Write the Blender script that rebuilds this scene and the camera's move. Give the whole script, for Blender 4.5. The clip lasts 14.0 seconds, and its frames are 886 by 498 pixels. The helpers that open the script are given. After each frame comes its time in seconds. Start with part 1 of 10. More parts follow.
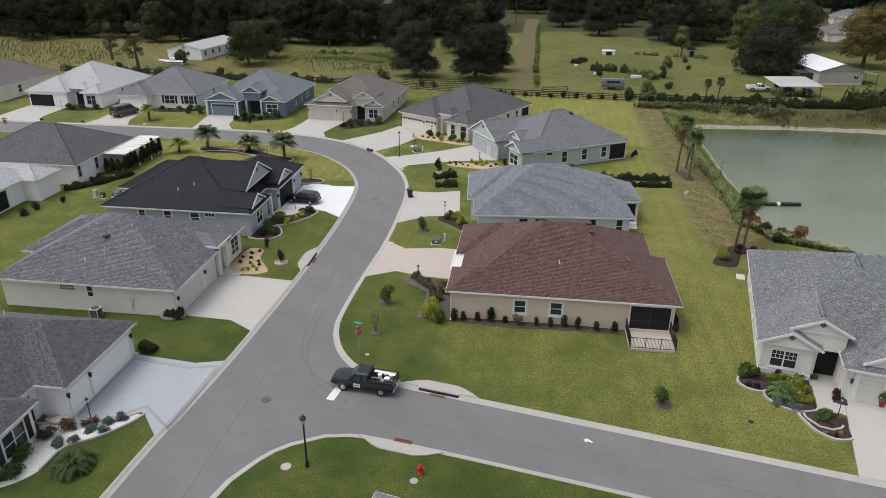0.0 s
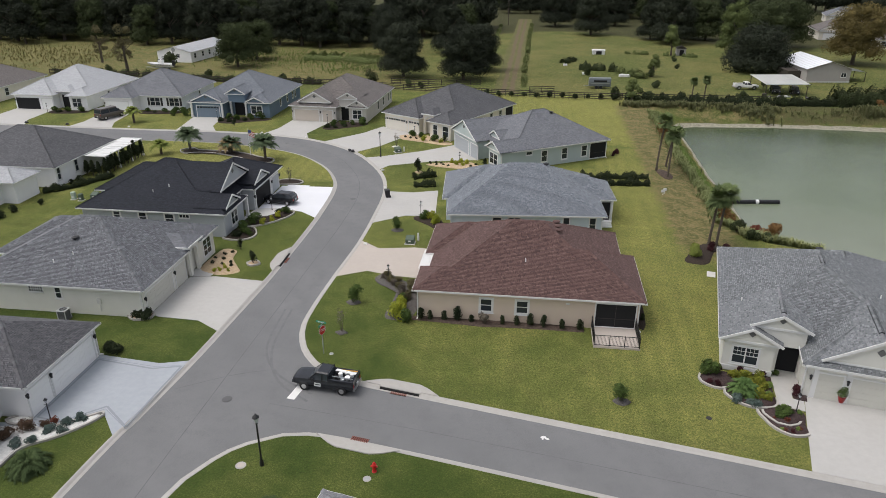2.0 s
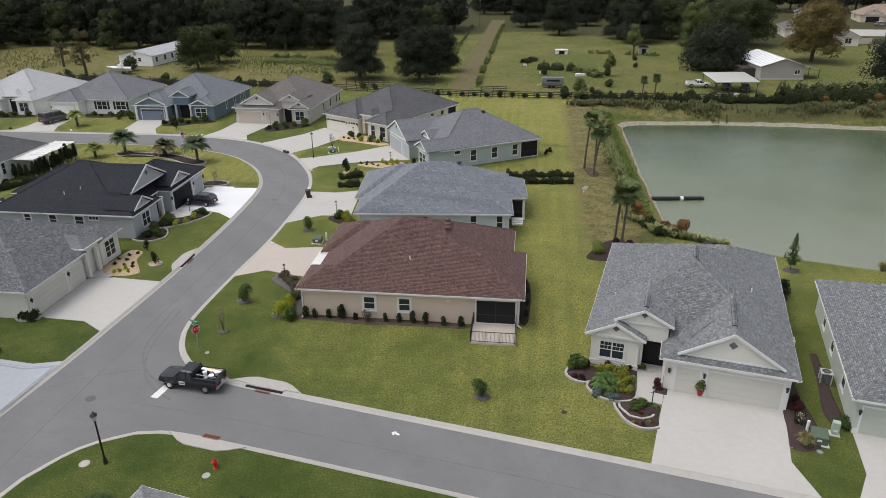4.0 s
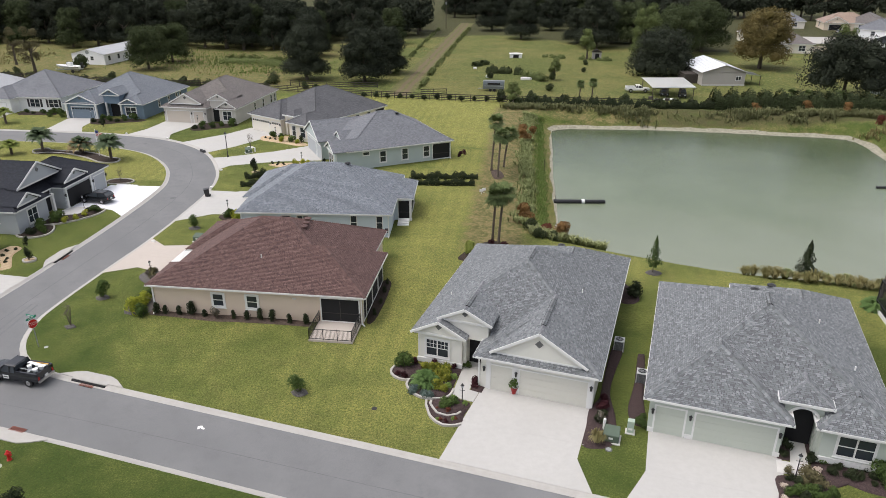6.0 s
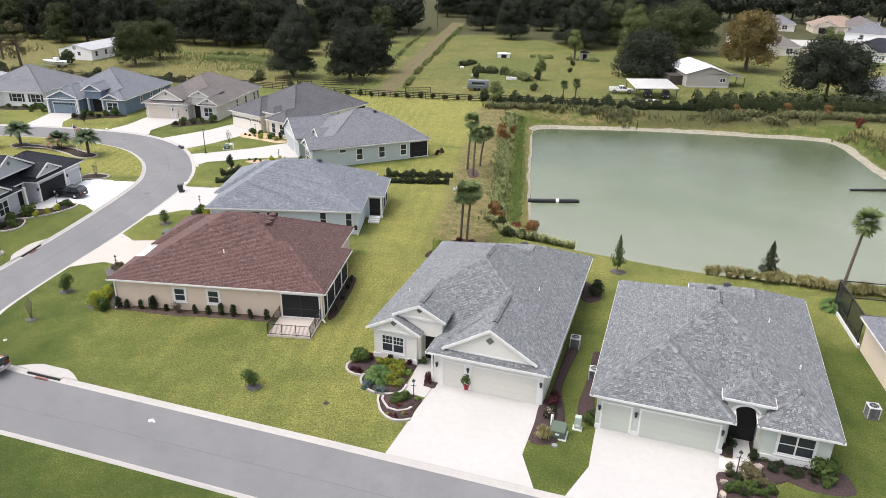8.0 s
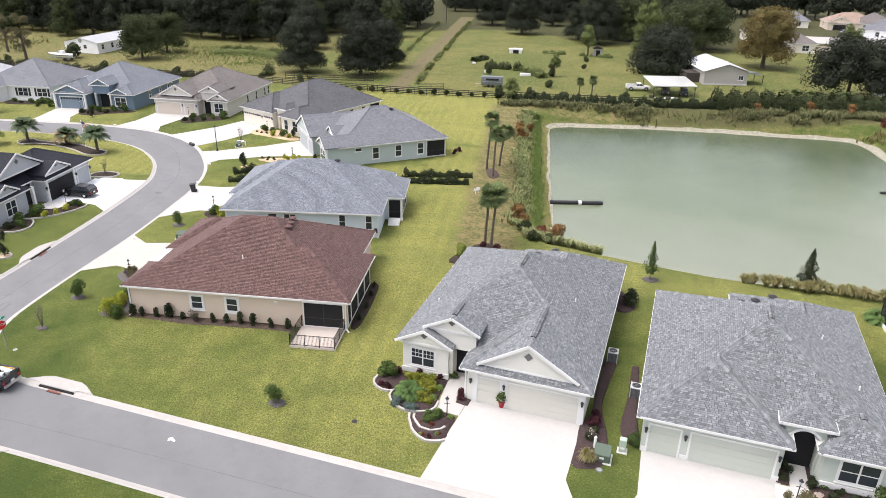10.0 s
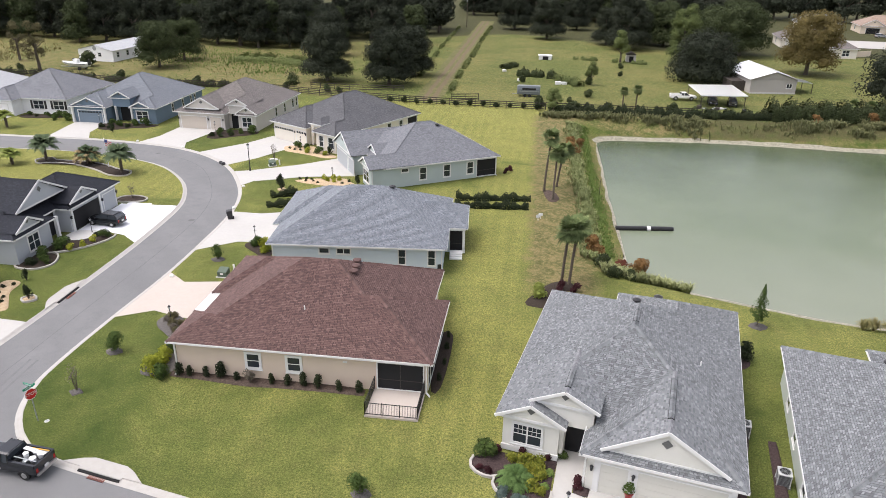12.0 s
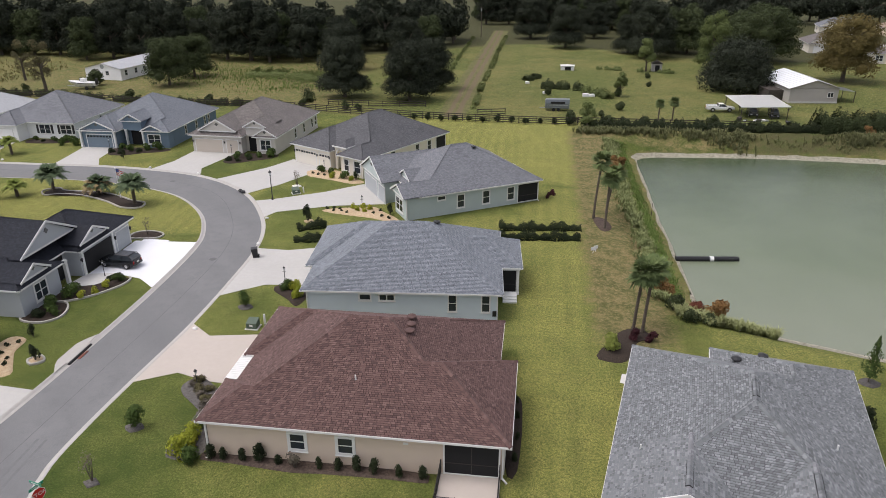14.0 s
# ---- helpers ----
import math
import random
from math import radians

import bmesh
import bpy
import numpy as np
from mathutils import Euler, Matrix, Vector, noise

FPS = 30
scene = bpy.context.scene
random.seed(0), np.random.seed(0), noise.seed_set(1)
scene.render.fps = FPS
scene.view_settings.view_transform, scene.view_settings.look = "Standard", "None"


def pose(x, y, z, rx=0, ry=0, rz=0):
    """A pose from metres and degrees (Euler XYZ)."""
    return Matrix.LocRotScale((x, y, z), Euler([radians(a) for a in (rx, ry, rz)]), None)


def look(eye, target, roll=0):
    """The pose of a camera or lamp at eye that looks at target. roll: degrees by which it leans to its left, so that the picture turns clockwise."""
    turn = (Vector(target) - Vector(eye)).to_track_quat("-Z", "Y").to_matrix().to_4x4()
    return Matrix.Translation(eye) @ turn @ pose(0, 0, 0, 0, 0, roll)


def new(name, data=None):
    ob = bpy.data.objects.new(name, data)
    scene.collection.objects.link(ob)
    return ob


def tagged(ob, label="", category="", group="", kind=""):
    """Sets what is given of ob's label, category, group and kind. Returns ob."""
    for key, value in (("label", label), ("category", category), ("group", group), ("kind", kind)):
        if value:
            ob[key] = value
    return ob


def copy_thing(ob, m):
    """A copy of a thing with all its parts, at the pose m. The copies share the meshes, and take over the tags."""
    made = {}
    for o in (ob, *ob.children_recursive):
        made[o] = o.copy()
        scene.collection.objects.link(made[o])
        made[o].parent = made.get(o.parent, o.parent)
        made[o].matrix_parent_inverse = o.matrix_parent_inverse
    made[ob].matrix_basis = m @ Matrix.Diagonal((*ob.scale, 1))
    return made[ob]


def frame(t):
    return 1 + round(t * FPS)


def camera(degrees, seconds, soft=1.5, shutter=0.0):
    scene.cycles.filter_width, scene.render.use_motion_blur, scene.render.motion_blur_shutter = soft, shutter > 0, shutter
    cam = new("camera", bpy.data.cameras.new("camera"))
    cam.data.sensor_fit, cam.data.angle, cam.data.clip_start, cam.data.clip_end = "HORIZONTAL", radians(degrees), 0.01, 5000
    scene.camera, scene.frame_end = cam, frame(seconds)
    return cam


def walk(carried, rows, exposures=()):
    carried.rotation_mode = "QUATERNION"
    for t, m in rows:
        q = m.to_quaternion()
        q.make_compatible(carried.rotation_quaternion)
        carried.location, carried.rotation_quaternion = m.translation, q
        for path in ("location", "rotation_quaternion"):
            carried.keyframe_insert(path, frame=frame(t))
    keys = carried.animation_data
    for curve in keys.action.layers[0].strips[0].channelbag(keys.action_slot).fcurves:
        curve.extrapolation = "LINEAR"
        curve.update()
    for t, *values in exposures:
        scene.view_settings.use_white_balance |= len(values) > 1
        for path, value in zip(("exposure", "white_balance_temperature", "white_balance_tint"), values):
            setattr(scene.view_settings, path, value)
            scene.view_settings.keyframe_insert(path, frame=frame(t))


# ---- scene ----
cam = camera(65.23, 14.0, soft=0.3)
PATH = [
    (0, (6.449, -52.640, 30.540), (1.818, -16.420, 14.211), 0.40),
    (0.5, (6.936, -52.606, 30.505), (2.321, -16.377, 14.190), 0.52),
    (1, (7.424, -52.616, 30.489), (2.773, -16.388, 14.183), 0.41),
    (1.5, (8.211, -52.540, 30.423), (3.487, -16.311, 14.140), 0.15),
    (2, (9.544, -52.419, 30.453), (4.813, -16.189, 14.173), -0.04),
    (4.5, (23.137, -51.295, 30.163), (18.439, -15.004, 14.012), -0.64),
    (5, (26.817, -51.092, 30.212), (22.174, -14.783, 14.085), -0.53),
    (5.5, (30.152, -50.878, 30.204), (25.596, -14.545, 14.108), -0.18),
    (6, (32.645, -50.727, 30.181), (28.154, -14.361, 14.140), 0.15),
    (6.5, (34.318, -50.615, 30.216), (29.882, -14.247, 14.164), 0.41),
    (7, (35.353, -50.637, 30.221), (30.942, -14.270, 14.158), 0.63),
    (7.5, (35.773, -50.789, 30.183), (31.394, -14.433, 14.088), 0.77),
    (7.7, (35.845, -50.773, 30.170), (31.524, -14.399, 14.100), 0.73),
    (9.8, (33.806, -48.837, 30.000), (29.353, -12.476, 13.935), 1.19),
    (10, (33.164, -48.129, 29.996), (28.770, -11.889, 13.644), 1.09),
    (10.5, (31.549, -46.604, 30.028), (27.110, -10.373, 13.670), 1.13),
    (11, (29.676, -44.819, 30.022), (25.200, -8.582, 13.686), 1.11),
    (11.5, (27.632, -42.806, 29.986), (23.105, -6.554, 13.698), 1.03),
    (12, (25.572, -40.540, 29.990), (20.950, -4.290, 13.724), 0.87),
    (12.5, (23.543, -38.160, 29.959), (18.808, -1.874, 13.807), 0.61),
    (13, (21.785, -35.913, 29.913), (16.924, 0.415, 13.893), 0.23),
    (13.5, (20.678, -34.290, 29.859), (15.759, 2.081, 13.955), -0.08),
    (14, (20.269, -33.128, 29.951), (15.302, 3.248, 14.073), -0.18),
]
EXPOSURES = [(0, -0.08, 6460, 12), (2, -0.07, 6460, 12), (4.5, -0.05, 6460, 12), (5, 0.01, 6460, 12), (6, 0.26, 6460, 13), (7, 0.50, 6460, 13), (7.5, 0.60, 6460, 15), (8.7, 0.79, 6460, 15), (10, 0.84, 6460, 16), (11, 0.76, 6460, 16), (12, 0.62, 6460, 16), (13, 0.42, 6460, 16), (13.5, 0.26, 6460, 16), (14, 0.11, 6460, 16)]
walk(cam, [(t, look(eye, target, roll)) for t, eye, target, roll in PATH], EXPOSURES)

# ---- world and light: thin overcast, soft high sun from the west-south-west ----
SUN_AZ, SUN_EL = 256, 66          # degrees, clockwise from +y; height
sky_world = bpy.data.worlds.new("overcast_sky")
scene.world = sky_world
sky_world.use_nodes = True
wn = sky_world.node_tree
sky = wn.nodes.new("ShaderNodeTexSky")
sky.sky_type, sky.sun_disc = "NISHITA", False
sky.sun_elevation, sky.sun_rotation = radians(SUN_EL), radians(SUN_AZ)
sky.air_density, sky.dust_density, sky.ozone_density = 1.0, 4.0, 1.0
haze = wn.nodes.new("ShaderNodeHueSaturation")
haze.inputs["Saturation"].default_value = 0.35
wn.links.new(sky.outputs[0], haze.inputs["Color"])
wn.links.new(haze.outputs[0], wn.nodes["Background"].inputs[0])
wn.nodes["Background"].inputs[1].default_value = 0.2
sun = new("sun", bpy.data.lights.new("sun", "SUN"))
sun.data.energy, sun.data.angle, sun.data.color = 1.0, radians(40), (1.0, 0.96, 0.9)
az, el = radians(SUN_AZ), radians(SUN_EL)
sun.matrix_world = look((0, 0, 60), Vector((0, 0, 60)) - Vector((math.sin(az) * math.cos(el), math.cos(az) * math.cos(el), math.sin(el))))

# ---- materials ----
def nodes_of(name, rough=0.8, metal=0.0, spec=0.4):
    m = bpy.data.materials.new(name)
    m.use_nodes = True
    t = m.node_tree
    b = t.nodes["Principled BSDF"]
    b.inputs["Roughness"].default_value, b.inputs["Metallic"].default_value = rough, metal
    b.inputs["Specular IOR Level"].default_value = spec
    return m, t, b


def add(t, kind, **kw):
    n = t.nodes.new(kind)
    for k, v in kw.items():
        n.inputs[k.replace("_", " ")].default_value = v
    return n


def noise_at(t, vec, scale, detail=4.0, rough=0.6):
    n = add(t, "ShaderNodeTexNoise", Scale=scale, Detail=detail, Roughness=rough)
    t.links.new(vec, n.inputs["Vector"])
    return n.outputs["Fac"]


def ramp(t, fac, stops):
    r = t.nodes.new("ShaderNodeValToRGB")
    els = r.color_ramp.elements
    while len(els) < len(stops):
        els.new(0.5)
    for e, (p, c) in zip(els, stops):
        e.position, e.color = p, (*c, 1) if len(c) == 3 else c
    t.links.new(fac, r.inputs[0])
    return r.outputs[0]


def mix(t, fac, a, b, blend="MIX"):
    n = t.nodes.new("ShaderNodeMix")
    n.data_type, n.blend_type = "RGBA", blend
    for sock, v in ((n.inputs[0], fac), (n.inputs[6], a), (n.inputs[7], b)):
        if hasattr(v, "is_linked"):
            t.links.new(v, sock)
        else:
            sock.default_value = v if isinstance(v, float) else (*v, 1)
    return n.outputs[2]


def calc(t, op, a, b=0.0, c=None):
    n = t.nodes.new("ShaderNodeMath")
    n.operation = op
    for sock, v in zip(n.inputs, (a, b, c)):
        if v is None:
            continue
        if hasattr(v, "is_linked"):
            t.links.new(v, sock)
        else:
            sock.default_value = v
    return n.outputs[0]


def bump(t, b, height, strength=0.3, dist=0.02):
    n = add(t, "ShaderNodeBump", Strength=strength, Distance=dist)
    t.links.new(height, n.inputs["Height"])
    t.links.new(n.outputs[0], b.inputs["Normal"])


def world_pos(t):
    return t.nodes.new("ShaderNodeNewGeometry").outputs["Position"]


def obj_pos(t):
    return t.nodes.new("ShaderNodeTexCoord").outputs["Object"]


def grey(c, k):
    return tuple(min(1.0, v * k) for v in c)


def plain(name, col, rough=0.7, metal=0.0, spec=0.4, vary=0.12, scale=3.0, fine=40.0, relief=0.15):
    """Paint, plastic, metal: one colour with faint soiling at two scales."""
    m, t, b = nodes_of(name, rough, metal, spec)
    p = obj_pos(t)
    big, small = noise_at(t, p, scale), noise_at(t, p, fine, 2.0)
    c = mix(t, big, grey(col, 1 - vary), grey(col, 1 + vary))
    c = mix(t, calc(t, "MULTIPLY", small, 0.35), c, grey(col, 1 - 1.5 * vary))
    t.links.new(c, b.inputs["Base Color"])
    if relief:
        bump(t, b, small, relief, 0.01)
    return m


def shingle(name, light, mid, dark, course=0.145, tab=0.30):
    """Laminated asphalt shingles: courses along the eaves, tabs of mixed tone."""
    m, t, b = nodes_of(name, 0.85, 0, 0.35)
    b.inputs["Sheen Weight"].default_value, b.inputs["Sheen Roughness"].default_value = 0.4 * mid[1], 0.5
    uv = t.nodes.new("ShaderNodeTexCoord").outputs["UV"]
    bricks = []
    for w, off, sq in ((tab, 0.37, 1.0), (tab * 0.55, 0.61, 0.7)):
        n = t.nodes.new("ShaderNodeTexBrick")
        n.offset, n.squash, n.offset_frequency, n.squash_frequency = off, sq, 2, 3
        for k, v in (("Scale", 1.0), ("Mortar Size", 0.006), ("Mortar Smooth", 0.2), ("Bias", 0.0), ("Brick Width", w), ("Row Height", course)):
            n.inputs[k].default_value = v
        n.inputs["Color1"].default_value, n.inputs["Color2"].default_value = (0, 0, 0, 1), (1, 1, 1, 1)
        n.inputs["Mortar"].default_value = (0.1, 0.1, 0.1, 1)
        t.links.new(uv, n.inputs["Vector"])
        bricks.append(n)
    tone = mix(t, 0.45, bricks[0].outputs["Color"], bricks[1].outputs["Color"])
    c = ramp(t, tone, [(0.0, dark), (0.5, mid), (1.0, light)])
    p = world_pos(t)
    grit = noise_at(t, p, 60.0, 2.0)
    stain = noise_at(t, p, 0.35, 5.0)
    c = mix(t, calc(t, "MULTIPLY", grit, 0.4), c, grey(dark, 0.9))
    c = mix(t, calc(t, "MULTIPLY_ADD", stain, 0.7, -0.2), c, grey(light, 0.92))
    t.links.new(c, b.inputs["Base Color"])
    bump(t, b, calc(t, "ADD", tone, grit), 0.5, 0.012)
    return m


def tab_shingle(name, light, mid, dark):
    """Single shingle tabs: each one its own tone, with mineral grit."""
    m, t, b = nodes_of(name, 0.85, 0, 0.35)
    b.inputs["Sheen Weight"].default_value, b.inputs["Sheen Roughness"].default_value = 0.4 * mid[1], 0.5
    g = t.nodes.new("ShaderNodeNewGeometry")
    p = g.outputs["Position"]
    c = ramp(t, g.outputs["Random Per Island"], [(0.0, dark), (0.38, mid), (0.70, mid), (0.96, light)])
    c = mix(t, calc(t, "MULTIPLY", noise_at(t, p, 70.0, 2.0), 0.3), c, grey(dark, 0.95))
    c = mix(t, calc(t, "MULTIPLY_ADD", noise_at(t, p, 0.25, 5.0), 0.5, -0.17), c, grey(mid, 1.1))
    t.links.new(c, b.inputs["Base Color"])
    bump(t, b, noise_at(t, p, 90.0, 2.0), 0.4, 0.01)
    return m


def stucco(name, col):
    m, t, b = nodes_of(name, 0.9, 0, 0.2)
    p = world_pos(t)
    big, mid, fine = noise_at(t, p, 0.5), noise_at(t, p, 4.0), noise_at(t, p, 70.0, 3.0)
    c = mix(t, big, grey(col, 0.88), grey(col, 1.08))
    c = mix(t, calc(t, "MULTIPLY", mid, 0.25), c, grey(col, 0.8))
    t.links.new(c, b.inputs["Base Color"])
    bump(t, b, fine, 0.35, 0.012)
    return m


def concrete(name, col, stain=(0.45, 0.43, 0.4)):
    m, t, b = nodes_of(name, 0.85, 0, 0.3)
    p = world_pos(t)
    big, mid, fine = noise_at(t, p, 0.25, 5), noise_at(t, p, 2.2, 5), noise_at(t, p, 45, 3)
    c = mix(t, big, grey(col, 0.86), grey(col, 1.06))
    c = mix(t, calc(t, "MULTIPLY_ADD", mid, 1.2, -0.45), c, grey(stain, 1.0))
    c = mix(t, calc(t, "MULTIPLY", fine, 0.25), c, grey(col, 0.75))
    t.links.new(c, b.inputs["Base Color"])
    bump(t, b, fine, 0.25, 0.01)
    return m


def leaf(name, dark, light, tint=None):
    """Leaves: tone changes from clump to clump and from plant to plant."""
    m, t, b = nodes_of(name, 0.8, 0, 0.1)
    g = t.nodes.new("ShaderNodeNewGeometry")
    o = t.nodes.new("ShaderNodeObjectInfo")
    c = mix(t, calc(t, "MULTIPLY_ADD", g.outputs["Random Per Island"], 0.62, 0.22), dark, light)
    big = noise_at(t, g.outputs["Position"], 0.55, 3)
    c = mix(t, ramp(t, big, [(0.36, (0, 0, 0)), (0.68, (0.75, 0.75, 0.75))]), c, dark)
    c = mix(t, calc(t, "MULTIPLY", o.outputs["Random"], 0.32), c, tint or grey(light, 1.15))
    t.links.new(c, b.inputs["Base Color"])
    return m


def ground_material():
    """Mown lawn, dry pasture, bare bank and woodland floor, told apart by the sheet's own zones."""
    m, t, b = nodes_of("grass_ground", 0.95, 0, 0.15)
    p = world_pos(t)
    zone = t.nodes.new("ShaderNodeAttribute")
    zone.attribute_name = "zone"
    sep = t.nodes.new("ShaderNodeSeparateColor")
    t.links.new(zone.outputs["Color"], sep.inputs[0])
    big, mid, small, fine = noise_at(t, p, 0.09, 5), noise_at(t, p, 0.6, 5), noise_at(t, p, 4.5, 4), noise_at(t, p, 26.0, 3)
    turf = calc(t, "ADD", zone.outputs["Alpha"], calc(t, "MULTIPLY_ADD", noise_at(t, p, 0.16, 5, 0.7), 1.5, -0.75))
    lawn = ramp(t, turf, [(0.0, (0.032, 0.064, 0.012)), (0.38, (0.150, 0.178, 0.046)), (0.65, (0.295, 0.300, 0.090)), (1.0, (0.43, 0.41, 0.125))])
    # mower lanes both ways, fading in and out
    for way, amount, tone in (("X", 0.40, (0.112, 0.148, 0.034)),):
        wave = add(t, "ShaderNodeTexWave", Scale=0.19, Distortion=1.6, Detail=3.0)
        wave.inputs["Detail Scale"].default_value = 0.35
        wave.wave_type, wave.bands_direction = "BANDS", way
        t.links.new(p, wave.inputs["Vector"])
        patch = ramp(t, noise_at(t, p, 0.07, 2), [(0.40, (0, 0, 0)), (0.62, (1, 1, 1))])
        lawn = mix(t, calc(t, "MULTIPLY", calc(t, "MULTIPLY", wave.outputs["Fac"], patch), amount), lawn, tone)
    lawn = mix(t, ramp(t, mid, [(0.46, (0, 0, 0)), (0.70, (0.55, 0.55, 0.55))]), lawn, ramp(t, turf, [(0.0, (0.060, 0.088, 0.020)), (0.65, (0.235, 0.200, 0.082))]))
    lawn = mix(t, ramp(t, noise_at(t, p, 1.7, 4, 0.7), [(0.48, (0, 0, 0)), (0.66, (0.35, 0.35, 0.35))]), lawn, (0.075, 0.108, 0.026))
    lawn = mix(t, ramp(t, small, [(0.45, (0, 0, 0)), (0.62, (0.62, 0.62, 0.62))]), lawn, (0.072, 0.098, 0.022))
    lawn = mix(t, ramp(t, noise_at(t, p, 15.0, 2, 0.7), [(0.47, (0, 0, 0)), (0.60, (0.8, 0.8, 0.8))]), lawn, (0.062, 0.084, 0.018))
    lawn = mix(t, ramp(t, noise_at(t, p, 8.0, 3, 0.75), [(0.50, (0, 0, 0)), (0.62, (0.6, 0.6, 0.6))]), lawn, ramp(t, turf, [(0.0, (0.075, 0.122, 0.026)), (0.65, (0.34, 0.33, 0.112))]))
    dry = mix(t, ramp(t, noise_at(t, p, 0.05, 6, 0.7), [(0.42, (0, 0, 0)), (0.58, (1, 1, 1))]), (0.078, 0.106, 0.028), (0.205, 0.178, 0.072))
    dry = mix(t, ramp(t, mid, [(0.45, (0, 0, 0)), (0.7, (0.7, 0.7, 0.7))]), dry, (0.10, 0.115, 0.035))
    dry = mix(t, ramp(t, noise_at(t, p, 1.6, 4), [(0.42, (0, 0, 0)), (0.66, (0.8, 0.8, 0.8))]), dry, (0.24, 0.24, 0.085))
    dry = mix(t, ramp(t, small, [(0.45, (0, 0, 0)), (0.65, (0.7, 0.7, 0.7))]), dry, (0.07, 0.085, 0.028))
    bank = mix(t, ramp(t, mid, [(0.42, (0, 0, 0)), (0.60, (1, 1, 1))]), (0.110, 0.115, 0.040), (0.270, 0.205, 0.105))
    bank = mix(t, ramp(t, noise_at(t, p, 2.4, 4, 0.75), [(0.46, (0, 0, 0)), (0.62, (0.7, 0.7, 0.7))]), bank, (0.34, 0.265, 0.15))
    bank = mix(t, calc(t, "MULTIPLY_ADD", small, 1.1, -0.3), bank, (0.10, 0.105, 0.04))
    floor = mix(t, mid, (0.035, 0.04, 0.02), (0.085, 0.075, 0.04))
    shift = calc(t, "MULTIPLY_ADD", mid, 0.5, -0.25)
    def zone_fac(ch):
        return ramp(t, calc(t, "ADD", sep.outputs[ch], shift), [(0.35, (0, 0, 0)), (0.65, (1, 1, 1))])
    c = mix(t, zone_fac(0), lawn, dry)
    c = mix(t, zone_fac(1), c, bank)
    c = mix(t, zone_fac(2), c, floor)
    c = mix(t, 1.0, c, ramp(t, noise_at(t, p, 7.0, 5, 0.85), [(0.34, (0.62, 0.60, 0.58)), (0.5, (0.99, 0.99, 0.91)), (0.66, (1.45, 1.36, 1.25))]), "MULTIPLY")
    c = mix(t, calc(t, "MULTIPLY_ADD", fine, 1.9, -0.7), c, (0.055, 0.070, 0.020))
    t.links.new(c, b.inputs["Base Color"])
    bump(t, b, calc(t, "ADD", fine, small), 0.9, 0.08)
    return m


def asphalt_material():
    m, t, b = nodes_of("asphalt", 0.9, 0, 0.3)
    p = world_pos(t)
    big, mid, fine = noise_at(t, p, 0.10, 5), noise_at(t, p, 0.8, 6, 0.7), noise_at(t, p, 30, 3)
    c = mix(t, ramp(t, big, [(0.35, (0, 0, 0)), (0.65, (1, 1, 1))]), (0.138, 0.141, 0.142), (0.178, 0.180, 0.180))
    c = mix(t, ramp(t, mid, [(0.42, (0, 0, 0)), (0.66, (0.7, 0.7, 0.7))]), c, (0.122, 0.124, 0.125))
    c = mix(t, ramp(t, fine, [(0.40, (0, 0, 0)), (0.64, (0.6, 0.6, 0.6))]), c, (0.205, 0.205, 0.202))
    # long faint tyre tracks
    wave = add(t, "ShaderNodeTexWave", Scale=0.11, Distortion=5.0, Detail=2.0)
    wave.inputs["Detail Scale"].default_value = 0.12
    wave.wave_type, wave.bands_direction = "BANDS", "DIAGONAL"
    t.links.new(p, wave.inputs["Vector"])
    c = mix(t, calc(t, "MULTIPLY", wave.outputs["Fac"], 0.18), c, (0.115, 0.117, 0.118))
    t.links.new(c, b.inputs["Base Color"])
    bump(t, b, fine, 0.4, 0.008)
    return m


def water_material():
    m, t, b = nodes_of("pond_water", 0.06, 0, 0.5)
    p = world_pos(t)
    # silty pale south; greener and darker northwards, painting in tree reflections, with drifting patches
    axes = t.nodes.new("ShaderNodeSeparateXYZ")
    t.links.new(p, axes.inputs[0])
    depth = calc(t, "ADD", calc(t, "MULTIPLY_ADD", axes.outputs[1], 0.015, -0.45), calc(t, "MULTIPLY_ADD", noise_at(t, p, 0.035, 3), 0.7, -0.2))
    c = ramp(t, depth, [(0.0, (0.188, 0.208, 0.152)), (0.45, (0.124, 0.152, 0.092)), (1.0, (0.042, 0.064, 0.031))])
    t.links.new(c, b.inputs["Base Color"])
    b.inputs["IOR"].default_value = 1.33
    stretch = t.nodes.new("ShaderNodeMapping")
    stretch.inputs["Scale"].default_value = (1.0, 2.6, 1.0)
    t.links.new(p, stretch.inputs["Vector"])
    rip = calc(t, "ADD", noise_at(t, stretch.outputs[0], 4.0, 4, 0.7), calc(t, "MULTIPLY", noise_at(t, stretch.outputs[0], 0.5, 2), 0.4))
    bump(t, b, rip, 0.5, 0.045)
    return m


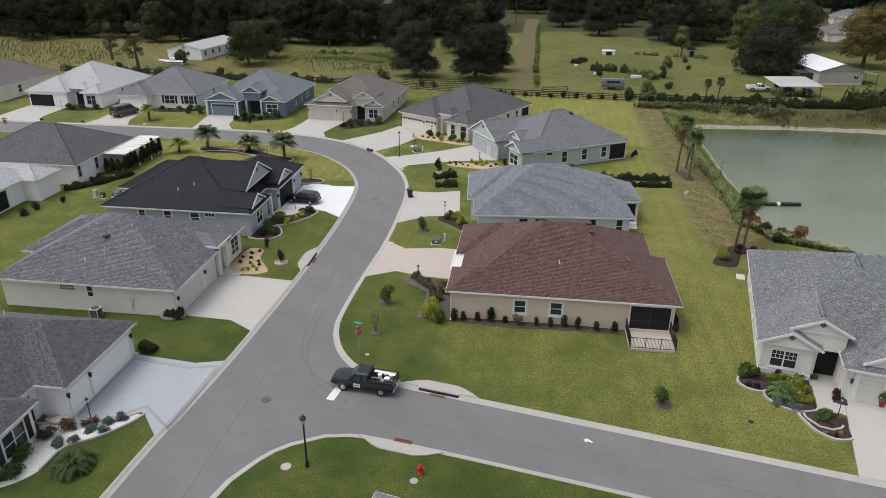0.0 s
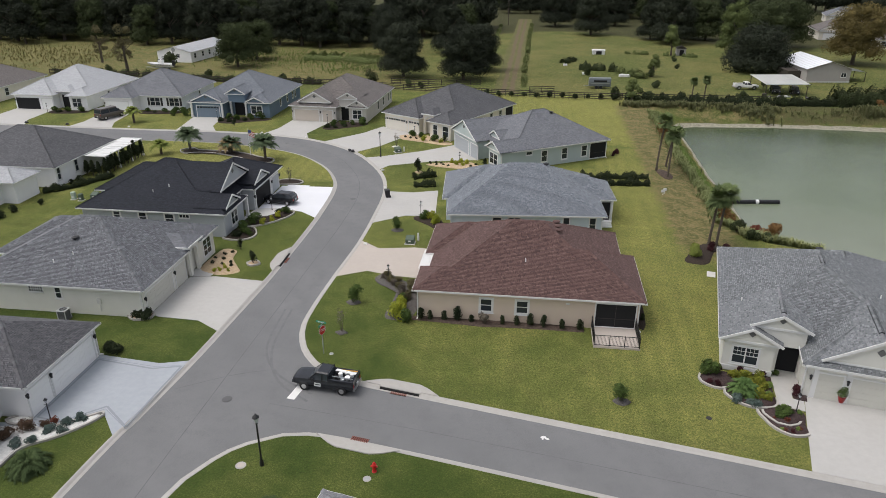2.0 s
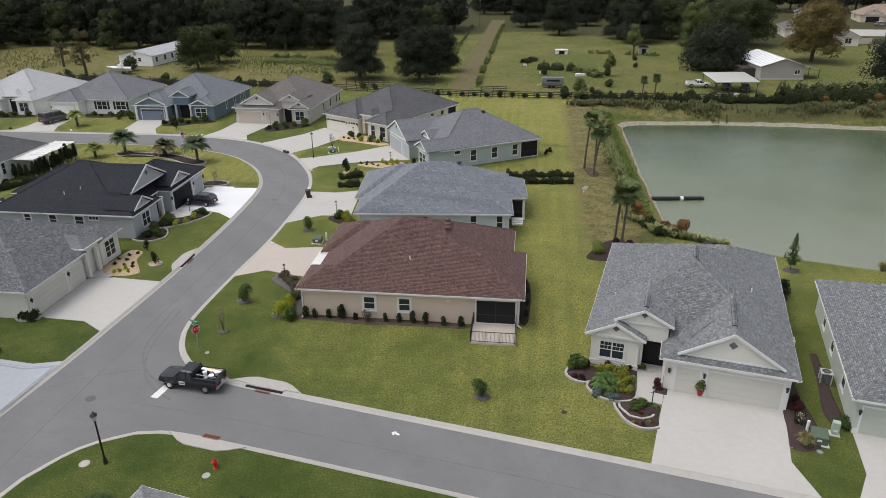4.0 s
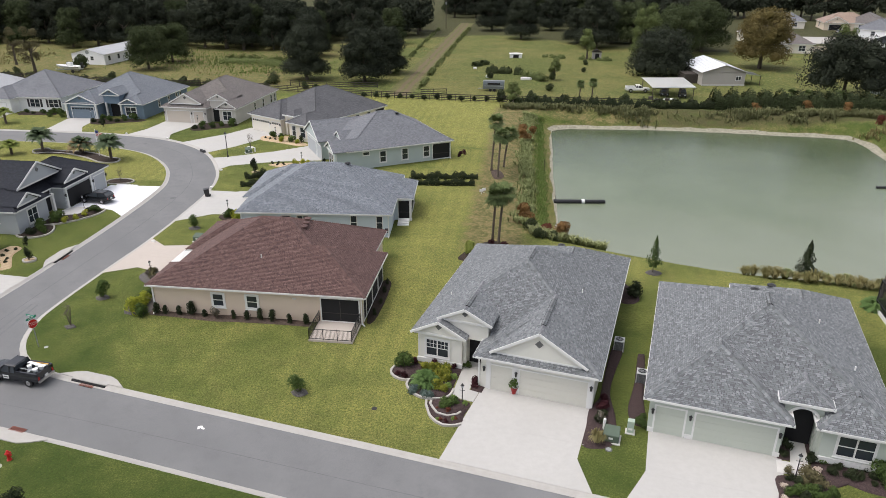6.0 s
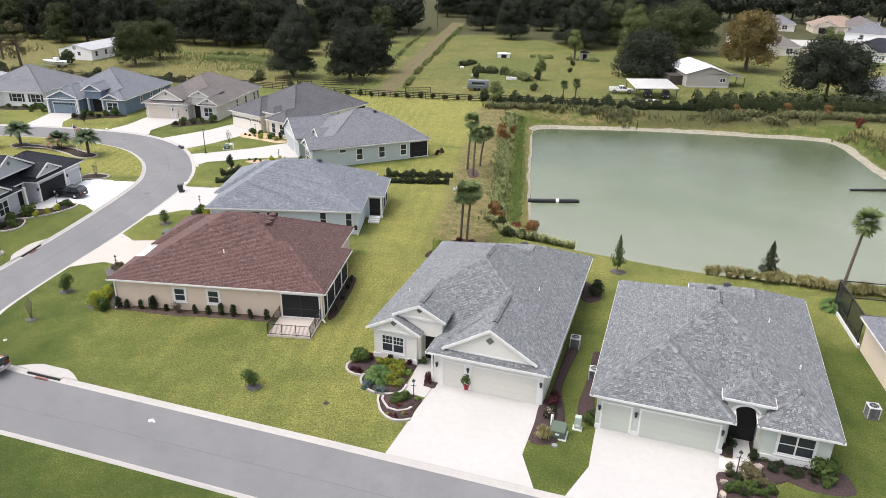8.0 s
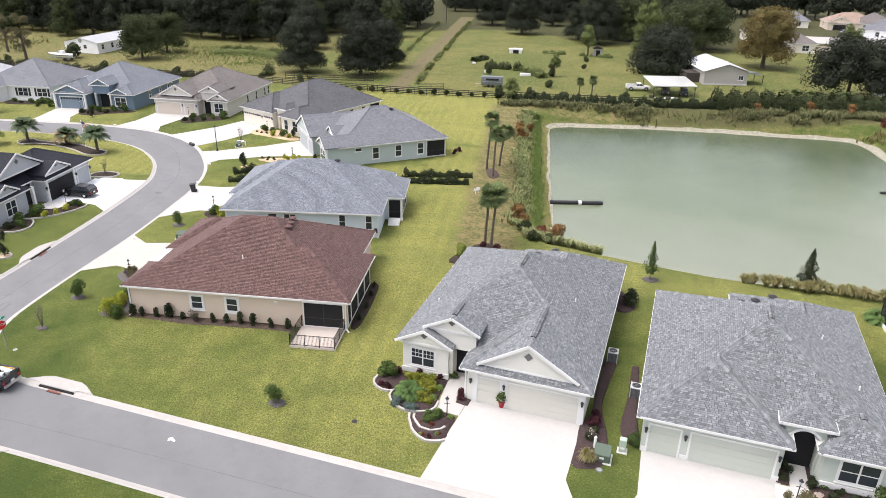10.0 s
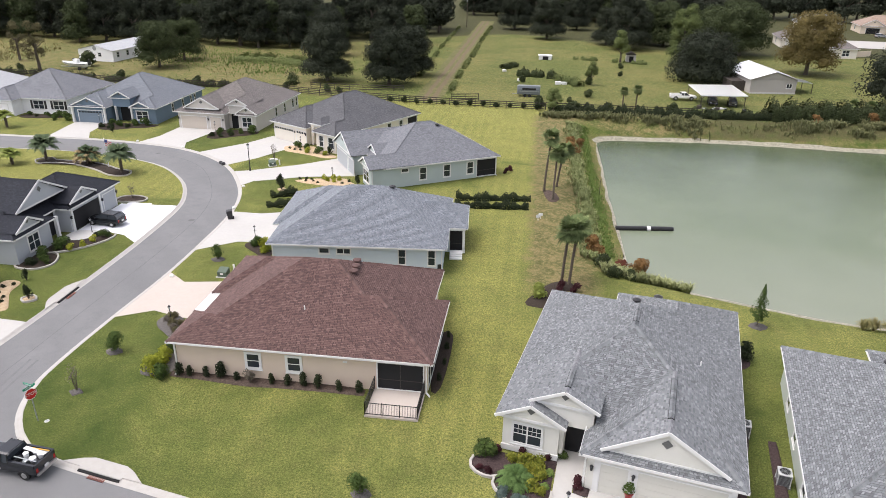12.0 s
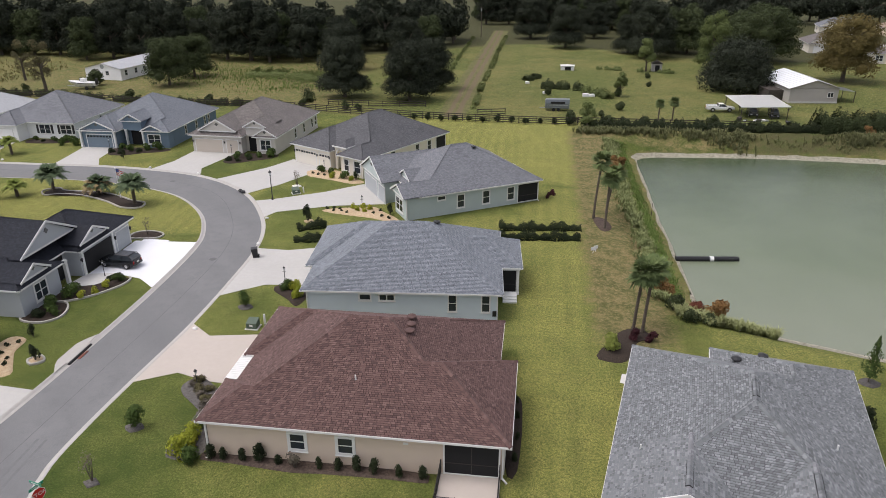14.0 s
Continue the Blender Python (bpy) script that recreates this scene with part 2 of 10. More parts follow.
def track_material():
    """A farm track: bare soil in two ruts, thin dry grass between and beside them."""
    m, t, b = nodes_of("farm_track", 0.95, 0, 0.15)
    p = world_pos(t)
    axes = t.nodes.new("ShaderNodeSeparateXYZ")
    t.links.new(p, axes.inputs[0])
    drift = calc(t, "MULTIPLY_ADD", noise_at(t, p, 0.12, 3), 1.6, -0.8)
    across = calc(t, "ABSOLUTE", calc(t, "ADD", calc(t, "SUBTRACT", axes.outputs[0], 3.7), drift))
    rut = calc(t, "ABSOLUTE", calc(t, "SUBTRACT", across, 0.95))
    mid = noise_at(t, p, 1.1, 5, 0.7)
    grass = mix(t, ramp(t, mid, [(0.4, (0, 0, 0)), (0.65, (1, 1, 1))]), (0.085, 0.105, 0.030), (0.185, 0.170, 0.070))
    soil = mix(t, noise_at(t, p, 3.0, 5, 0.7), (0.105, 0.080, 0.050), (0.205, 0.160, 0.100))
    bare = calc(t, "ADD", rut, calc(t, "MULTIPLY_ADD", mid, 1.2, -0.6))
    c = mix(t, ramp(t, bare, [(0.30, (1, 1, 1)), (0.85, (0.12, 0.12, 0.12))]), grass, soil)
    c = mix(t, calc(t, "MULTIPLY", noise_at(t, p, 12.0, 3), 0.5), c, (0.07, 0.065, 0.03))
    t.links.new(c, b.inputs["Base Color"])
    bump(t, b, mid, 0.6, 0.06)
    return m


def mulch(name, a, b2, scale=9.0):
    m, t, b = nodes_of(name, 0.95, 0, 0.15)
    p = world_pos(t)
    f = noise_at(t, p, scale, 5, 0.75)
    c = mix(t, ramp(t, f, [(0.3, (0, 0, 0)), (0.7, (1, 1, 1))]), a, b2)
    t.links.new(c, b.inputs["Base Color"])
    bump(t, b, f, 0.8, 0.05)
    return m


def glass_dark(name, col=(0.02, 0.024, 0.028), rough=0.06):
    m, t, b = nodes_of(name, rough, 0, 0.5)
    f = noise_at(t, obj_pos(t), 0.8, 2)
    t.links.new(mix(t, f, col, grey(col, 2.2)), b.inputs["Base Color"])
    return m


M = dict(
    ground=ground_material(), asphalt=asphalt_material(), water=water_material(),
    kerb=concrete("kerb_concrete", (0.41, 0.395, 0.365), (0.30, 0.29, 0.26)), drive=concrete("drive_concrete", (0.455, 0.445, 0.42), (0.37, 0.36, 0.335)),
    drive_tan=concrete("drive_tan", (0.47, 0.42, 0.37), (0.41, 0.36, 0.315)), drive_grey=concrete("drive_painted", (0.37, 0.395, 0.42), (0.28, 0.305, 0.33)),
    drive_white=concrete("drive_white", (0.72, 0.73, 0.75), (0.70, 0.71, 0.73)), walk=concrete("walk_concrete", (0.60, 0.59, 0.56)),
    trim=plain("white_trim", (0.66, 0.66, 0.64), 0.5, vary=0.04), black=plain("black_metal", (0.015, 0.015, 0.016), 0.45, 0.0, 0.5),
    glass=glass_dark("window_glass"), screen=plain("black_screen_and_recess", (0.010, 0.010, 0.011), 0.8, vary=0.2, relief=0),
    track=track_material(), sand=mulch("sand_edge", (0.15, 0.14, 0.10), (0.36, 0.34, 0.27), 2.2),
    mulch_dark=mulch("dark_mulch", (0.022, 0.017, 0.014), (0.060, 0.046, 0.036)), mulch_brown=mulch("brown_mulch", (0.040, 0.029, 0.023), (0.125, 0.094, 0.076), 6.0), mulch_red=mulch("red_mulch", (0.026, 0.018, 0.018), (0.090, 0.063, 0.060)),
    mulch_grey=mulch("grey_stone_chips", (0.055, 0.050, 0.046), (0.155, 0.145, 0.135), 7.0), mulch_tan=mulch("tan_stone_chips", (0.34, 0.24, 0.14), (0.55, 0.44, 0.30), 5.0), mulch_white=mulch("white_stone_chips", (0.50, 0.50, 0.47), (0.74, 0.73, 0.70), 6.0),
    seam=mulch("seam_tar", (0.105, 0.106, 0.107), (0.158, 0.159, 0.160), 1.2), worn=mulch("worn_asphalt", (0.132, 0.134, 0.135), (0.168, 0.170, 0.170), 2.5),
    edging=concrete("kerb_edging", (0.44, 0.42, 0.385), (0.30, 0.285, 0.26)),
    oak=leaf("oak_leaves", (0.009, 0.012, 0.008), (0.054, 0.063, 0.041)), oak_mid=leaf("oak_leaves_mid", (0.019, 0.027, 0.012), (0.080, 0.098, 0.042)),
    rust=leaf("rust_leaves", (0.11, 0.060, 0.024), (0.25, 0.145, 0.055)), autumn=leaf("autumn_leaves", (0.058, 0.054, 0.022), (0.170, 0.130, 0.046)), green=leaf("shrub_leaves", (0.030, 0.050, 0.016), (0.095, 0.14, 0.036)),
    croton=leaf("croton_leaves", (0.045, 0.080, 0.014), (0.34, 0.32, 0.045)), lime=leaf("lime_leaves", (0.13, 0.17, 0.02), (0.42, 0.42, 0.05)), darkleaf=leaf("dark_leaves", (0.014, 0.020, 0.011), (0.045, 0.056, 0.026)),
    red=leaf("red_leaves", (0.09, 0.028, 0.02), (0.19, 0.065, 0.04)), burgundy=leaf("burgundy_leaves", (0.020, 0.009, 0.010), (0.070, 0.022, 0.026)),
    lime_soft=leaf("pale_green_leaves", (0.10, 0.14, 0.03), (0.28, 0.31, 0.08)), lime2=leaf("fresh_grass", (0.075, 0.125, 0.03), (0.19, 0.26, 0.07)),
    field_pale=leaf("pale_field_growth", (0.085, 0.110, 0.038), (0.215, 0.245, 0.095)), russet=leaf("russet_leaves", (0.045, 0.034, 0.022), (0.150, 0.092, 0.062)), thin_leaf=leaf("thin_olive_leaves", (0.075, 0.070, 0.036), (0.165, 0.145, 0.075)), field=leaf("field_brush", (0.062, 0.085, 0.030), (0.175, 0.205, 0.075)), reed_dark=leaf("dull_reeds", (0.085, 0.095, 0.042), (0.20, 0.20, 0.095)), reed_green=leaf("green_reeds", (0.14, 0.17, 0.065), (0.32, 0.345, 0.155), (0.34, 0.32, 0.17)),
    reed=leaf("reed_blades", (0.13, 0.125, 0.045), (0.30, 0.265, 0.12), (0.32, 0.26, 0.13)), palm=leaf("palm_fronds", (0.062, 0.090, 0.034), (0.190, 0.235, 0.095)),
    fresh_palm=leaf("fresh_fronds", (0.045, 0.085, 0.025), (0.125, 0.19, 0.06)), palm_dark=leaf("date_palm_fronds", (0.035, 0.055, 0.03), (0.11, 0.145, 0.075)), palm_low=leaf("low_palm_fronds", (0.022, 0.036, 0.014), (0.075, 0.105, 0.040)), palm_dry=leaf("dry_fronds", (0.16, 0.12, 0.06), (0.28, 0.21, 0.11)), twig=leaf("bare_twigs", (0.10, 0.085, 0.07), (0.19, 0.165, 0.13)),
    bluegreen=leaf("blue_green_leaves", (0.05, 0.075, 0.065), (0.13, 0.17, 0.15)), blossom=leaf("blossom", (0.45, 0.36, 0.30), (0.75, 0.68, 0.6)),
    bark=mulch("bark", (0.06, 0.05, 0.04), (0.14, 0.12, 0.095), 12.0), bark_palm=mulch("palm_bark", (0.055, 0.045, 0.036), (0.15, 0.125, 0.10), 14.0),
    wood=mulch("weathered_wood", (0.035, 0.030, 0.026), (0.085, 0.075, 0.065), 8.0),
)

# ---- building helpers ----
from mathutils import geometry


def thing(name, label, category, m=None, group="", kind=""):
    ob = tagged(new(name), label, category, group, kind)
    if m is not None:
        ob.matrix_basis = m
    return ob


def mesh_object(name, bm, material):
    data = bpy.data.meshes.new(name)
    bm.to_mesh(data)
    bm.free()
    data.materials.append(material)
    return new(name, data)


def part(name, bm, material, parent, label=""):
    ob = mesh_object(name, bm, material)
    ob.parent = parent
    return tagged(ob, label)


def piece(name, data, parent, m=None):
    ob = new(name, data)
    ob.parent = parent
    if m is not None:
        ob.matrix_basis = m
    return ob


def raw(name, verts, faces, material, parent=None, uv=None, smooth=False):
    data = bpy.data.meshes.new(name)
    data.from_pydata(verts, [], faces)
    data.materials.append(material)
    if smooth:
        data.shade_smooth()
    ob = new(name, data)
    if parent:
        ob.parent = parent
    return ob


def box(bm, x0, y0, z0, x1, y1, z1):
    v = [bm.verts.new(p) for p in ((x0, y0, z0), (x1, y0, z0), (x1, y1, z0), (x0, y1, z0), (x0, y0, z1), (x1, y0, z1), (x1, y1, z1), (x0, y1, z1))]
    for f in ((0, 3, 2, 1), (4, 5, 6, 7), (0, 1, 5, 4), (1, 2, 6, 5), (2, 3, 7, 6), (3, 0, 4, 7)):
        bm.faces.new([v[i] for i in f])
    return v


def boxes(*rows):
    bm = bmesh.new()
    for r in rows:
        box(bm, *r)
    return bm


def prism(bm, poly, z0, z1):
    lo = [bm.verts.new((x, y, z0)) for x, y in poly]
    hi = [bm.verts.new((x, y, z1)) for x, y in poly]
    n = len(poly)
    area = sum(poly[i][0] * poly[(i + 1) % n][1] - poly[(i + 1) % n][0] * poly[i][1] for i in range(n))
    turn = (lambda f: f) if area > 0 else (lambda f: f[::-1])
    bm.faces.new(turn(hi))
    bm.faces.new(turn(lo[::-1]))
    for i in range(n):
        j = (i + 1) % n
        bm.faces.new(turn([lo[i], lo[j], hi[j], hi[i]]))


def bar(bm, p, q, w, h=None, n=4):
    """A straight bar from p to q, w thick (and h high)."""
    p, q = Vector(p), Vector(q)
    way = (q - p).normalized()
    side = way.cross((0, 0, 1))
    side = side.normalized() if side.length > 1e-4 else Vector((1, 0, 0))
    up = side.cross(way)
    h = w if h is None else h
    ring = [(-w / 2, -h / 2), (w / 2, -h / 2), (w / 2, h / 2), (-w / 2, h / 2)]
    a = [bm.verts.new(p + side * s + up * u) for s, u in ring]
    b = [bm.verts.new(q + side * s + up * u) for s, u in ring]
    bm.faces.new(a[::-1])
    bm.faces.new(b)
    for i in range(4):
        j = (i + 1) % 4
        bm.faces.new((a[i], a[j], b[j], b[i]))


def tube(bm, p, q, r0, r1, n=8, caps=True):
    p, q = Vector(p), Vector(q)
    way = (q - p).normalized()
    side = way.orthogonal().normalized()
    up = way.cross(side)
    rings = []
    for c, r in ((p, r0), (q, r1)):
        rings.append([bm.verts.new(c + (side * math.cos(k * math.tau / n) + up * math.sin(k * math.tau / n)) * r) for k in range(n)])
    for i in range(n):
        j = (i + 1) % n
        bm.faces.new((rings[0][i], rings[0][j], rings[1][j], rings[1][i]))
    if caps:
        bm.faces.new(rings[0][::-1])
        bm.faces.new(rings[1])


def lathe(bm, rows, x=0.0, y=0.0, n=12):
    """A turned shape: rows of radius and height."""
    rings = [[bm.verts.new((x + r * math.cos(k * math.tau / n), y + r * math.sin(k * math.tau / n), z)) for k in range(n)] for r, z in rows]
    for a, b in zip(rings, rings[1:]):
        for i in range(n):
            j = (i + 1) % n
            bm.faces.new((a[i], a[j], b[j], b[i]))
    bm.faces.new(rings[0][::-1])
    bm.faces.new(rings[-1])


def curve_through(points, step=1.0, closed=False):
    """A smooth line through a few points (Catmull-Rom)."""
    pts = [np.array(p, float) for p in points]
    n = len(pts)
    out = []
    for i in range(n if closed else n - 1):
        if closed:
            a, b, c, d = (pts[(i + k) % n] for k in (-1, 0, 1, 2))
        else:
            a, b, c, d = pts[max(i - 1, 0)], pts[i], pts[i + 1], pts[min(i + 2, n - 1)]
        k = max(1, int(np.linalg.norm(c - b) / step))
        for s in np.arange(k) / k:
            out.append(0.5 * (2 * b + (c - a) * s + (2 * a - 5 * b + 4 * c - d) * s**2 + (3 * b - a - 3 * c + d) * s**3))
    if not closed:
        out.append(pts[-1])
    return [tuple(p) for p in out]


def offset_line(line, d):
    """The line moved d metres to its left."""
    p = np.array(line)
    t = np.gradient(p, axis=0)
    t /= np.linalg.norm(t, axis=1)[:, None] + 1e-9
    return [tuple(q) for q in p + d * np.stack([-t[:, 1], t[:, 0]], 1)]


def inside(x, y, poly):
    """Whether points (numpy arrays or numbers) lie inside a closed outline."""
    x, y = np.asarray(x, float), np.asarray(y, float)
    hit = np.zeros(x.shape, bool)
    for (x0, y0), (x1, y1) in zip(poly, poly[1:] + poly[:1]):
        if y0 != y1:
            hit ^= ((y0 > y) != (y1 > y)) & (x < (x1 - x0) * (y - y0) / (y1 - y0) + x0)
    return hit


def dist_to(x, y, poly):
    """Distance from points to a closed outline (numpy arrays)."""
    best = np.full(np.shape(x), 1e9)
    for (x0, y0), (x1, y1) in zip(poly, poly[1:] + poly[:1]):
        dx, dy = x1 - x0, y1 - y0
        s = np.clip(((x - x0) * dx + (y - y0) * dy) / (dx * dx + dy * dy + 1e-12), 0, 1)
        best = np.minimum(best, np.hypot(x - x0 - s * dx, y - y0 - s * dy))
    return best


# ---- ground, roads, pond ----
ROAD_Z, WATER_Z, KERB_W = -0.13, -2.7, 0.5
edge_ne = curve_through([(-150, 60.5), (-90, 60.8), (-60, 60.5), (-46, 60.7), (-37.5, 60.1), (-29.4, 58.5), (-22.8, 55.3), (-17.4, 50.6), (-13.5, 45.0),
                         (-10.6, 39.0), (-9.1, 32.5), (-8.6, 24), (-8.5, 16), (-8.9, 8), (-9.1, 2), (-9.0, -2), (-8.3, -4.6), (-7.2, -6.6), (-5.4, -8.4), (-2.8, -9.6),
                         (6.7, -11.55), (21.4, -14.4), (28.3, -15.75), (60, -22.0), (150, -39.5)])
edge_se = curve_through([(150, -46.0), (60, -28.4), (20.4, -20.8), (2.1, -17.35), (-4.4, -16.45), (-7.0, -17.3), (-8.8, -18.6), (-10.1, -20.7), (-10.9, -23), (-11.8, -31), (-14, -70)])
edge_w = curve_through([(-20, -70), (-17.8, -23.8), (-17.1, -16), (-16.5, -9), (-16.2, -3.5), (-15.8, 5.3), (-15.7, 13), (-15.8, 22.5), (-16.5, 32.5), (-18.0, 37.8), (-21.0, 43),
                        (-26, 48), (-31.5, 50.8), (-38.6, 52.7), (-47, 53.4), (-56, 53.1), (-68, 53.2), (-150, 53)])
road_outline = edge_ne + edge_se + edge_w
pond_outline = curve_through([(37.2, 30), (37.1, 43), (36.9, 55), (37.1, 70), (37.3, 83.5), (40, 85.2), (60, 86.6), (78, 85.4), (90, 84.6), (92.6, 83), (92.8, 72), (92.5, 61), (96, 40),
                              (94, 24), (75, 21.2), (60, 20.8), (52, 22.4), (47.5, 23.9), (42.5, 25.6), (39, 27.2)], 2.0, True)


def ground_height(x, y):
    """Lawn level, the pond's bowl with its banks, the slightly lower fields."""
    x, y = np.asarray(x, float), np.asarray(y, float)
    base = -0.5 * np.clip((y - 88) / 16, 0, 1)
    bank = 7.0 + 0 * x
    d = dist_to(x, y, pond_outline)
    ins = inside(x, y, pond_outline)
    s = np.clip(d / bank, 0, 1)
    out = WATER_Z + (base - WATER_Z) * (s * s * (3 - 2 * s)) ** 0.8
    return np.where(ins, WATER_Z - 0.25 * np.clip(d, 0, 5), out)


def gz(x, y):
    return float(ground_height(np.array([x]), np.array([y]))[0])


def zones(x, y):
    """Dry pasture, bare bank, woodland floor at a place."""
    d = dist_to(x, y, pond_outline)
    dry = np.clip((y - 99) / 4, 0, 1)
    dry = np.maximum(dry, np.clip((y - 60) / 30, 0, 1) * np.clip((x - 94) / 6, 0, 1))
    bank = np.clip(1.3 - np.abs(x - 29.6) / 4.4, 0, 1) * np.clip((y - 12) / 8, 0, 1) * np.clip((96 - y) / 6, 0, 1)
    bank = np.maximum(bank, np.clip(1.1 - d / 5.0, 0, 1) * 0.55)
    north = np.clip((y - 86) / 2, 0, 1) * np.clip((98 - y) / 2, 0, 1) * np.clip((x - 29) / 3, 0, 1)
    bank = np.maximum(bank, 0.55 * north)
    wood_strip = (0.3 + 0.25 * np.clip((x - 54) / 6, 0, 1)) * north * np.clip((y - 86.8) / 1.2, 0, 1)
    bank = np.maximum(bank, 0.5 * np.clip((y - 106) / 4, 0, 1) * np.clip((-18 - x) / 8, 0, 1))
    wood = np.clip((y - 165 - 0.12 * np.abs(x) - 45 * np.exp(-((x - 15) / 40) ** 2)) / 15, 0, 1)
    return dry, bank, np.maximum(wood, wood_strip)


def turf_tone(x, y):
    """How lush (0) or yellowed (1) each lawn is; two low values also hold house shade."""
    t = np.full(x.shape, 0.45)
    # 0.12 by the white house, 0.26 between the pond pair: house shade painted in
    for value, x0, x1, y0, y1 in ((0.5, 12, 21, -16, 0), (0.66, 20, 30, -16, -6), (0.8, 19.5, 29, -6, 58), (1.0, -6, 30, 60, 100), (0.95, -52, -16, 36, 54), (0.8, 12, 27, 34, 46),
                                  (0.12, -40, -16, -12, 0), (0.26, 35, 44, -18, 16), (0.15, 56, 70, -22, 2), (0.55, 56, 70, 2, 16), (0.62, 26, 60, 10, 22), (0.18, -60, -16.5, -40, -14), (0.28, -30, -15, 5, 22), (0.62, -75, -36, 56, 74), (0.3, -36, -10, 56, 74), (0.2, -12, 0, -16, 7), (0.42, 0, 12, -16, 0)):
        t = np.where((x > x0) & (x < x1) & (y > y0) & (y < y1), value, t)
    t = np.where((x > -14) & (y < -16.5 - 0.19 * (x - 2)), 0.12, t)
    t = np.where((x > 31) & (y > 84) | (x > 84) & (y > 18), 0.12, t)
    return t


def build_ground():
    rng = random.Random(3)
    pts = []
    for step, x0, x1, y0, y1 in ((2.0, -110, 110, -45, 130), (6.0, -200, 200, -120, 320)):
        for x in np.arange(x0, x1 + 0.1, step):
            for y in np.arange(y0, y1 + 0.1, step):
                if step > 2 and -110 <= x <= 110 and -45 <= y <= 130:
                    continue
                pts.append((x + rng.uniform(-0.3, 0.3) * step, y + rng.uniform(-0.3, 0.3) * step))
    for r in (420, 800, 1500, 2500):
        pts += [(r * math.cos(a), 80 + r * math.sin(a)) for a in np.arange(24) * math.tau / 24]
    arr = np.array(pts)
    near_edge = np.minimum(dist_to(arr[:, 0], arr[:, 1], road_outline), dist_to(arr[:, 0], arr[:, 1], pond_outline))
    pts = [p for p, d in zip(pts, near_edge) if d > 0.5]
    shore = dist_to(np.array(pts)[:, 0], np.array(pts)[:, 1], pond_outline)
    pts = [p for p, d in zip(pts, shore) if d > 3.0]
    for d in (0.6, 1.3, 2.3):
        pts += offset_line(pond_outline + pond_outline[:1], d)[:-1] + offset_line(pond_outline + pond_outline[:1], -d)[:-1]
    base = len(pts)
    edges = []
    for loop in (road_outline, pond_outline):
        k = len(pts)
        pts += list(loop)
        edges += [(k + i, k + (i + 1) % len(loop)) for i in range(len(loop))]
    verts, _, faces, *_ = geometry.delaunay_2d_cdt([Vector(p) for p in pts], edges, [], 0, 1e-4)
    xy = np.array([(v.x, v.y) for v in verts])
    tri = np.array([f[:3] for f in faces])
    mid = xy[tri].mean(1)
    cut = inside(mid[:, 0], mid[:, 1], road_outline)
    keep = [f for f, c in zip(faces, cut) if not c]
    z = ground_height(xy[:, 0], xy[:, 1])
    ob = raw("ground", [(x, y, h) for (x, y), h in zip(xy, z)], [list(f) for f in keep], M["ground"], smooth=True)
    col = ob.data.color_attributes.new("zone", "FLOAT_COLOR", "POINT")
    dry, bank, wood = zones(xy[:, 0], xy[:, 1])
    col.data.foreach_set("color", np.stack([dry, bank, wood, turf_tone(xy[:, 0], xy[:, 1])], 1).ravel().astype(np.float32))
    return tagged(ob, "mown green lawns running out into dry pasture and woodland floor", "ground", kind="structure")


build_ground()


def flat_sheet(name, loop, z, material, label, category, kind="structure"):
    tri = geometry.tessellate_polygon([[Vector((x, y, 0)) for x, y in loop]])
    faces = []
    for t in tri:
        (ax, ay), (bx, by), (cx, cy) = (loop[i] for i in t)
        up = (bx - ax) * (cy - ay) - (by - ay) * (cx - ax) > 0
        faces.append(t if up else t[::-1])
    return tagged(raw(name, [(x, y, z) for x, y in loop], faces, material), label, category, kind=kind)


flat_sheet("road", road_outline, ROAD_Z, M["asphalt"], "smooth grey asphalt street with faint cracks", "road")
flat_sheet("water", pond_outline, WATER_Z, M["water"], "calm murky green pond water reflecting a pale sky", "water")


def road_line(name, points, w, mat, label, category, lift=0.004):
    """A thin strip that lies on the asphalt."""
    line = curve_through(points, 0.8)
    a, b = offset_line(line, w / 2), offset_line(line, -w / 2)
    n = len(line)
    ob = raw(name, [(x, y, ROAD_Z + lift) for x, y in a + b], [(i, n + i, n + i + 1, i + 1) for i in range(n - 1)], M[mat])
    return tagged(ob, label, category, kind="structure")


road_line("road_seam", [(-13.4, -60), (-13.0, -26), (-12.7, -8), (-12.4, 8), (-12.2, 22), (-12.9, 33), (-15.8, 41.5), (-22.0, 50.4), (-31.0, 55.0), (-45, 57.0), (-90, 57.0)], 0.06, "seam", "fine dark paving seam along the street", "road seam")
road_line("road_seam", [(-8.2, -13.2), (2, -14.6), (20, -17.7), (60, -25.2), (140, -41)], 0.05, "seam", "fine dark paving seam along the cross street", "road seam")
road_line("road_seam", [(-15.9, -12.4), (-12.5, -10.2), (-9.6, -9.0)], 0.05, "seam", "paving seam across the junction", "road seam")
for k in (0.0, 1.5):
    road_line("tyre_track", [(-5.6, -12.6 + k * 0.6), (-8.6 - k * 0.35, -10.4 + k * 0.7), (-10.6 - k * 0.4, -6.2 + k * 0.3), (-11.2 - k * 0.4, 0.5)], 0.2, "worn", "faint dark tyre track curving round the corner", "tyre track", 0.002 + 0.001 * k)


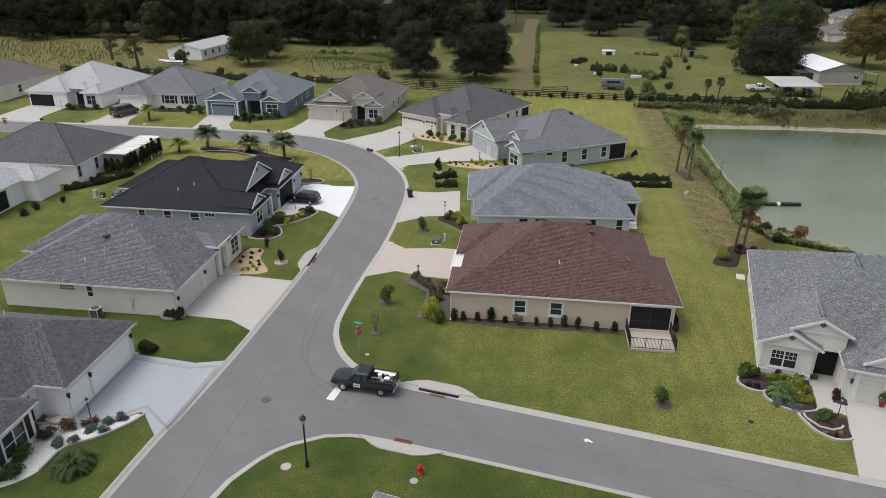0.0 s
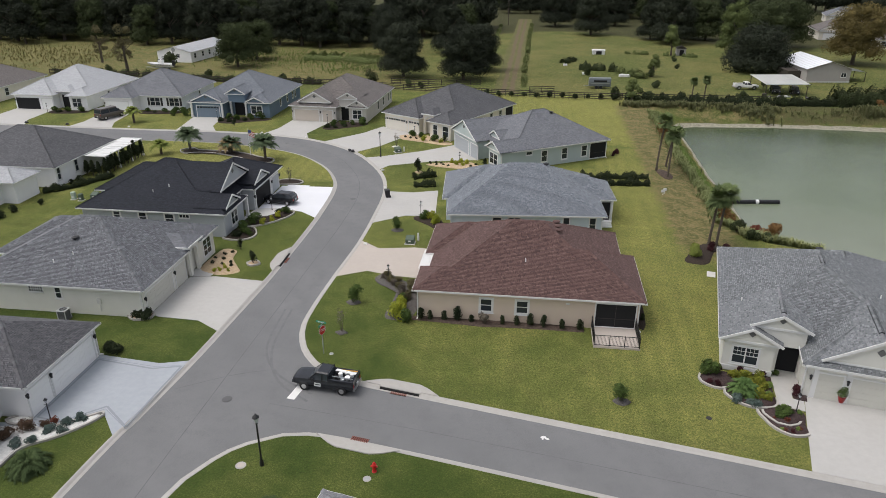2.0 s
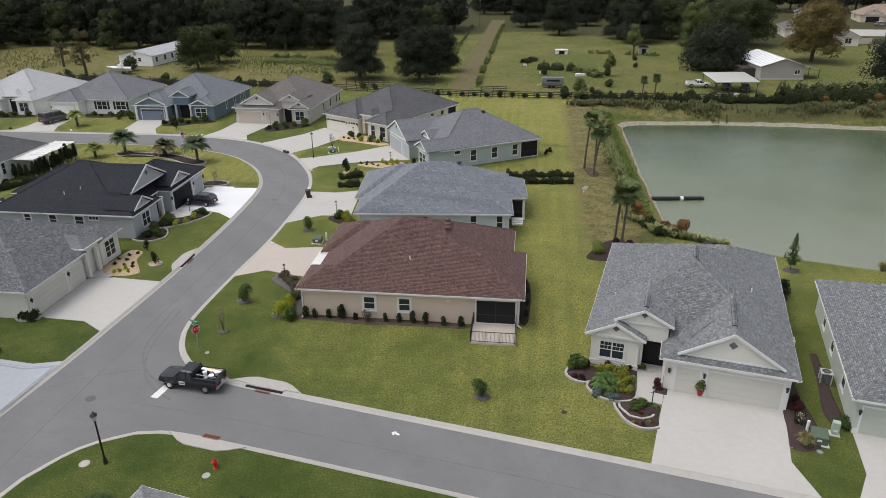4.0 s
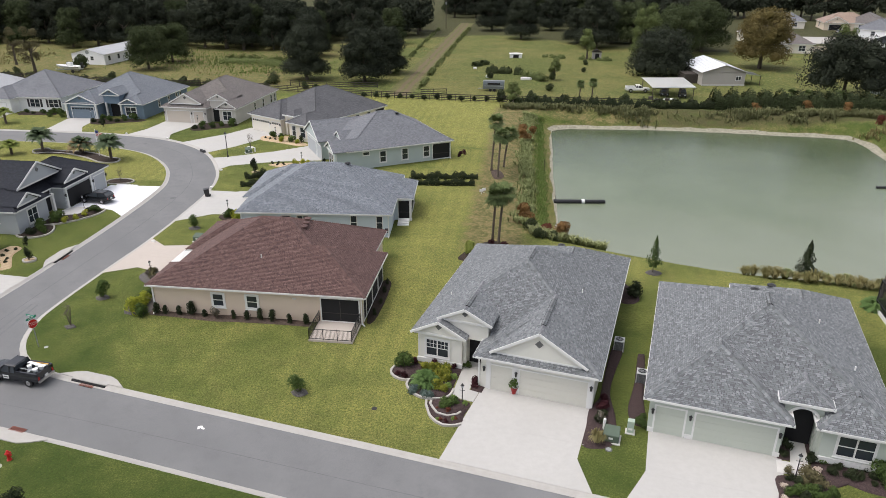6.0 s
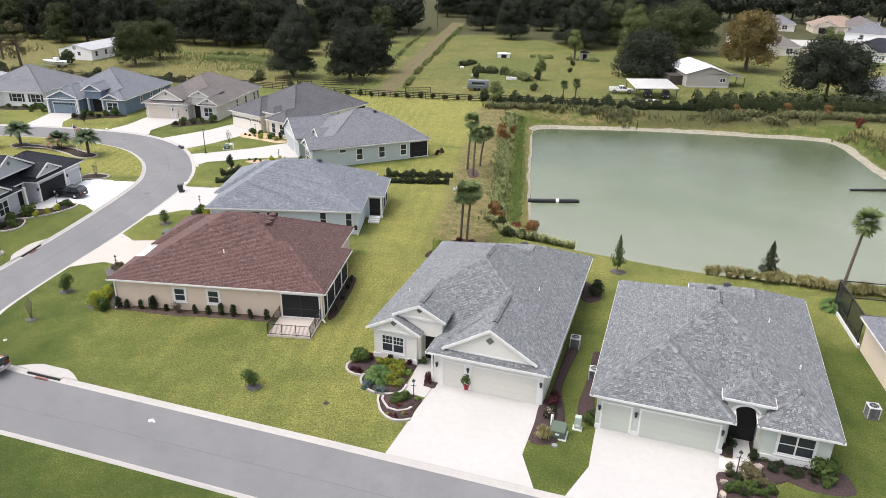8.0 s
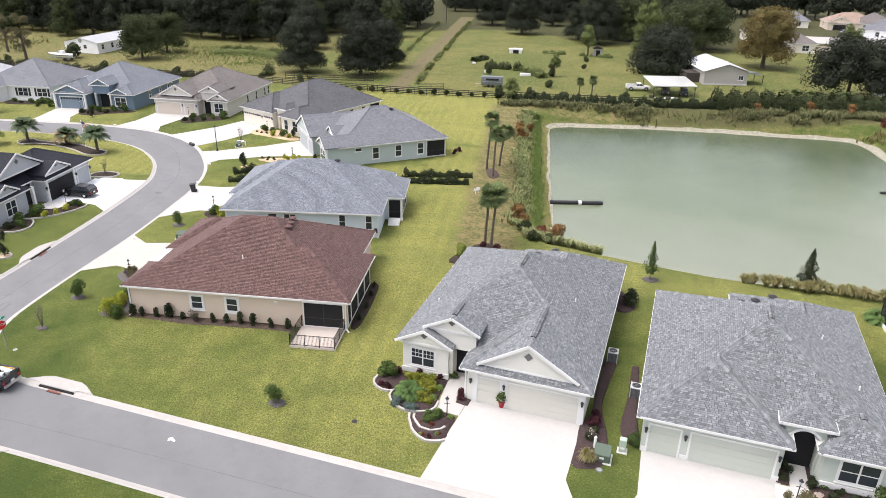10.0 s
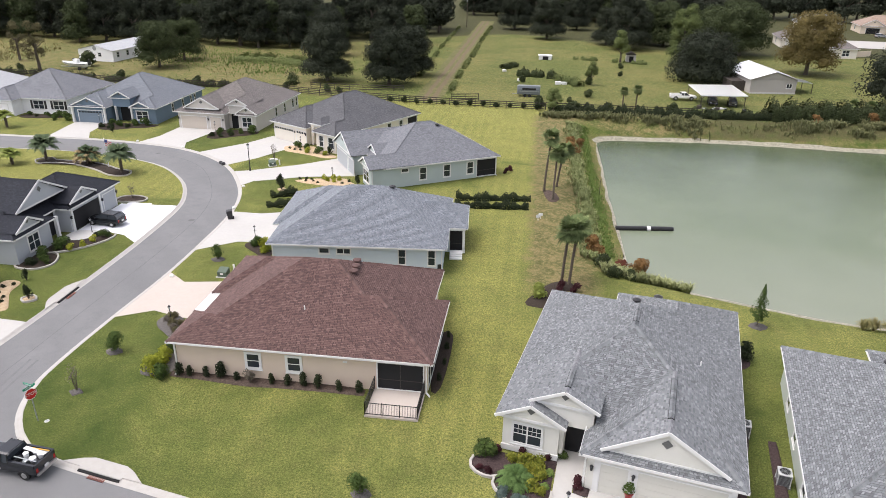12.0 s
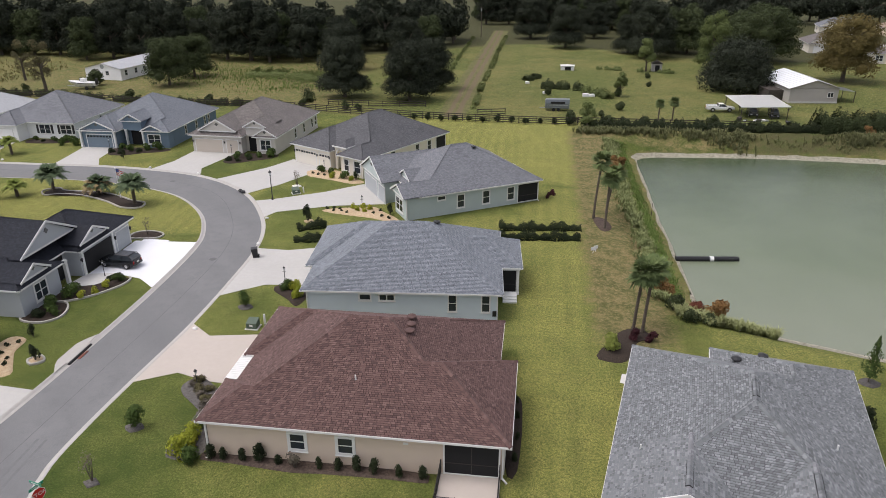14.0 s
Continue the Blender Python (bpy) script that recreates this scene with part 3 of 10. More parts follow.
def kerb_strip(line, side):
    """A rolled concrete kerb along a line: lawn edge, rounded top, gutter."""
    prof = [(0.0, -0.25), (0.0, 0.015), (0.10, 0.020), (0.18, -0.01), (0.30, -0.085), (KERB_W, ROAD_Z + 0.012), (KERB_W, -0.25)]
    rows = [offset_line(line, side * d) for d, _ in prof]
    n = len(line)
    verts = [(x, y, prof[k][1]) for k, row in enumerate(rows) for x, y in row]
    faces = []
    for k in range(len(prof) - 1):
        for i in range(n - 1):
            f = (k * n + i, k * n + i + 1, (k + 1) * n + i + 1, (k + 1) * n + i)
            faces.append(f[::-1] if side > 0 else f)
    ob = raw("kerb", verts, faces, M["kerb"])
    tagged(ob, "pale rolled concrete kerb and gutter along the street", "kerb", kind="structure")
    return ob


kerb_strip(edge_ne, -1)
kerb_strip(edge_se, -1)
kerb_strip(edge_w, -1)


def slab(name, loop, material, label, category, top=0.035, parent=None, kind="structure", cuts=()):
    """A concrete slab with saw-cut joints; cuts are lines ((x0, y0), (x1, y1))."""
    bm = bmesh.new()
    prism(bm, loop, -0.25, top)
    ob = mesh_object(name, bm, material)
    tagged(ob, label, category, kind=kind)
    if cuts:
        jm = bmesh.new()
        for (x0, y0), (x1, y1) in cuts:
            bar(jm, (x0, y0, top + 0.001), (x1, y1, top + 0.001), 0.015, 0.005)
        part("joint", jm, material, ob)
    return ob

# ---- houses ----
ROOFS = dict(
    brown=shingle("brown_shingles", (0.165, 0.105, 0.088), (0.105, 0.060, 0.050), (0.058, 0.034, 0.030)),
    blue=shingle("blue_grey_shingles", (0.190, 0.208, 0.230), (0.135, 0.148, 0.166), (0.085, 0.094, 0.108)),
    grey=shingle("grey_shingles", (0.310, 0.315, 0.325), (0.185, 0.190, 0.200), (0.095, 0.098, 0.106)),
    slate=shingle("slate_shingles", (0.205, 0.213, 0.228), (0.138, 0.144, 0.157), (0.078, 0.082, 0.091)),
    dark=shingle("dark_shingles", (0.130, 0.131, 0.138), (0.078, 0.079, 0.084), (0.042, 0.043, 0.047)),
    black=shingle("black_shingles", (0.022, 0.026, 0.036), (0.012, 0.014, 0.021), (0.006, 0.007, 0.011)),
    taupe=shingle("taupe_shingles", (0.205, 0.185, 0.172), (0.130, 0.116, 0.108), (0.074, 0.066, 0.062)),
    pale=shingle("pale_shingles", (0.46, 0.47, 0.48), (0.36, 0.37, 0.38), (0.26, 0.27, 0.28)),
    tan=shingle("tan_shingles", (0.36, 0.27, 0.21), (0.26, 0.19, 0.145), (0.17, 0.12, 0.09)),
)
WALLS = dict(
    tan=stucco("tan_stucco", (0.627, 0.515, 0.414)), blue=stucco("pale_blue_siding", (0.560, 0.627, 0.672)), sage=stucco("sage_stucco", (0.448, 0.504, 0.493)),
    green=stucco("grey_green_stucco", (0.470, 0.510, 0.454)), stone=stucco("grey_stone_stucco", (0.683, 0.672, 0.610)), cream=stucco("cream_stucco", (0.739, 0.694, 0.605)),
    greige=stucco("greige_stucco", (0.560, 0.532, 0.487)), navy=stucco("slate_blue_siding", (0.151, 0.207, 0.263)), white=stucco("white_stucco", (0.860, 0.860, 0.860)),
    grey=stucco("grey_stucco", (0.426, 0.448, 0.465)), beige=stucco("beige_stucco", (0.627, 0.594, 0.526)), tan2=stucco("sand_stucco", (0.694, 0.594, 0.470)),
)
DOORS = dict(
    sage=plain("sage_door", (0.44, 0.47, 0.41), 0.6, vary=0.03), stone=plain("stone_door", (0.56, 0.55, 0.49), 0.6, vary=0.03), white=plain("white_door", (0.82, 0.82, 0.80), 0.6, vary=0.03),
    tan=plain("tan_door", (0.54, 0.48, 0.41), 0.6, vary=0.03), cream=plain("cream_door", (0.70, 0.66, 0.58), 0.6, vary=0.03), navy=plain("navy_door", (0.165, 0.215, 0.265), 0.6, vary=0.03),
    grey=plain("grey_door", (0.38, 0.40, 0.415), 0.6, vary=0.03),
)
PITCH, EAVE, OVER = 0.52, 2.9, 0.45
TABS = dict(
    brown=tab_shingle("brown_tabs", (0.168, 0.104, 0.090), (0.116, 0.067, 0.059), (0.064, 0.037, 0.033)),
    blue=tab_shingle("blue_grey_tabs", (0.245, 0.266, 0.292), (0.180, 0.198, 0.220), (0.112, 0.125, 0.142)),
    grey=tab_shingle("grey_tabs", (0.254, 0.268, 0.274), (0.164, 0.175, 0.180), (0.092, 0.099, 0.103)),
    slate=tab_shingle("slate_tabs", (0.215, 0.223, 0.236), (0.138, 0.144, 0.154), (0.074, 0.078, 0.086)),
    dark=tab_shingle("dark_tabs", (0.142, 0.142, 0.151), (0.100, 0.100, 0.107), (0.060, 0.060, 0.066)),
)
TAB_OF = {ROOFS[k]: TABS[k] for k in TABS}
# layer below the tabs, coloured dark to paint shadow into the gaps
UNDER = {ROOFS[k]: plain(k + "_under_layer", c, 0.95, 0, 0.2, 0.15) for k, c in dict(brown=(0.050, 0.029, 0.026), blue=(0.080, 0.089, 0.102), grey=(0.088, 0.091, 0.096), slate=(0.068, 0.071, 0.078), dark=(0.038, 0.038, 0.042)).items()}


def shingle_tabs(parent, polys, roof, seed=1, course=0.145, skip=None):
    """Courses of laminated shingles over flat slopes: raised tabs with narrow gaps that show the layer below, darkened
    as gap shadow.
    """
    rng = np.random.default_rng(seed)
    verts = []
    for poly in polys:
        p = np.array(poly, float)
        n = np.cross(p[1] - p[0], p[2] - p[0])
        n /= np.linalg.norm(n)
        if n[2] < 0:
            n = -n
        u = np.cross((0.0, 0.0, 1.0), n)
        u /= np.linalg.norm(u)
        v = np.cross(n, u)
        o = p[0]
        flat = np.stack([(p - o) @ u, (p - o) @ v], 1)
        lo, hi = flat[:, 1].min(), flat[:, 1].max()

        def span(h):
            xs = []
            for (x0, y0), (x1, y1) in zip(flat, np.roll(flat, -1, axis=0)):
                if abs(y1 - y0) > 1e-6 and min(y0, y1) - 1e-6 <= h <= max(y0, y1) + 1e-6:
                    xs.append(x0 + (x1 - x0) * (h - y0) / (y1 - y0))
            return (min(xs), max(xs)) if xs else None
        up = course * max(0.05, v[2])
        first = math.floor((o[2] + lo * v[2] - EAVE) / up + 1e-6)
        for k in range(int((hi - lo) / course) + 2):
            base = (EAVE + (first + k) * up - o[2]) / v[2]
            h0, h1 = max(lo, base), min(hi, base + 0.86 * course)
            if h1 - h0 < 0.02:
                continue
            s0, s1 = span(min(h0 + 0.001, hi)), span(h1 - 0.001)
            if not s0 or not s1 or max(s0[1] - s0[0], s1[1] - s1[0]) < 0.08:
                continue
            w = max(s0[1] - s0[0], s1[1] - s1[0])
            m = int(w / 0.15) + 4
            wide, gap = rng.choice([0.13, 0.17, 0.21, 0.26], m), rng.choice([0.004, 0.02, 0.04], m)
            start = np.cumsum(wide + gap) - wide - gap + rng.uniform(-0.2, 0)
            f, g = np.clip(start / w, 0, 1), np.clip((start + wide) / w, 0, 1)
            keep = g - f > 0.02 / w
            f, g = f[keep, None], g[keep, None]
            left = lambda q, h, lift: o + (q[0] + (q[1] - q[0]) * f) * u + h * v + lift * n
            right = lambda q, h, lift: o + (q[0] + (q[1] - q[0]) * g) * u + h * v + lift * n
            lift = rng.uniform(0.014, 0.024, (len(f), 1))
            verts.append(np.stack([left(s0, h0, lift), right(s0, h0, lift), right(s1, h1, 0.005), left(s1, h1, 0.005), left(s0, h0, 0.0), right(s0, h0, 0.0)], 1))
    q = np.concatenate(verts)
    if skip:
        mid = q.mean(1)
        q = q[~((mid[:, 0] > skip[0]) & (mid[:, 0] < skip[1]) & (mid[:, 1] > skip[2]) & (mid[:, 1] < skip[3]))]
    q = q.reshape(-1, 3)
    k = np.arange(len(q) // 6)[:, None] * 6
    faces = (k + np.array([[0, 1, 2, 3]])).tolist() + (k + np.array([[4, 5, 1, 0]])).tolist()
    ob = raw("shingles", q.tolist(), faces, TAB_OF[roof], parent)
    return tagged(ob, kind="stuff")


def roof_faces(bm, faces, layer):
    """Faces with a map in metres: along the courses and up the slope."""
    for pts in faces:
        f = bm.faces.new([bm.verts.new(p) for p in pts])
        f.normal_update()
        n = f.normal if f.normal.z >= 0 else -f.normal
        u = Vector((0, 0, 1)).cross(n)
        u = u.normalized() if u.length > 1e-5 else Vector((1, 0, 0))
        v = n.cross(u)
        for loop in f.loops:
            loop[layer].uv = (loop.vert.co.dot(u), loop.vert.co.dot(v))


def clipped(poly, g):
    """The part of a convex outline where the linear function g = (a, b, c) is not negative."""
    out = []
    val = [g[0] * x + g[1] * y + g[2] for x, y in poly]
    for k, (p, v) in enumerate(zip(poly, val)):
        q, w = poly[(k + 1) % len(poly)], val[(k + 1) % len(poly)]
        if v >= 0:
            out.append(p)
        if (v > 0 > w) or (v < 0 < w):
            f = v / (v - w)
            out.append((p[0] + (q[0] - p[0]) * f, p[1] + (q[1] - p[1]) * f))
    return out


def area_of(poly):
    return abs(sum(p[0] * q[1] - q[0] * p[1] for p, q in zip(poly, poly[1:] + poly[:1]))) / 2


def without(pieces, sides):
    """Convex outlines less the convex region in which all the sides are positive."""
    out = []
    for rest in pieces:
        for g in sides:
            cut = clipped(rest, tuple(-v for v in g))
            if len(cut) > 2 and area_of(cut) > 1e-3:
                out.append(cut)
            rest = clipped(rest, g)
            if len(rest) < 3 or area_of(rest) < 1e-3:
                break
    return out


def hip_planes(b, ze, pitch):
    x0, y0, x1, y1 = b
    return [(0, pitch, ze - pitch * y0), (-pitch, 0, ze + pitch * x1), (0, -pitch, ze + pitch * y1), (pitch, 0, ze - pitch * x0)]


def hip_outline(b):
    """Plan of a hipped block: its four slopes (front, right, back, left) and its ridges."""
    x0, y0, x1, y1 = b
    w, d = x1 - x0, y1 - y0
    h = min(w, d) / 2
    c = [(x0, y0), (x1, y0), (x1, y1), (x0, y1)]
    if w < d:
        a, e = ((x0 + x1) / 2, y0 + h), ((x0 + x1) / 2, y1 - h)
        return [[c[0], c[1], a], [c[1], c[2], e, a], [c[2], c[3], e], [c[3], c[0], a, e]], [(c[0], a), (c[1], a), (c[2], e), (c[3], e), (a, e)]
    a, e = (x0 + h, (y0 + y1) / 2), (x1 - h, (y0 + y1) / 2)
    return [[c[0], c[1], e, a], [c[1], c[2], e], [c[2], c[3], a, e], [c[3], c[0], a]], [(c[0], a), (c[3], a), (c[1], e), (c[2], e), (a, e)]


def cap_row(bm, layer, p, q, half=0.17):
    """Overlapping cap shingles along a ridge or hip."""
    p, q = Vector(p), Vector(q)
    flat = (q - p).cross((0, 0, 1)).normalized() * half
    k = max(1, round((q - p).length / 0.24))
    for i in range(k):
        s, e = p.lerp(q, i / k), p.lerp(q, min(1, (i + 1.2) / k))
        hi, lo, drop = Vector((0, 0, 0.09)), Vector((0, 0, 0.03)), Vector((0, 0, -0.05))
        v = [bm.verts.new(c) for c in (s + flat + drop, s + hi, s - flat + drop, e + flat + drop, e + lo, e - flat + drop)]
        for f in ((0, 3, 4, 1), (1, 4, 5, 2)):
            face = bm.faces.new([v[j] for j in f])
            for loop in face.loops:
                loop[layer].uv = (loop.vert.co.x + loop.vert.co.z, loop.vert.co.y)


def union_roof(parent, blocks, eaves, ze, roof, pitch=PITCH, fine=False, notch=None):
    """Hipped blocks that run into one another as one roof: slopes cut at the valleys, caps along true ridges, soffit and fascia."""
    planes = [hip_planes(b, ze, pitch) for b in blocks]
    solid, creases = [], []
    for i, b in enumerate(blocks):
        slopes, hips = hip_outline(b)
        for outline, pl in zip(slopes, planes[i]):
            pieces = [outline]
            for j, other in enumerate(planes):
                if j != i:
                    e = 1e-6 if j < i else -1e-6
                    pieces = without(pieces, [tuple(o - p for o, p in zip(g, pl))[:2] + (g[2] - pl[2] + e,) for g in other])
            if notch and i == 0:
                na, nb, nd = notch
                pieces = without(pieces, [(1, 0, -na), (-1, 0, nb), (0, -1, b[1] + nd), (0, 1, 50 - b[1])])
            solid += [[(x, y, pl[0] * x + pl[1] * y + pl[2]) for x, y in c] for c in pieces]
        creases += hips

    def top(x, y):
        return max(ze, max(min(g[0] * x + g[1] * y + g[2] for g in pl) for pl in planes))
    bm = bmesh.new()
    layer = bm.loops.layers.uv.new("UVMap")
    roof_faces(bm, solid, layer)
    bmesh.ops.remove_doubles(bm, verts=bm.verts, dist=0.002)
    soffit = bmesh.new()
    layer = soffit.loops.layers.uv.new("UVMap")
    for i, (x0, y0, x1, y1) in enumerate(eaves):
        z = ze - 0.15 + 0.004 * i
        rim = [(x0, y0, z), (x1, y0, z), (x1, y1, z), (x0, y1, z)]
        if notch and i == 0:
            na, nb, nd = notch
            rim = [rim[0], (na, y0, z), (na, y0 + nd, z), (nb, y0 + nd, z), (nb, y0, z)] + rim[1:]
        roof_faces(soffit, [rim[::-1]], layer)
    ob = part("roof", bm, UNDER[roof] if fine else roof, parent)
    part("soffit", soffit, M["trim"], ob)
    if fine:
        shingle_tabs(ob, solid, roof, int(abs(blocks[0][2] * 7 + blocks[0][3] * 13)) + 1)
    for p, q in creases:
        n = max(1, round(math.hypot(q[0] - p[0], q[1] - p[1]) / 0.2))
        nx, ny = (q[1] - p[1]), -(q[0] - p[0])
        ln = math.hypot(nx, ny)
        if ln < 0.3:
            continue
        nx, ny = nx / ln * 0.12, ny / ln * 0.12
        run = None
        for k in range(n + 1):
            f = (k + 0.5) / n
            x, y = p[0] + (q[0] - p[0]) * f, p[1] + (q[1] - p[1]) * f
            sharp = k < n and top(x + nx, y + ny) + top(x - nx, y - ny) - 2 * top(x, y) < -0.03
            if sharp and run is None:
                run = k / n
            if not sharp and run is not None:
                ends = [(p[0] + (q[0] - p[0]) * g, p[1] + (q[1] - p[1]) * g) for g in (run, k / n)]
                cap = bmesh.new()
                cap_row(cap, cap.loops.layers.uv.new("UVMap"), *[(x, y, top(x, y)) for x, y in ends])
                tagged(part("ridge_cap", cap, TAB_OF[roof] if fine else roof, ob), kind="stuff")
                run = None
    for i, (x0, y0, x1, y1) in enumerate(eaves):
        o, z = 0.035 + 0.004 * i, ze - 0.16 + 0.003 * i
        t = ze - 0.012 - 0.003 * i
        spans = [(x0 - o, notch[0]), (notch[1], x1 + o)] if notch and i == 0 else [(x0 - o, x1 + o)]
        part("fascia", boxes(*[(p, y0 - o, z, q, y0 + 0.03, t) for p, q in spans], (x0 - o, y1 - 0.03, z, x1 + o, y1 + o, t),
                             (x0 - o, y0 + 0.03, z, x0 + 0.03, y1 - 0.03, t), (x1 - 0.03, y0 + 0.03, z, x1 + o, y1 - 0.03, t)), M["trim"], ob)
    return ob


def hip_roof(parent, x0, y0, x1, y1, ze, roof, pitch=PITCH, lift=0.0, fine=False, notch=None):
    """One hipped block: slopes, ridge caps, soffit, white fascia with gutter."""
    ze += lift
    w, d = x1 - x0, y1 - y0
    h = min(w, d) / 2
    top = ze + h * pitch
    if w < d:
        a, b = ((x0 + x1) / 2, y0 + h, top), ((x0 + x1) / 2, y1 - h, top)
    else:
        a, b = (x0 + h, (y0 + y1) / 2, top), (x1 - h, (y0 + y1) / 2, top)
    c = [(x0, y0, ze), (x1, y0, ze), (x1, y1, ze), (x0, y1, ze)]
    if w < d:
        faces = [(c[0], c[1], a), (c[1], c[2], b, a), (c[2], c[3], b), (c[3], c[0], a, b)]
        hips = [(c[0], a), (c[1], a), (c[2], b), (c[3], b), (a, b)]
    else:
        faces = [(c[0], c[1], b, a), (c[1], c[2], b), (c[2], c[3], a, b), (c[3], c[0], a)]
        hips = [(c[0], a), (c[3], a), (c[1], b), (c[2], b), (a, b)]
    bm = bmesh.new()
    layer = bm.loops.layers.uv.new("UVMap")
    rim, skip = list(c), None
    if notch:
        # an open bay in the front eave
        na, nb, nd = notch
        skip = (na, nb, y0 - 0.1, y0 + nd)
        bay = [(na, y0, ze), (na, y0 + nd, ze + nd * pitch), (nb, y0 + nd, ze + nd * pitch), (nb, y0, ze)]
        front = (faces[0][0], *bay, *faces[0][1:])
        rim = [c[0], *bay, c[1], c[2], c[3]]
        roof_faces(bm, [front] + faces[1:], layer)
    else:
        roof_faces(bm, faces, layer)
    roof_faces(bm, [[(x, y, ze - 0.17) for x, y, _ in rim[::-1]]], layer)
    ob = part("roof", bm, UNDER[roof] if fine else roof, parent)
    if fine:
        shingle_tabs(ob, faces, roof, int(abs(x0 * 7 + y1 * 13)) + 1, skip=skip)
    cap = bmesh.new()
    layer = cap.loops.layers.uv.new("UVMap")
    for p, q in hips:
        p, q = Vector(p), Vector(q)
        if (q - p).length > 0.3:
            flat = (q - p).cross((0, 0, 1)).normalized() * 0.13
            up = Vector((0, 0, 0.022))
            down = Vector((0, 0, -0.045))
            k = max(1, int((q - p).length / 0.2))
            for i in range(k):
                s, e = p.lerp(q, i / k), p.lerp(q, min(1, (i + 1.25) / k))
                e = e - Vector((0, 0, 0.012))
                roof_faces(cap, [(s + flat + down, e + flat + down, e + up, s + up), (s + up, e + up, e - flat + down, s - flat + down)], layer)
    tagged(part("ridge_cap", cap, roof, ob), kind="stuff")
    o = 0.035 + 0.2 * lift
    spans = [(x0 - o, notch[0]), (notch[1], x1 + o)] if notch else [(x0 - o, x1 + o)]
    part("fascia", boxes(*[(p, y0 - o, ze - 0.17, q, y0 + 0.03, ze + 0.015) for p, q in spans], (x0 - o, y1 - 0.03, ze - 0.17, x1 + o, y1 + o, ze + 0.015),
                         (x0 - o, y0 + 0.03, ze - 0.17, x0 + 0.03, y1 - 0.03, ze + 0.015), (x1 - 0.03, y0 + 0.03, ze - 0.17, x1 + o, y1 - 0.03, ze + 0.015)), M["trim"], ob)
    return ob


def gable_roof(parent, x0, x1, yf, yb, ze, roof, wall, pitch=PITCH, vent=True, lift=0.0, m=None, fine=False):
    """A front gable facing -y: two slopes running back, a wall triangle, rake boards, a diamond vent. m turns it in the house."""
    ze += lift
    xm, top = (x0 + x1) / 2, ze + (x1 - x0) / 2 * pitch
    bm = bmesh.new()
    layer = bm.loops.layers.uv.new("UVMap")
    roof_faces(bm, [((x0, yf, ze), (xm, yf, top), (xm, yb, top), (x0, yb, ze)), ((xm, yf, top), (x1, yf, ze), (x1, yb, ze), (xm, yb, top))], layer)
    roof_faces(bm, [((x0, yf, ze - 0.1), (x0, yb, ze - 0.1), (xm, yb, top - 0.1), (xm, yf, top - 0.1)), ((xm, yf, top - 0.1), (xm, yb, top - 0.1), (x1, yb, ze - 0.1), (x1, yf, ze - 0.1))], layer)
    ob = part("gable_roof", bm, roof, parent)
    if fine:
        shingle_tabs(ob, [((x0, yb, ze), (x0, yf, ze), (xm, yf, top), (xm, yb, top)), ((x1, yf, ze), (x1, yb, ze), (xm, yb, top), (xm, yf, top))], roof, int(abs(x0 * 7 + x1 * 13)) + 2)
    if m is not None:
        ob.matrix_basis = m
    cap = bmesh.new()
    layer = cap.loops.layers.uv.new("UVMap")
    n = max(1, int((yb - yf) / 0.2))
    for i in range(n):
        a, b = yf + (yb - yf) * i / n, yf + (yb - yf) * min(1, (i + 1.25) / n)
        roof_faces(cap, [((xm - 0.14, a, top - 0.04), (xm, a, top + 0.03), (xm, b, top + 0.018), (xm - 0.14, b, top - 0.052)), ((xm, a, top + 0.03), (xm + 0.14, a, top - 0.04), (xm + 0.14, b, top - 0.052), (xm, b, top + 0.018))], layer)
    tagged(part("ridge_cap", cap, roof, ob), kind="stuff")
    wm = bmesh.new()
    y = yf + 0.22
    tri = [wm.verts.new((x0 + 0.3, y, ze - 0.12)), wm.verts.new((x1 - 0.3, y, ze - 0.12)), wm.verts.new((xm, y, top - 0.14))]
    wm.faces.new(tri)
    ext = bmesh.ops.extrude_face_region(wm, geom=list(wm.faces))
    for v in ext["geom"]:
        if isinstance(v, bmesh.types.BMVert):
            v.co.y += 0.12
    part("gable_wall", wm, wall, ob)
    for sx in (x0, x1):
        rk = bmesh.new()
        bar(rk, (sx, yf - 0.02, ze - 0.06), (xm, yf - 0.02, top - 0.06), 0.06, 0.2)
        part("rake_board", rk, M["trim"], ob)
    sm = boxes((x0 + 0.25, y - 0.05, ze - 0.2, x1 - 0.25, y - 0.003, ze - 0.03))
    part("sill_band", sm, M["trim"], ob)
    if vent:
        vm = bmesh.new()
        zc, r = ze + (top - ze) * 0.55, min(0.3, (top - ze) * 0.22)
        prism(vm, [(0, -r), (r, 0), (0, r), (-r, 0)], 0, 0.05)
        vo = part("vent", vm, M["vent_grey"], ob, "grey diamond louvre")
        vo.matrix_basis = Matrix.Translation((xm, y - 0.01, zc)) @ Matrix.Rotation(radians(90), 4, "X")
    return ob


FACING = dict(f=0, r=90, b=180, l=270)


def on_wall(x, y, facing):
    """The frame of a wall fitting: x to the right as seen from outside, y inwards, z up."""
    return Matrix.Translation((x, y, 0)) @ Matrix.Rotation(radians(FACING[facing]), 4, "Z")


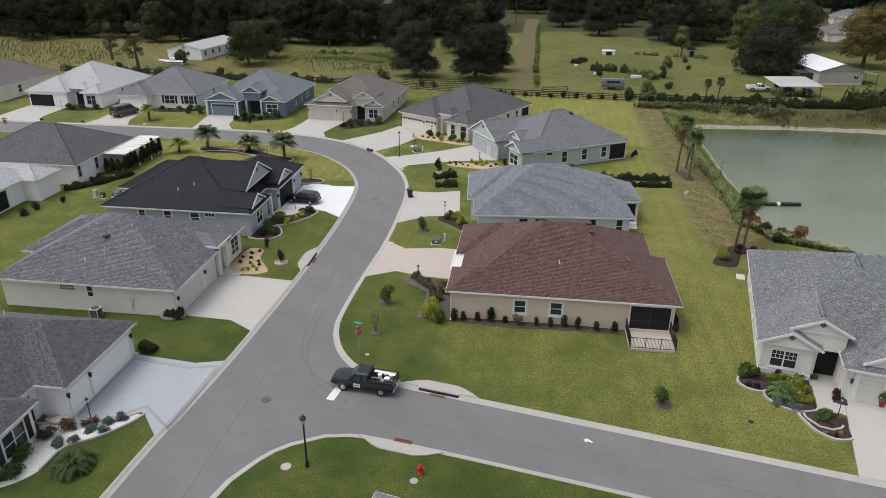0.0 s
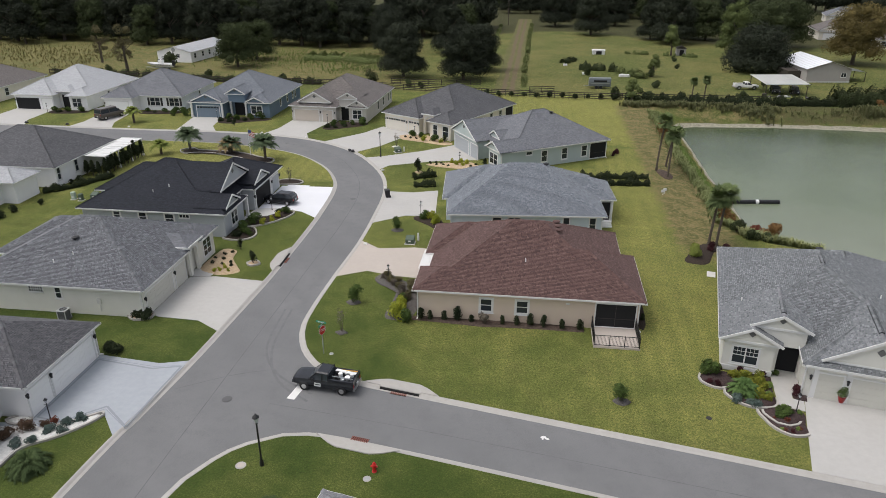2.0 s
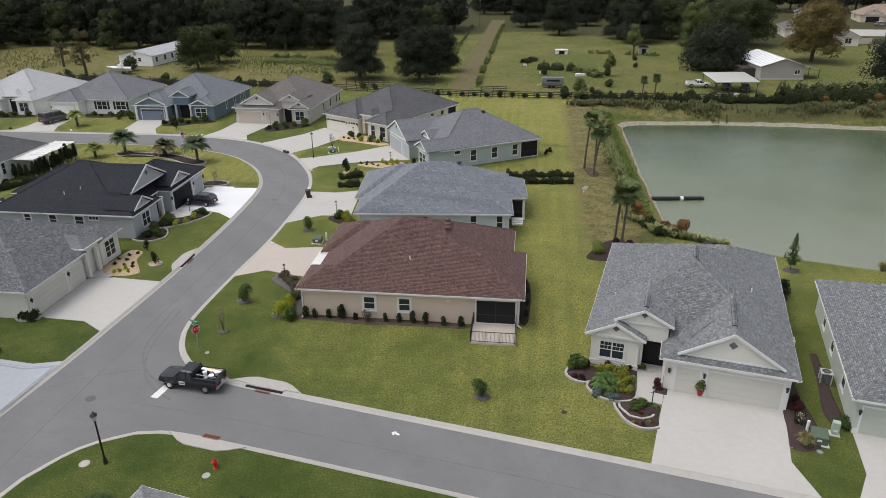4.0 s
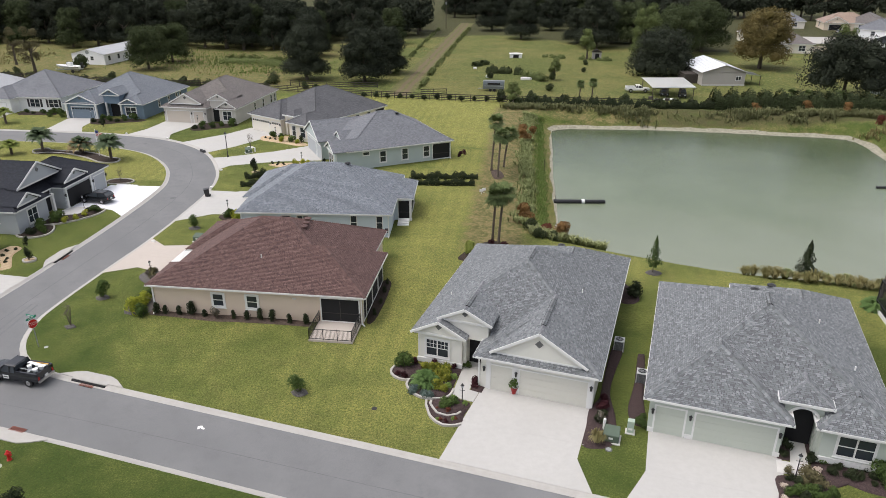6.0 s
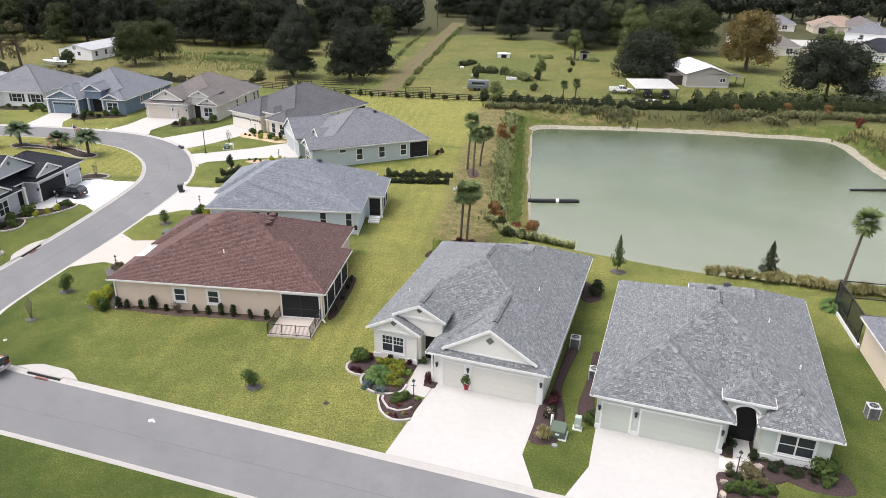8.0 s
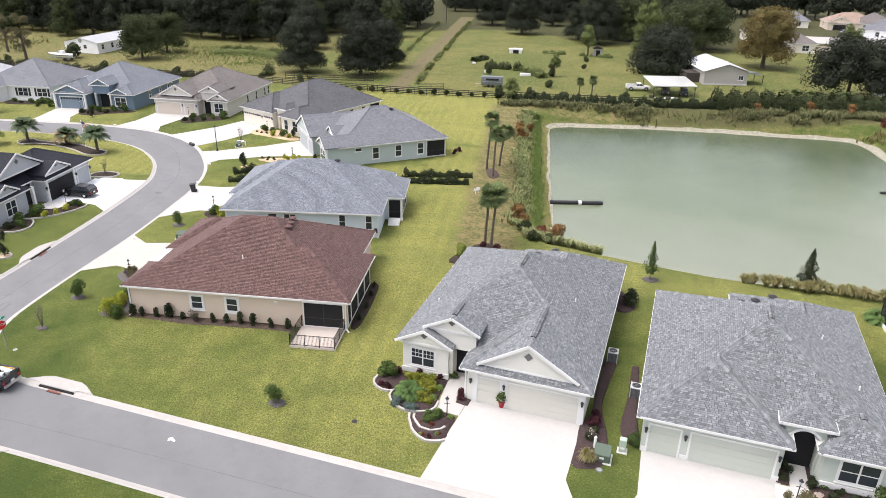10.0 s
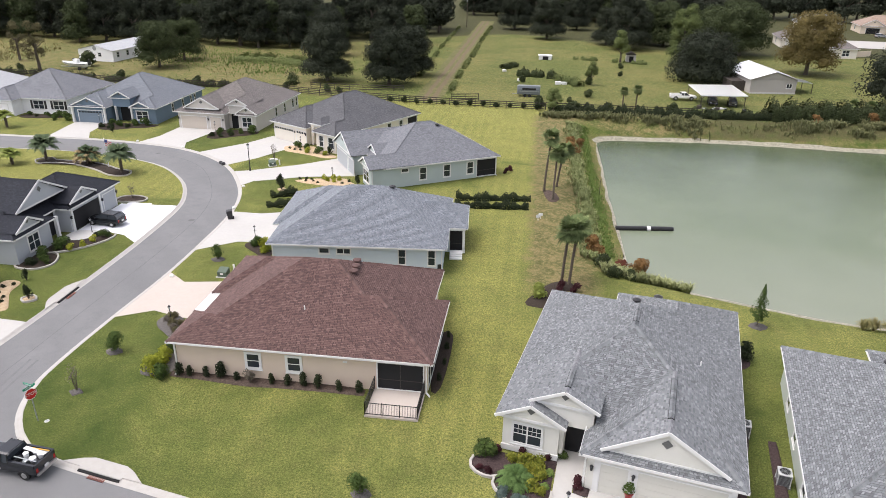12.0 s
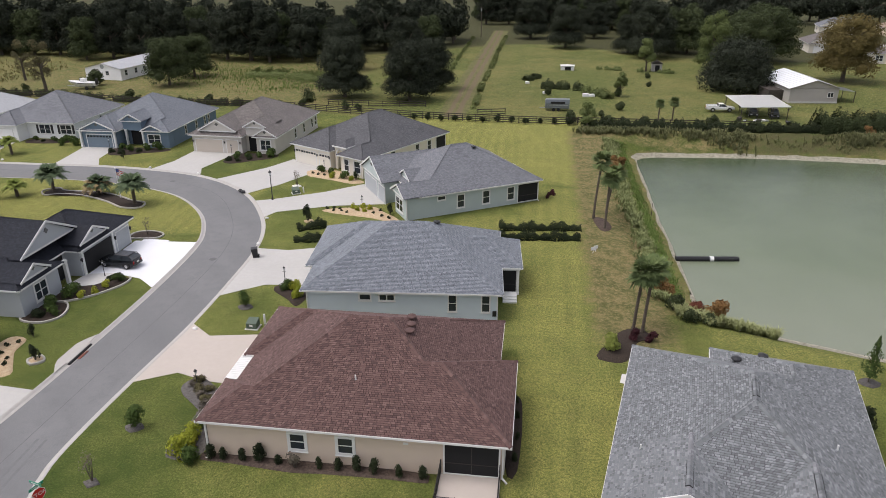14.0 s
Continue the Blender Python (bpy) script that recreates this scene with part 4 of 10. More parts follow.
def window(parent, x, y, facing, z0, w, h, cols=1, rows=2, surround=0.16, pane_mat=None):
    """A sash window: white stucco surround and sill, sash bars, dark panes."""
    s = surround
    bm = boxes((-w / 2 - s, -0.05, z0 - s, -w / 2, 0.02, z0 + h + s), (w / 2, -0.05, z0 - s, w / 2 + s, 0.02, z0 + h + s),
               (-w / 2, -0.05, z0 + h, w / 2, 0.02, z0 + h + s), (-w / 2, -0.05, z0 - s, w / 2, 0.02, z0), (-w / 2 - s - 0.03, -0.09, z0 - s - 0.06, w / 2 + s + 0.03, 0.02, z0 - s))
    ob = part("window", bm, M["trim"], parent)
    ob.matrix_basis = on_wall(x, y, facing)
    bars = bmesh.new()
    for k in range(1, cols):
        c = -w / 2 + w * k / cols
        wide = 0.05 if cols == 2 else 0.035
        box(bars, c - wide, -0.035, z0, c + wide, 0.01, z0 + h)
    for k in range(1, rows):
        c = z0 + h * k / rows
        box(bars, -w / 2, -0.032, c - 0.03, w / 2, 0.01, c + 0.03)
    if cols > 1 or rows > 1:
        part("sash", bars, M["trim"], ob)
    part("pane", boxes((-w / 2, -0.012, z0, w / 2, 0.01, z0 + h)), pane_mat or M["glass"], ob)
    return ob


def garage_door(parent, x, y, facing, w, mat, h=2.13, lights=0):
    """A sectional door of four panels in a white frame."""
    bm = boxes((-w / 2 - 0.12, -0.04, 0.0, -w / 2, 0.02, h + 0.12), (w / 2, -0.04, 0.0, w / 2 + 0.12, 0.02, h + 0.12), (-w / 2, -0.04, h, w / 2, 0.02, h + 0.12))
    ob = part("garage_door", bm, M["trim"], parent)
    ob.matrix_basis = on_wall(x, y, facing)
    for k in range(4):
        z0, z1 = 0.03 + k * (h - 0.03) / 4, 0.03 + (k + 1) * (h - 0.03) / 4 - 0.012
        pm = boxes((-w / 2, -0.02, z0, w / 2, 0.01, z1))
        cols = max(2, round(w / 0.62))
        for c in range(cols):
            a, b = -w / 2 + w * c / cols + 0.06, -w / 2 + w * (c + 1) / cols - 0.06
            box(pm, a, -0.026, z0 + 0.08, b, -0.015, z1 - 0.08)
        part("panel", pm, mat, ob)
    if lights:
        gm = bmesh.new()
        for c in range(lights):
            a, b = -w / 2 + w * c / lights + 0.07, -w / 2 + w * (c + 1) / lights - 0.07
            box(gm, a, -0.030, h - 0.42, b, -0.022, h - 0.12)
        part("pane", gm, M["glass"], ob)
    return ob


def coach_lamp(parent, x, y, facing, z=1.75):
    bm = bmesh.new()
    lathe(bm, [(0.02, z - 0.22), (0.07, z - 0.16), (0.10, z + 0.12), (0.13, z + 0.14), (0.03, z + 0.24)], 0, -0.14, 6)
    box(bm, -0.05, -0.08, z - 0.1, 0.05, 0.02, z + 0.1)
    part("wall_lamp", bm, M["black"], parent, "black coach lantern").matrix_basis = on_wall(x, y, facing)


def walls(parent, blocks, mat, notch=None):
    for i, (x0, y0, x1, y1) in enumerate(blocks):
        o = OVER + 0.006 * i
        if notch and i == 0:
            na, nb, nd = notch
            bm = boxes((x0 + o, y0 + o, -0.3, na + 0.2, y0 + nd, EAVE - 0.02), (nb - 0.2, y0 + o, -0.3, x1 - o, y0 + nd, EAVE - 0.02), (x0 + o, y0 + nd + 0.004, -0.3, x1 - o, y1 - o, EAVE - 0.02))
        else:
            bm = boxes((x0 + o, y0 + o, -0.3, x1 - o, y1 - o, EAVE - 0.02))
        part("wall", bm, mat, parent)


ROOF_BLOCKS = {}


def roof_z(parent, x, y):
    """Height of the roof above a place of a house."""
    best = EAVE
    pitch, blocks = ROOF_BLOCKS[parent.name]
    for x0, y0, x1, y1 in blocks:
        if x0 <= x <= x1 and y0 <= y <= y1:
            best = max(best, EAVE + pitch * min(x - x0, x1 - x, y - y0, y1 - y))
    return best


def roof_vents(parent, rows, mat):
    for x, y, *_ in rows:
        z = roof_z(parent, x, y) + 0.12
        bm = bmesh.new()
        lathe(bm, [(0.14, z - 0.3), (0.14, z + 0.05), (0.36, z + 0.05), (0.34, z + 0.12), (0.05, z + 0.22)], x, y, 12)
        part("roof_vent", bm, mat, parent)


def stack_pipes(parent, rows):
    for x, y, *_ in rows:
        z = roof_z(parent, x, y)
        bm = bmesh.new()
        lathe(bm, [(0.10, z - 0.25), (0.05, z + 0.06), (0.05, z + 0.32)], x, y, 8)
        part("vent_pipe", bm, M["trim"], parent, "white plumbing vent")


def ridge_vent(parent, x, y0, y1, z=None):
    """A slightly raised ridge vent clad in cap shingles, with thin dark edges."""
    z = roof_z(parent, x, (y0 + y1) / 2) if z is None else z
    bm = bmesh.new()
    layer = bm.loops.layers.uv.new("UVMap")
    cap_row(bm, layer, (x, y0, z + 0.035), (x, y1, z + 0.035), 0.17)
    vent = part("ridge_vent", bm, TABS["grey"], parent, "raised ridge vent")
    edge = bmesh.new()
    for sx in (-0.18, 0.18):
        bar(edge, (x + sx, y0, z - 0.045), (x + sx, y1, z - 0.045), 0.03, 0.07)
        bar(edge, (x + sx, y0, z - 0.045), (x, y0 - 0.01, z + 0.06), 0.03, 0.05)
    part("vent_edge", edge, M["black"], vent, "dark edge of a ridge vent")


def downspout(parent, x, y, dx, dy):
    """A white spout at a wall corner with its splash elbow."""
    bm = boxes((x - 0.05, y - 0.05, 0.15, x + 0.05, y + 0.05, EAVE - 0.15))
    bar(bm, (x, y, 0.2), (x + dx, y + dy, 0.08), 0.1)
    part("downspout", bm, M["trim"], parent)


def house(label, at, angle, blocks, roof, wall, gabled=(), fine=False, notch=None, pitch=PITCH):
    """blocks: eave rectangles, hipped; those numbered in gabled get a front gable instead."""
    ob = thing("house", label, "house", pose(at[0], at[1], 0, 0, 0, angle))
    ROOF_BLOCKS[ob.name] = (pitch, blocks)
    walls(ob, blocks, WALLS[wall], notch)
    x0, y0, x1, y1 = blocks[0]
    hipped = []
    for i, b in enumerate(blocks):
        if i in gabled:
            gable_roof(ob, b[0], b[2], b[1], b[3], EAVE, ROOFS[roof], WALLS[wall], lift=0.03 * i, fine=fine)
        elif i and b[0] >= x0 and b[2] <= x1:
            # wings of the main block reach through to its far eave
            hipped.append((b[0], min(b[1], y0 if b[3] > y1 else b[1]), b[2], max(b[3], y1)))
        else:
            hipped.append(b)
    union_roof(ob, hipped, [b for i, b in enumerate(blocks) if i not in gabled], EAVE, ROOFS[roof], pitch, fine, notch)
    return ob


def screen(parent, x, y, facing, w, z0=0.12, z1=2.45, posts=1, mat=None):
    """A screened lanai opening: black mesh in a white frame."""
    bm = boxes((-w / 2 - 0.08, -0.06, z0 - 0.08, w / 2 + 0.08, 0.02, z0), (-w / 2 - 0.08, -0.06, z1, w / 2 + 0.08, 0.02, z1 + 0.1),
               (-w / 2 - 0.1, -0.06, z0, -w / 2, 0.02, z1), (w / 2, -0.06, z0, w / 2 + 0.1, 0.02, z1))
    ob = part("screen_frame", bm, M["trim"], parent)
    ob.matrix_basis = on_wall(x, y, facing)
    part("mesh", boxes((-w / 2, -0.015, z0, w / 2, 0.01, z1)), M["screen"], ob, "black insect screen")
    rails = bmesh.new()
    for k in range(1, posts):
        c = -w / 2 + w * k / posts
        box(rails, c - 0.025, -0.035, z0, c + 0.025, 0.0, z1)
    box(rails, -w / 2, -0.033, z0 + 0.75, w / 2, 0.0, z0 + 0.80)
    part("rail", rails, M["bronze"], ob)
    return ob


def shutters(parent, x, y, facing, z0, w, h):
    for side in (-1, 1):
        bm = bmesh.new()
        c = side * (w / 2 + 0.38)
        box(bm, c - 0.2, -0.05, z0 - 0.05, c + 0.2, 0.01, z0 + h + 0.05)
        for k in range(8):
            box(bm, c - 0.16, -0.065, z0 + k * h / 8, c + 0.16, -0.04, z0 + (k + 0.6) * h / 8)
        part("shutter", bm, M["black"], parent, "dark louvred shutter").matrix_basis = on_wall(x, y, facing)


def front_door(parent, x, y, facing="f", mat=None, w=0.95):
    bm = boxes((-w / 2 - 0.1, -0.04, 0.1, -w / 2, 0.02, 2.25), (w / 2, -0.04, 0.1, w / 2 + 0.1, 0.02, 2.25), (-w / 2, -0.04, 2.15, w / 2, 0.02, 2.25))
    ob = part("front_door", bm, M["trim"], parent)
    ob.matrix_basis = on_wall(x, y, facing)
    part("leaf", boxes((-w / 2, -0.02, 0.1, w / 2, 0.01, 2.15)), mat or M["black"], ob)
    hm = bmesh.new()
    tube(hm, (w / 2 - 0.1, -0.07, 1.05), (w / 2 - 0.1, -0.02, 1.05), 0.03, 0.03, 8)
    part("handle", hm, M["steel"], ob)


def columns(parent, rows, z1, mat=None, r=0.16):
    for x, y in rows:
        bm = boxes((x - r, y - r, 0.05, x + r, y + r, z1), (x - r - 0.05, y - r - 0.05, 0.05, x + r + 0.05, y + r + 0.05, 0.3), (x - r - 0.04, y - r - 0.04, z1 - 0.2, x + r + 0.04, y + r + 0.04, z1 - 0.05))
        part("column", bm, mat or M["trim"], parent)


def arch(parent, x, y, w, z0, z1, mat, depth=0.3):
    """A round-headed portico front: wall with an arched opening, white archivolt."""
    r, n = w / 2 - 0.45, 14
    spring = z1 - r - 0.35
    pts = [(-w / 2, z0), (-r, z0), (-r, spring)] + [(-r * math.cos(k * math.pi / n), spring + r * math.sin(k * math.pi / n)) for k in range(1, n)] + [(r, spring), (r, z0), (w / 2, z0), (w / 2, z1), (-w / 2, z1)]
    bm = bmesh.new()
    prism(bm, pts, 0, depth)
    ob = part("portico_wall", bm, mat, parent)
    ob.matrix_basis = Matrix.Translation((x, y + depth, 0)) @ Matrix.Rotation(radians(90), 4, "X")
    ring = bmesh.new()
    rim = [math.pi * k / n for k in range(n + 1)]
    prism(ring, [(-r * math.cos(a), spring + r * math.sin(a)) for a in rim] + [(-(r + 0.18) * math.cos(a), spring + (r + 0.18) * math.sin(a)) for a in rim[::-1]], 0, 0.06)
    part("archivolt", ring, M["trim"], parent).matrix_basis = Matrix.Translation((x, y + 0.004, 0)) @ Matrix.Rotation(radians(90), 4, "X")
    # black sheet behind the arch paints in the recess's shade
    part("doorway", boxes((x - r, y + depth + 0.5, 0.05, x + r, y + depth + 0.55, z1 - 0.3)), M["screen"], parent, "flat black panel standing in for the entry's shade")


def dutch(parent, x0, x1, yf, yb, ze, roof, wall, pitch, fine=False):
    return gable_roof(parent, x0, x1, yf, yb, ze, ROOFS[roof], WALLS[wall], pitch, fine=fine)


def raised(parent, x0, x1, y0, y1, z, wall):
    """Wall under a raised entry roof."""
    part("entry_wall", boxes((x0, y0, 2.6, x1, y1, z)), WALLS[wall], parent)


M["vent_grey"] = plain("grey_louvre", (0.13, 0.13, 0.125), 0.7)
M["bronze"] = plain("bronze_frame", (0.03, 0.026, 0.022), 0.5)
M["steel"] = plain("steel", (0.5, 0.5, 0.5), 0.35, 0.9)
M["vent_brown"] = plain("brown_vent", (0.085, 0.045, 0.038), 0.6)

thin, tn, tb = nodes_of("thin_screen", 0.8, 0, 0.2)
tb.inputs["Base Color"].default_value, tb.inputs["Alpha"].default_value = (0.02, 0.02, 0.022, 1), 0.5
M["screen_thin"] = thin

# -- tan corner house, brown roof; its front looks west
ha = house("tan stucco house under a brown shingle roof on the street corner", (0, 15.2), -90,
           [(0, 0.8, 15.2, 18.6), (0, 0, 7.4, 9), (10.5, 0, 15.2, 8), (5.7, 8, 15.2, 19.8)], "brown", "tan", fine=True)
for y in (6.4, 9.5):
    window(ha, 14.75, y, "r", 1.05, 0.9, 1.1, 1, 2, 0.2)
screen(ha, 14.76, 17.4, "r", 3.3, 0.25, 2.4, 2)
for y, w in ((7.4, 2.0), (9.8, 2.2), (12.2, 2.2), (13.9, 0.9)):
    screen(ha, y, 19.345, "b", w, 0.25, 2.4, 1)
window(ha, 4.0, 18.15, "b", 0.9, 1.2, 1.3)
garage_door(ha, 3.7, 0.456, "f", 4.88, DOORS["tan"])
window(ha, 12.9, 0.462, "f", 0.8, 1.7, 1.4, 2)
front_door(ha, 9.0, 1.25, "f")
awning = part("awning", boxes((6.25, -0.25, 2.66, 10.4, 0.95, 2.70)), M["trim"], ha, "white ribbed aluminium awning")
for k in range(18):
    part("rib", boxes((6.28 + k * 0.23, -0.25, 2.70, 6.36 + k * 0.23, 0.95, 2.725)), M["trim"], awning)
columns(ha, [(6.5, -0.1), (10.2, -0.1)], 2.66, r=0.07)
roof_vents(ha, [(6.35, 12.3, 6.25), (7.25, 12.45, 6.7), (8.1, 12.5, 6.5)], M["vent_brown"])
stack_pipes(ha, [(11.9, 9.6, 4.55)])
downspout(ha, 14.82, 0.4, 0.45, 0.0)
downspout(ha, 14.82, 19.3, 0.3, 0.3)
part("wall_box", boxes((14.74, 13.2, 2.15, 14.84, 13.5, 2.25)), M["trim"], ha)

# -- pale blue house
hb = house("pale blue house under a blue-grey shingle roof", (-1.9, 35.0), -85.5,
           [(2.3, 1.26, 16.8, 18.9), (1.7, 0.55, 11.7, 14), (4.5, 4, 11.3, 20.8)], "blue", "blue", fine=True)
window(hb, 16.35, 6.86, "r", 1.92, 0.9, 0.48, 1, 1, 0.12)
window(hb, 16.35, 8.78, "r", 1.92, 1.25, 0.48, 2, 1, 0.12)
for y in (14.5, 17.4):
    window(hb, 16.35, y, "r", 1.0, 0.62, 1.5, 1, 2, 0.1)
screen(hb, 10.87, 19.6, "r", 1.3, 0.25, 2.45, 1)
for x in (5.95, 7.9, 9.85):
    screen(hb, x, 20.34, "b", 1.75, 0.25, 2.45, 1)
for k in range(3):
    part("step", boxes((11.4, 19.0, -0.1, 12.2 + 0.3 * (2 - k), 20.3, 0.15 + 0.15 * k)), M["trim"], hb)
columns(hb, [(11.02, 20.42)], 2.75, r=0.1)
garage_door(hb, 4.6, 1.006, "f", 4.88, DOORS["white"])
garage_door(hb, 9.2, 1.006, "f", 2.6, DOORS["white"])
roof_vents(hb, [(7.6, 12.6, 5.95), (8.6, 12.7, 6.1)], M["black"])
part("hose", boxes((16.34, 18.0, 0.6, 16.5, 18.35, 1.1)), M["black"], hb)
downspout(hb, 16.42, 1.75, 0.3, 0)
downspout(hb, 16.42, 18.4, 0.3, 0)

# -- sage house
hc = house("sage stucco house under a slate grey shingle roof", (-3.4, 56.2), -58.5,
           [(1.2, 2.4, 16, 19.4), (0, 0, 9.0, 10), (11.4, 0.3, 16, 8)], "slate", "sage", gabled=(1, 2))
for y in (8.0, 11.5, 15.0):
    window(hc, 15.55, y, "r", 0.75, 0.85, 1.55, 1, 2, 0.14)
window(hc, 15.55, 5.4, "r", 2.05, 0.9, 0.4, 1, 1, 0.1)
screen(hc, 15.56, 17.5, "r", 2.9, 0.2, 2.5, 1)
garage_door(hc, 3.3, 0.456, "f", 4.88, DOORS["grey"])
garage_door(hc, 7.7, 0.456, "f", 2.4, DOORS["grey"])
window(hc, 13.4, 0.762, "f", 0.7, 2.2, 1.5, 2, 2)
raised(hc, 7.8, 10.8, 3.2, 7.5, 3.4, "sage")
gable_roof(hc, 7.4, 11.2, 2.9, 8.6, 3.45, ROOFS["slate"], WALLS["sage"])
roof_vents(hc, [(9.6, 12.6, 6.05)], M["black"])
downspout(hc, 15.62, 0.85, 0.3, 0)
downspout(hc, 15.62, 18.95, 0.3, 0)

# -- cream house
hd = house("cream house under a dark grey shingle roof", (-16.9, 66.4), -29,
           [(0, 1.5, 15.6, 20), (0, 0, 8.5, 9), (10.4, -0.6, 15.6, 8)], "dark", "cream")
garage_door(hd, 2.9, 0.456, "f", 4.4, DOORS["cream"], lights=8)
garage_door(hd, 6.9, 0.456, "f", 2.2, DOORS["cream"], lights=4)
for x in (0.52, 5.45, 8.0):
    coach_lamp(hd, x, 0.44, "f")
window(hd, 12.0, -0.138, "f", 0.7, 0.8, 1.6, 1, 2)
window(hd, 14.1, -0.138, "f", 0.7, 1.1, 1.6, 1, 2)
for y, w in ((12.2, 0.8), (15.2, 0.8)):
    window(hd, 15.15, y, "r", 0.9, w, 1.5, 1, 2)
window(hd, 15.15, 6.4, "r", 2.1, 1.0, 0.4, 1, 1, 0.1)
screen(hd, 15.16, 18.2, "r", 2.4, 0.2, 2.5, 1)
hip_roof(hd, 8.2, 0.9, 11.0, 7, 3.55, ROOFS["dark"], lift=0.03)
raised(hd, 8.6, 10.6, 1.3, 6.5, 3.5, "cream")
arch(hd, 9.6, 1.2, 2.4, 0.05, 3.4, WALLS["cream"])

# -- greige house
he = house("greige house under a taupe shingle roof", (-35.0, 69.5), -3,
           [(0, 1.7, 15.0, 20), (0, 0, 9.4, 9), (10.9, 0.2, 15.0, 8)], "taupe", "greige")
dutch(he, 1.7, 8.2, 0.3, 6, 3.6, "taupe", "greige", 0.55)
dutch(he, 10.9, 15.0, 0.3, 5, 2.98, "taupe", "greige", 0.6)
raised(he, 9.3, 12.6, 1.6, 6, 4.2, "greige")
dutch(he, 8.95, 13.0, 1.2, 7.5, 4.2, "taupe", "greige", 0.54)
garage_door(he, 3.3, 0.456, "f", 4.6, DOORS["tan"])
garage_door(he, 7.3, 0.456, "f", 1.9, DOORS["tan"])
for x in (0.6, 6.0, 8.7):
    coach_lamp(he, x, 0.44, "f")
window(he, 12.9, 0.662, "f", 0.8, 1.6, 1.5, 2, 2)
for y in (9.0, 12.9, 16.8, 18.6):
    window(he, 14.55, y, "r", 0.8, 0.7, 1.5, 1, 2, 0.1)
# entry shade as a flat black panel
part("entry", boxes((9.45, 2.1, 0.05, 10.85, 2.14, 2.7)), M["screen"], he, "flat black panel standing in for the entry's shade")

# -- slate blue house
hf = house("slate blue house under a blue-grey shingle roof", (-54.7, 70.5), 0,
           [(0, 1.9, 15.9, 19), (0, -0.6, 7.2, 9), (10.8, 0.2, 15.9, 8)], "blue", "navy")
dutch(hf, 0.58, 6.6, -0.5, 5, 3.1, "blue", "navy", 0.44)
dutch(hf, 10.9, 14.6, 0.25, 5, 3.0, "blue", "navy", 0.47)
raised(hf, 7.2, 10.4, 1.5, 6, 4.25, "navy")
dutch(hf, 6.7, 10.8, 1.1, 6, 4.25, "blue", "navy", 0.55)
garage_door(hf, 3.7, -0.144, "f", 4.4, DOORS["navy"], lights=8)
window(hf, 12.9, 0.662, "f", 0.75, 2.0, 1.4, 2, 2)
# black panel in place of the shaded porch recess
part("entry", boxes((8.0, 2.3, 0.05, 10.0, 2.34, 3.2)), M["screen"], hf, "flat black panel standing in for the entry's shade")
columns(hf, [(7.6, 1.5), (10.5, 1.5), (0.6, -0.4), (6.6, -0.4)], 2.75)
for y in (6.6, 10.5, 13.8, 15.4):
    window(hf, 15.45, y, "r", 1.1, 0.6, 1.3, 1, 2, 0.1)

# -- white house with shutters
hg = house("white house under a blue-grey shingle roof with dark shutters", (-73.2, 71.5), 1,
           [(0, 2.6, 15.4, 18.5), (0, 0, 6.6, 9)], "slate", "white")
garage_door(hg, 2.9, 0.456, "f", 4.7, DOORS["white"])
for x, w in ((9.4, 1.9), (13.3, 1.9)):
    window(hg, x, 3.05, "f", 0.95, w, 1.45, 2, 2)
    shutters(hg, x, 3.05, "f", 0.95, w, 1.45)
coach_lamp(hg, 0.55, 0.44, "f")
window(hg, 14.95, 11, "r", 1.3, 0.5, 1.1, 1, 2, 0.1)

# -- pale house with the open garage
hh = house("pale stucco house under a light grey roof with open garage", (-92.6, 72.2), 0,
           [(0, 2, 16.2, 19.5), (0, 0, 9.1, 9), (11.6, 0, 16.2, 8)], "pale", "white")
# the bay's inner shade is a black panel on the wall
part("garage_opening", boxes((0.75, 0.42, 0.0, 5.6, 0.47, 2.2)), M["screen"], hh, "flat black panel for the shaded open garage bay")
garage_door(hh, 7.3, 0.456, "f", 2.2, DOORS["white"])
window(hh, 13.6, 0.462, "f", 0.7, 1.8, 1.6, 2, 2)
# black panel paints the entry's shade
part("entry", boxes((9.3, 2.42, 0.05, 11.4, 2.46, 2.7)), M["screen"], hh, "flat black panel standing in for the entry's shade")
raised(hh, 9.0, 11.6, 2.4, 6, 3.3, "white")
hip_roof(hh, 8.6, 1.6, 12.0, 7, 3.35, ROOFS["pale"], lift=0.03)
coach_lamp(hh, 0.55, 0.44, "f")
for y in (8, 12, 15):
    window(hh, 15.75, y, "r", 1.8, 0.6, 0.6, 1, 1, 0.1)

hi = house("white house under a dark taupe roof at the bend", (-115.5, 73.5), 0, [(0, 0, 16, 20)], "taupe", "cream")
window(hi, 15.55, 7, "r", 0.9, 1.0, 1.4)
window(hi, 12, 0.45, "f", 0.8, 1.8, 1.5, 2)

# -- west side: grey house under a black roof
hj = house("grey house under a black shingle roof", (-23.4, 15.0), 90,
           [(0, 1.6, 15, 17.8), (0, 0, 6.2, 8), (8.6, 0, 18.4, 9), (6.1, 4, 15, 19.3)], "black", "grey")
dutch(hj, 0.6, 4.65, 0.15, 4, 3.3, "black", "grey", 0.54)
dutch(hj, 3.0, 11.4, 1.7, 9, 4.4, "black", "grey", 0.53)
dutch(hj, 9.05, 14.0, 0.15, 5, 3.35, "black", "grey", 0.48)
for y, w, z, h in ((13.2, 0.6, 1.85, 0.8), (10.1, 0.7, 1.65, 1.0), (6.9, 0.85, 1.55, 1.05)):
    window(hj, 0.45, y, "l", z - 0.15, w + 0.1, h, 1, 2, 0.18)
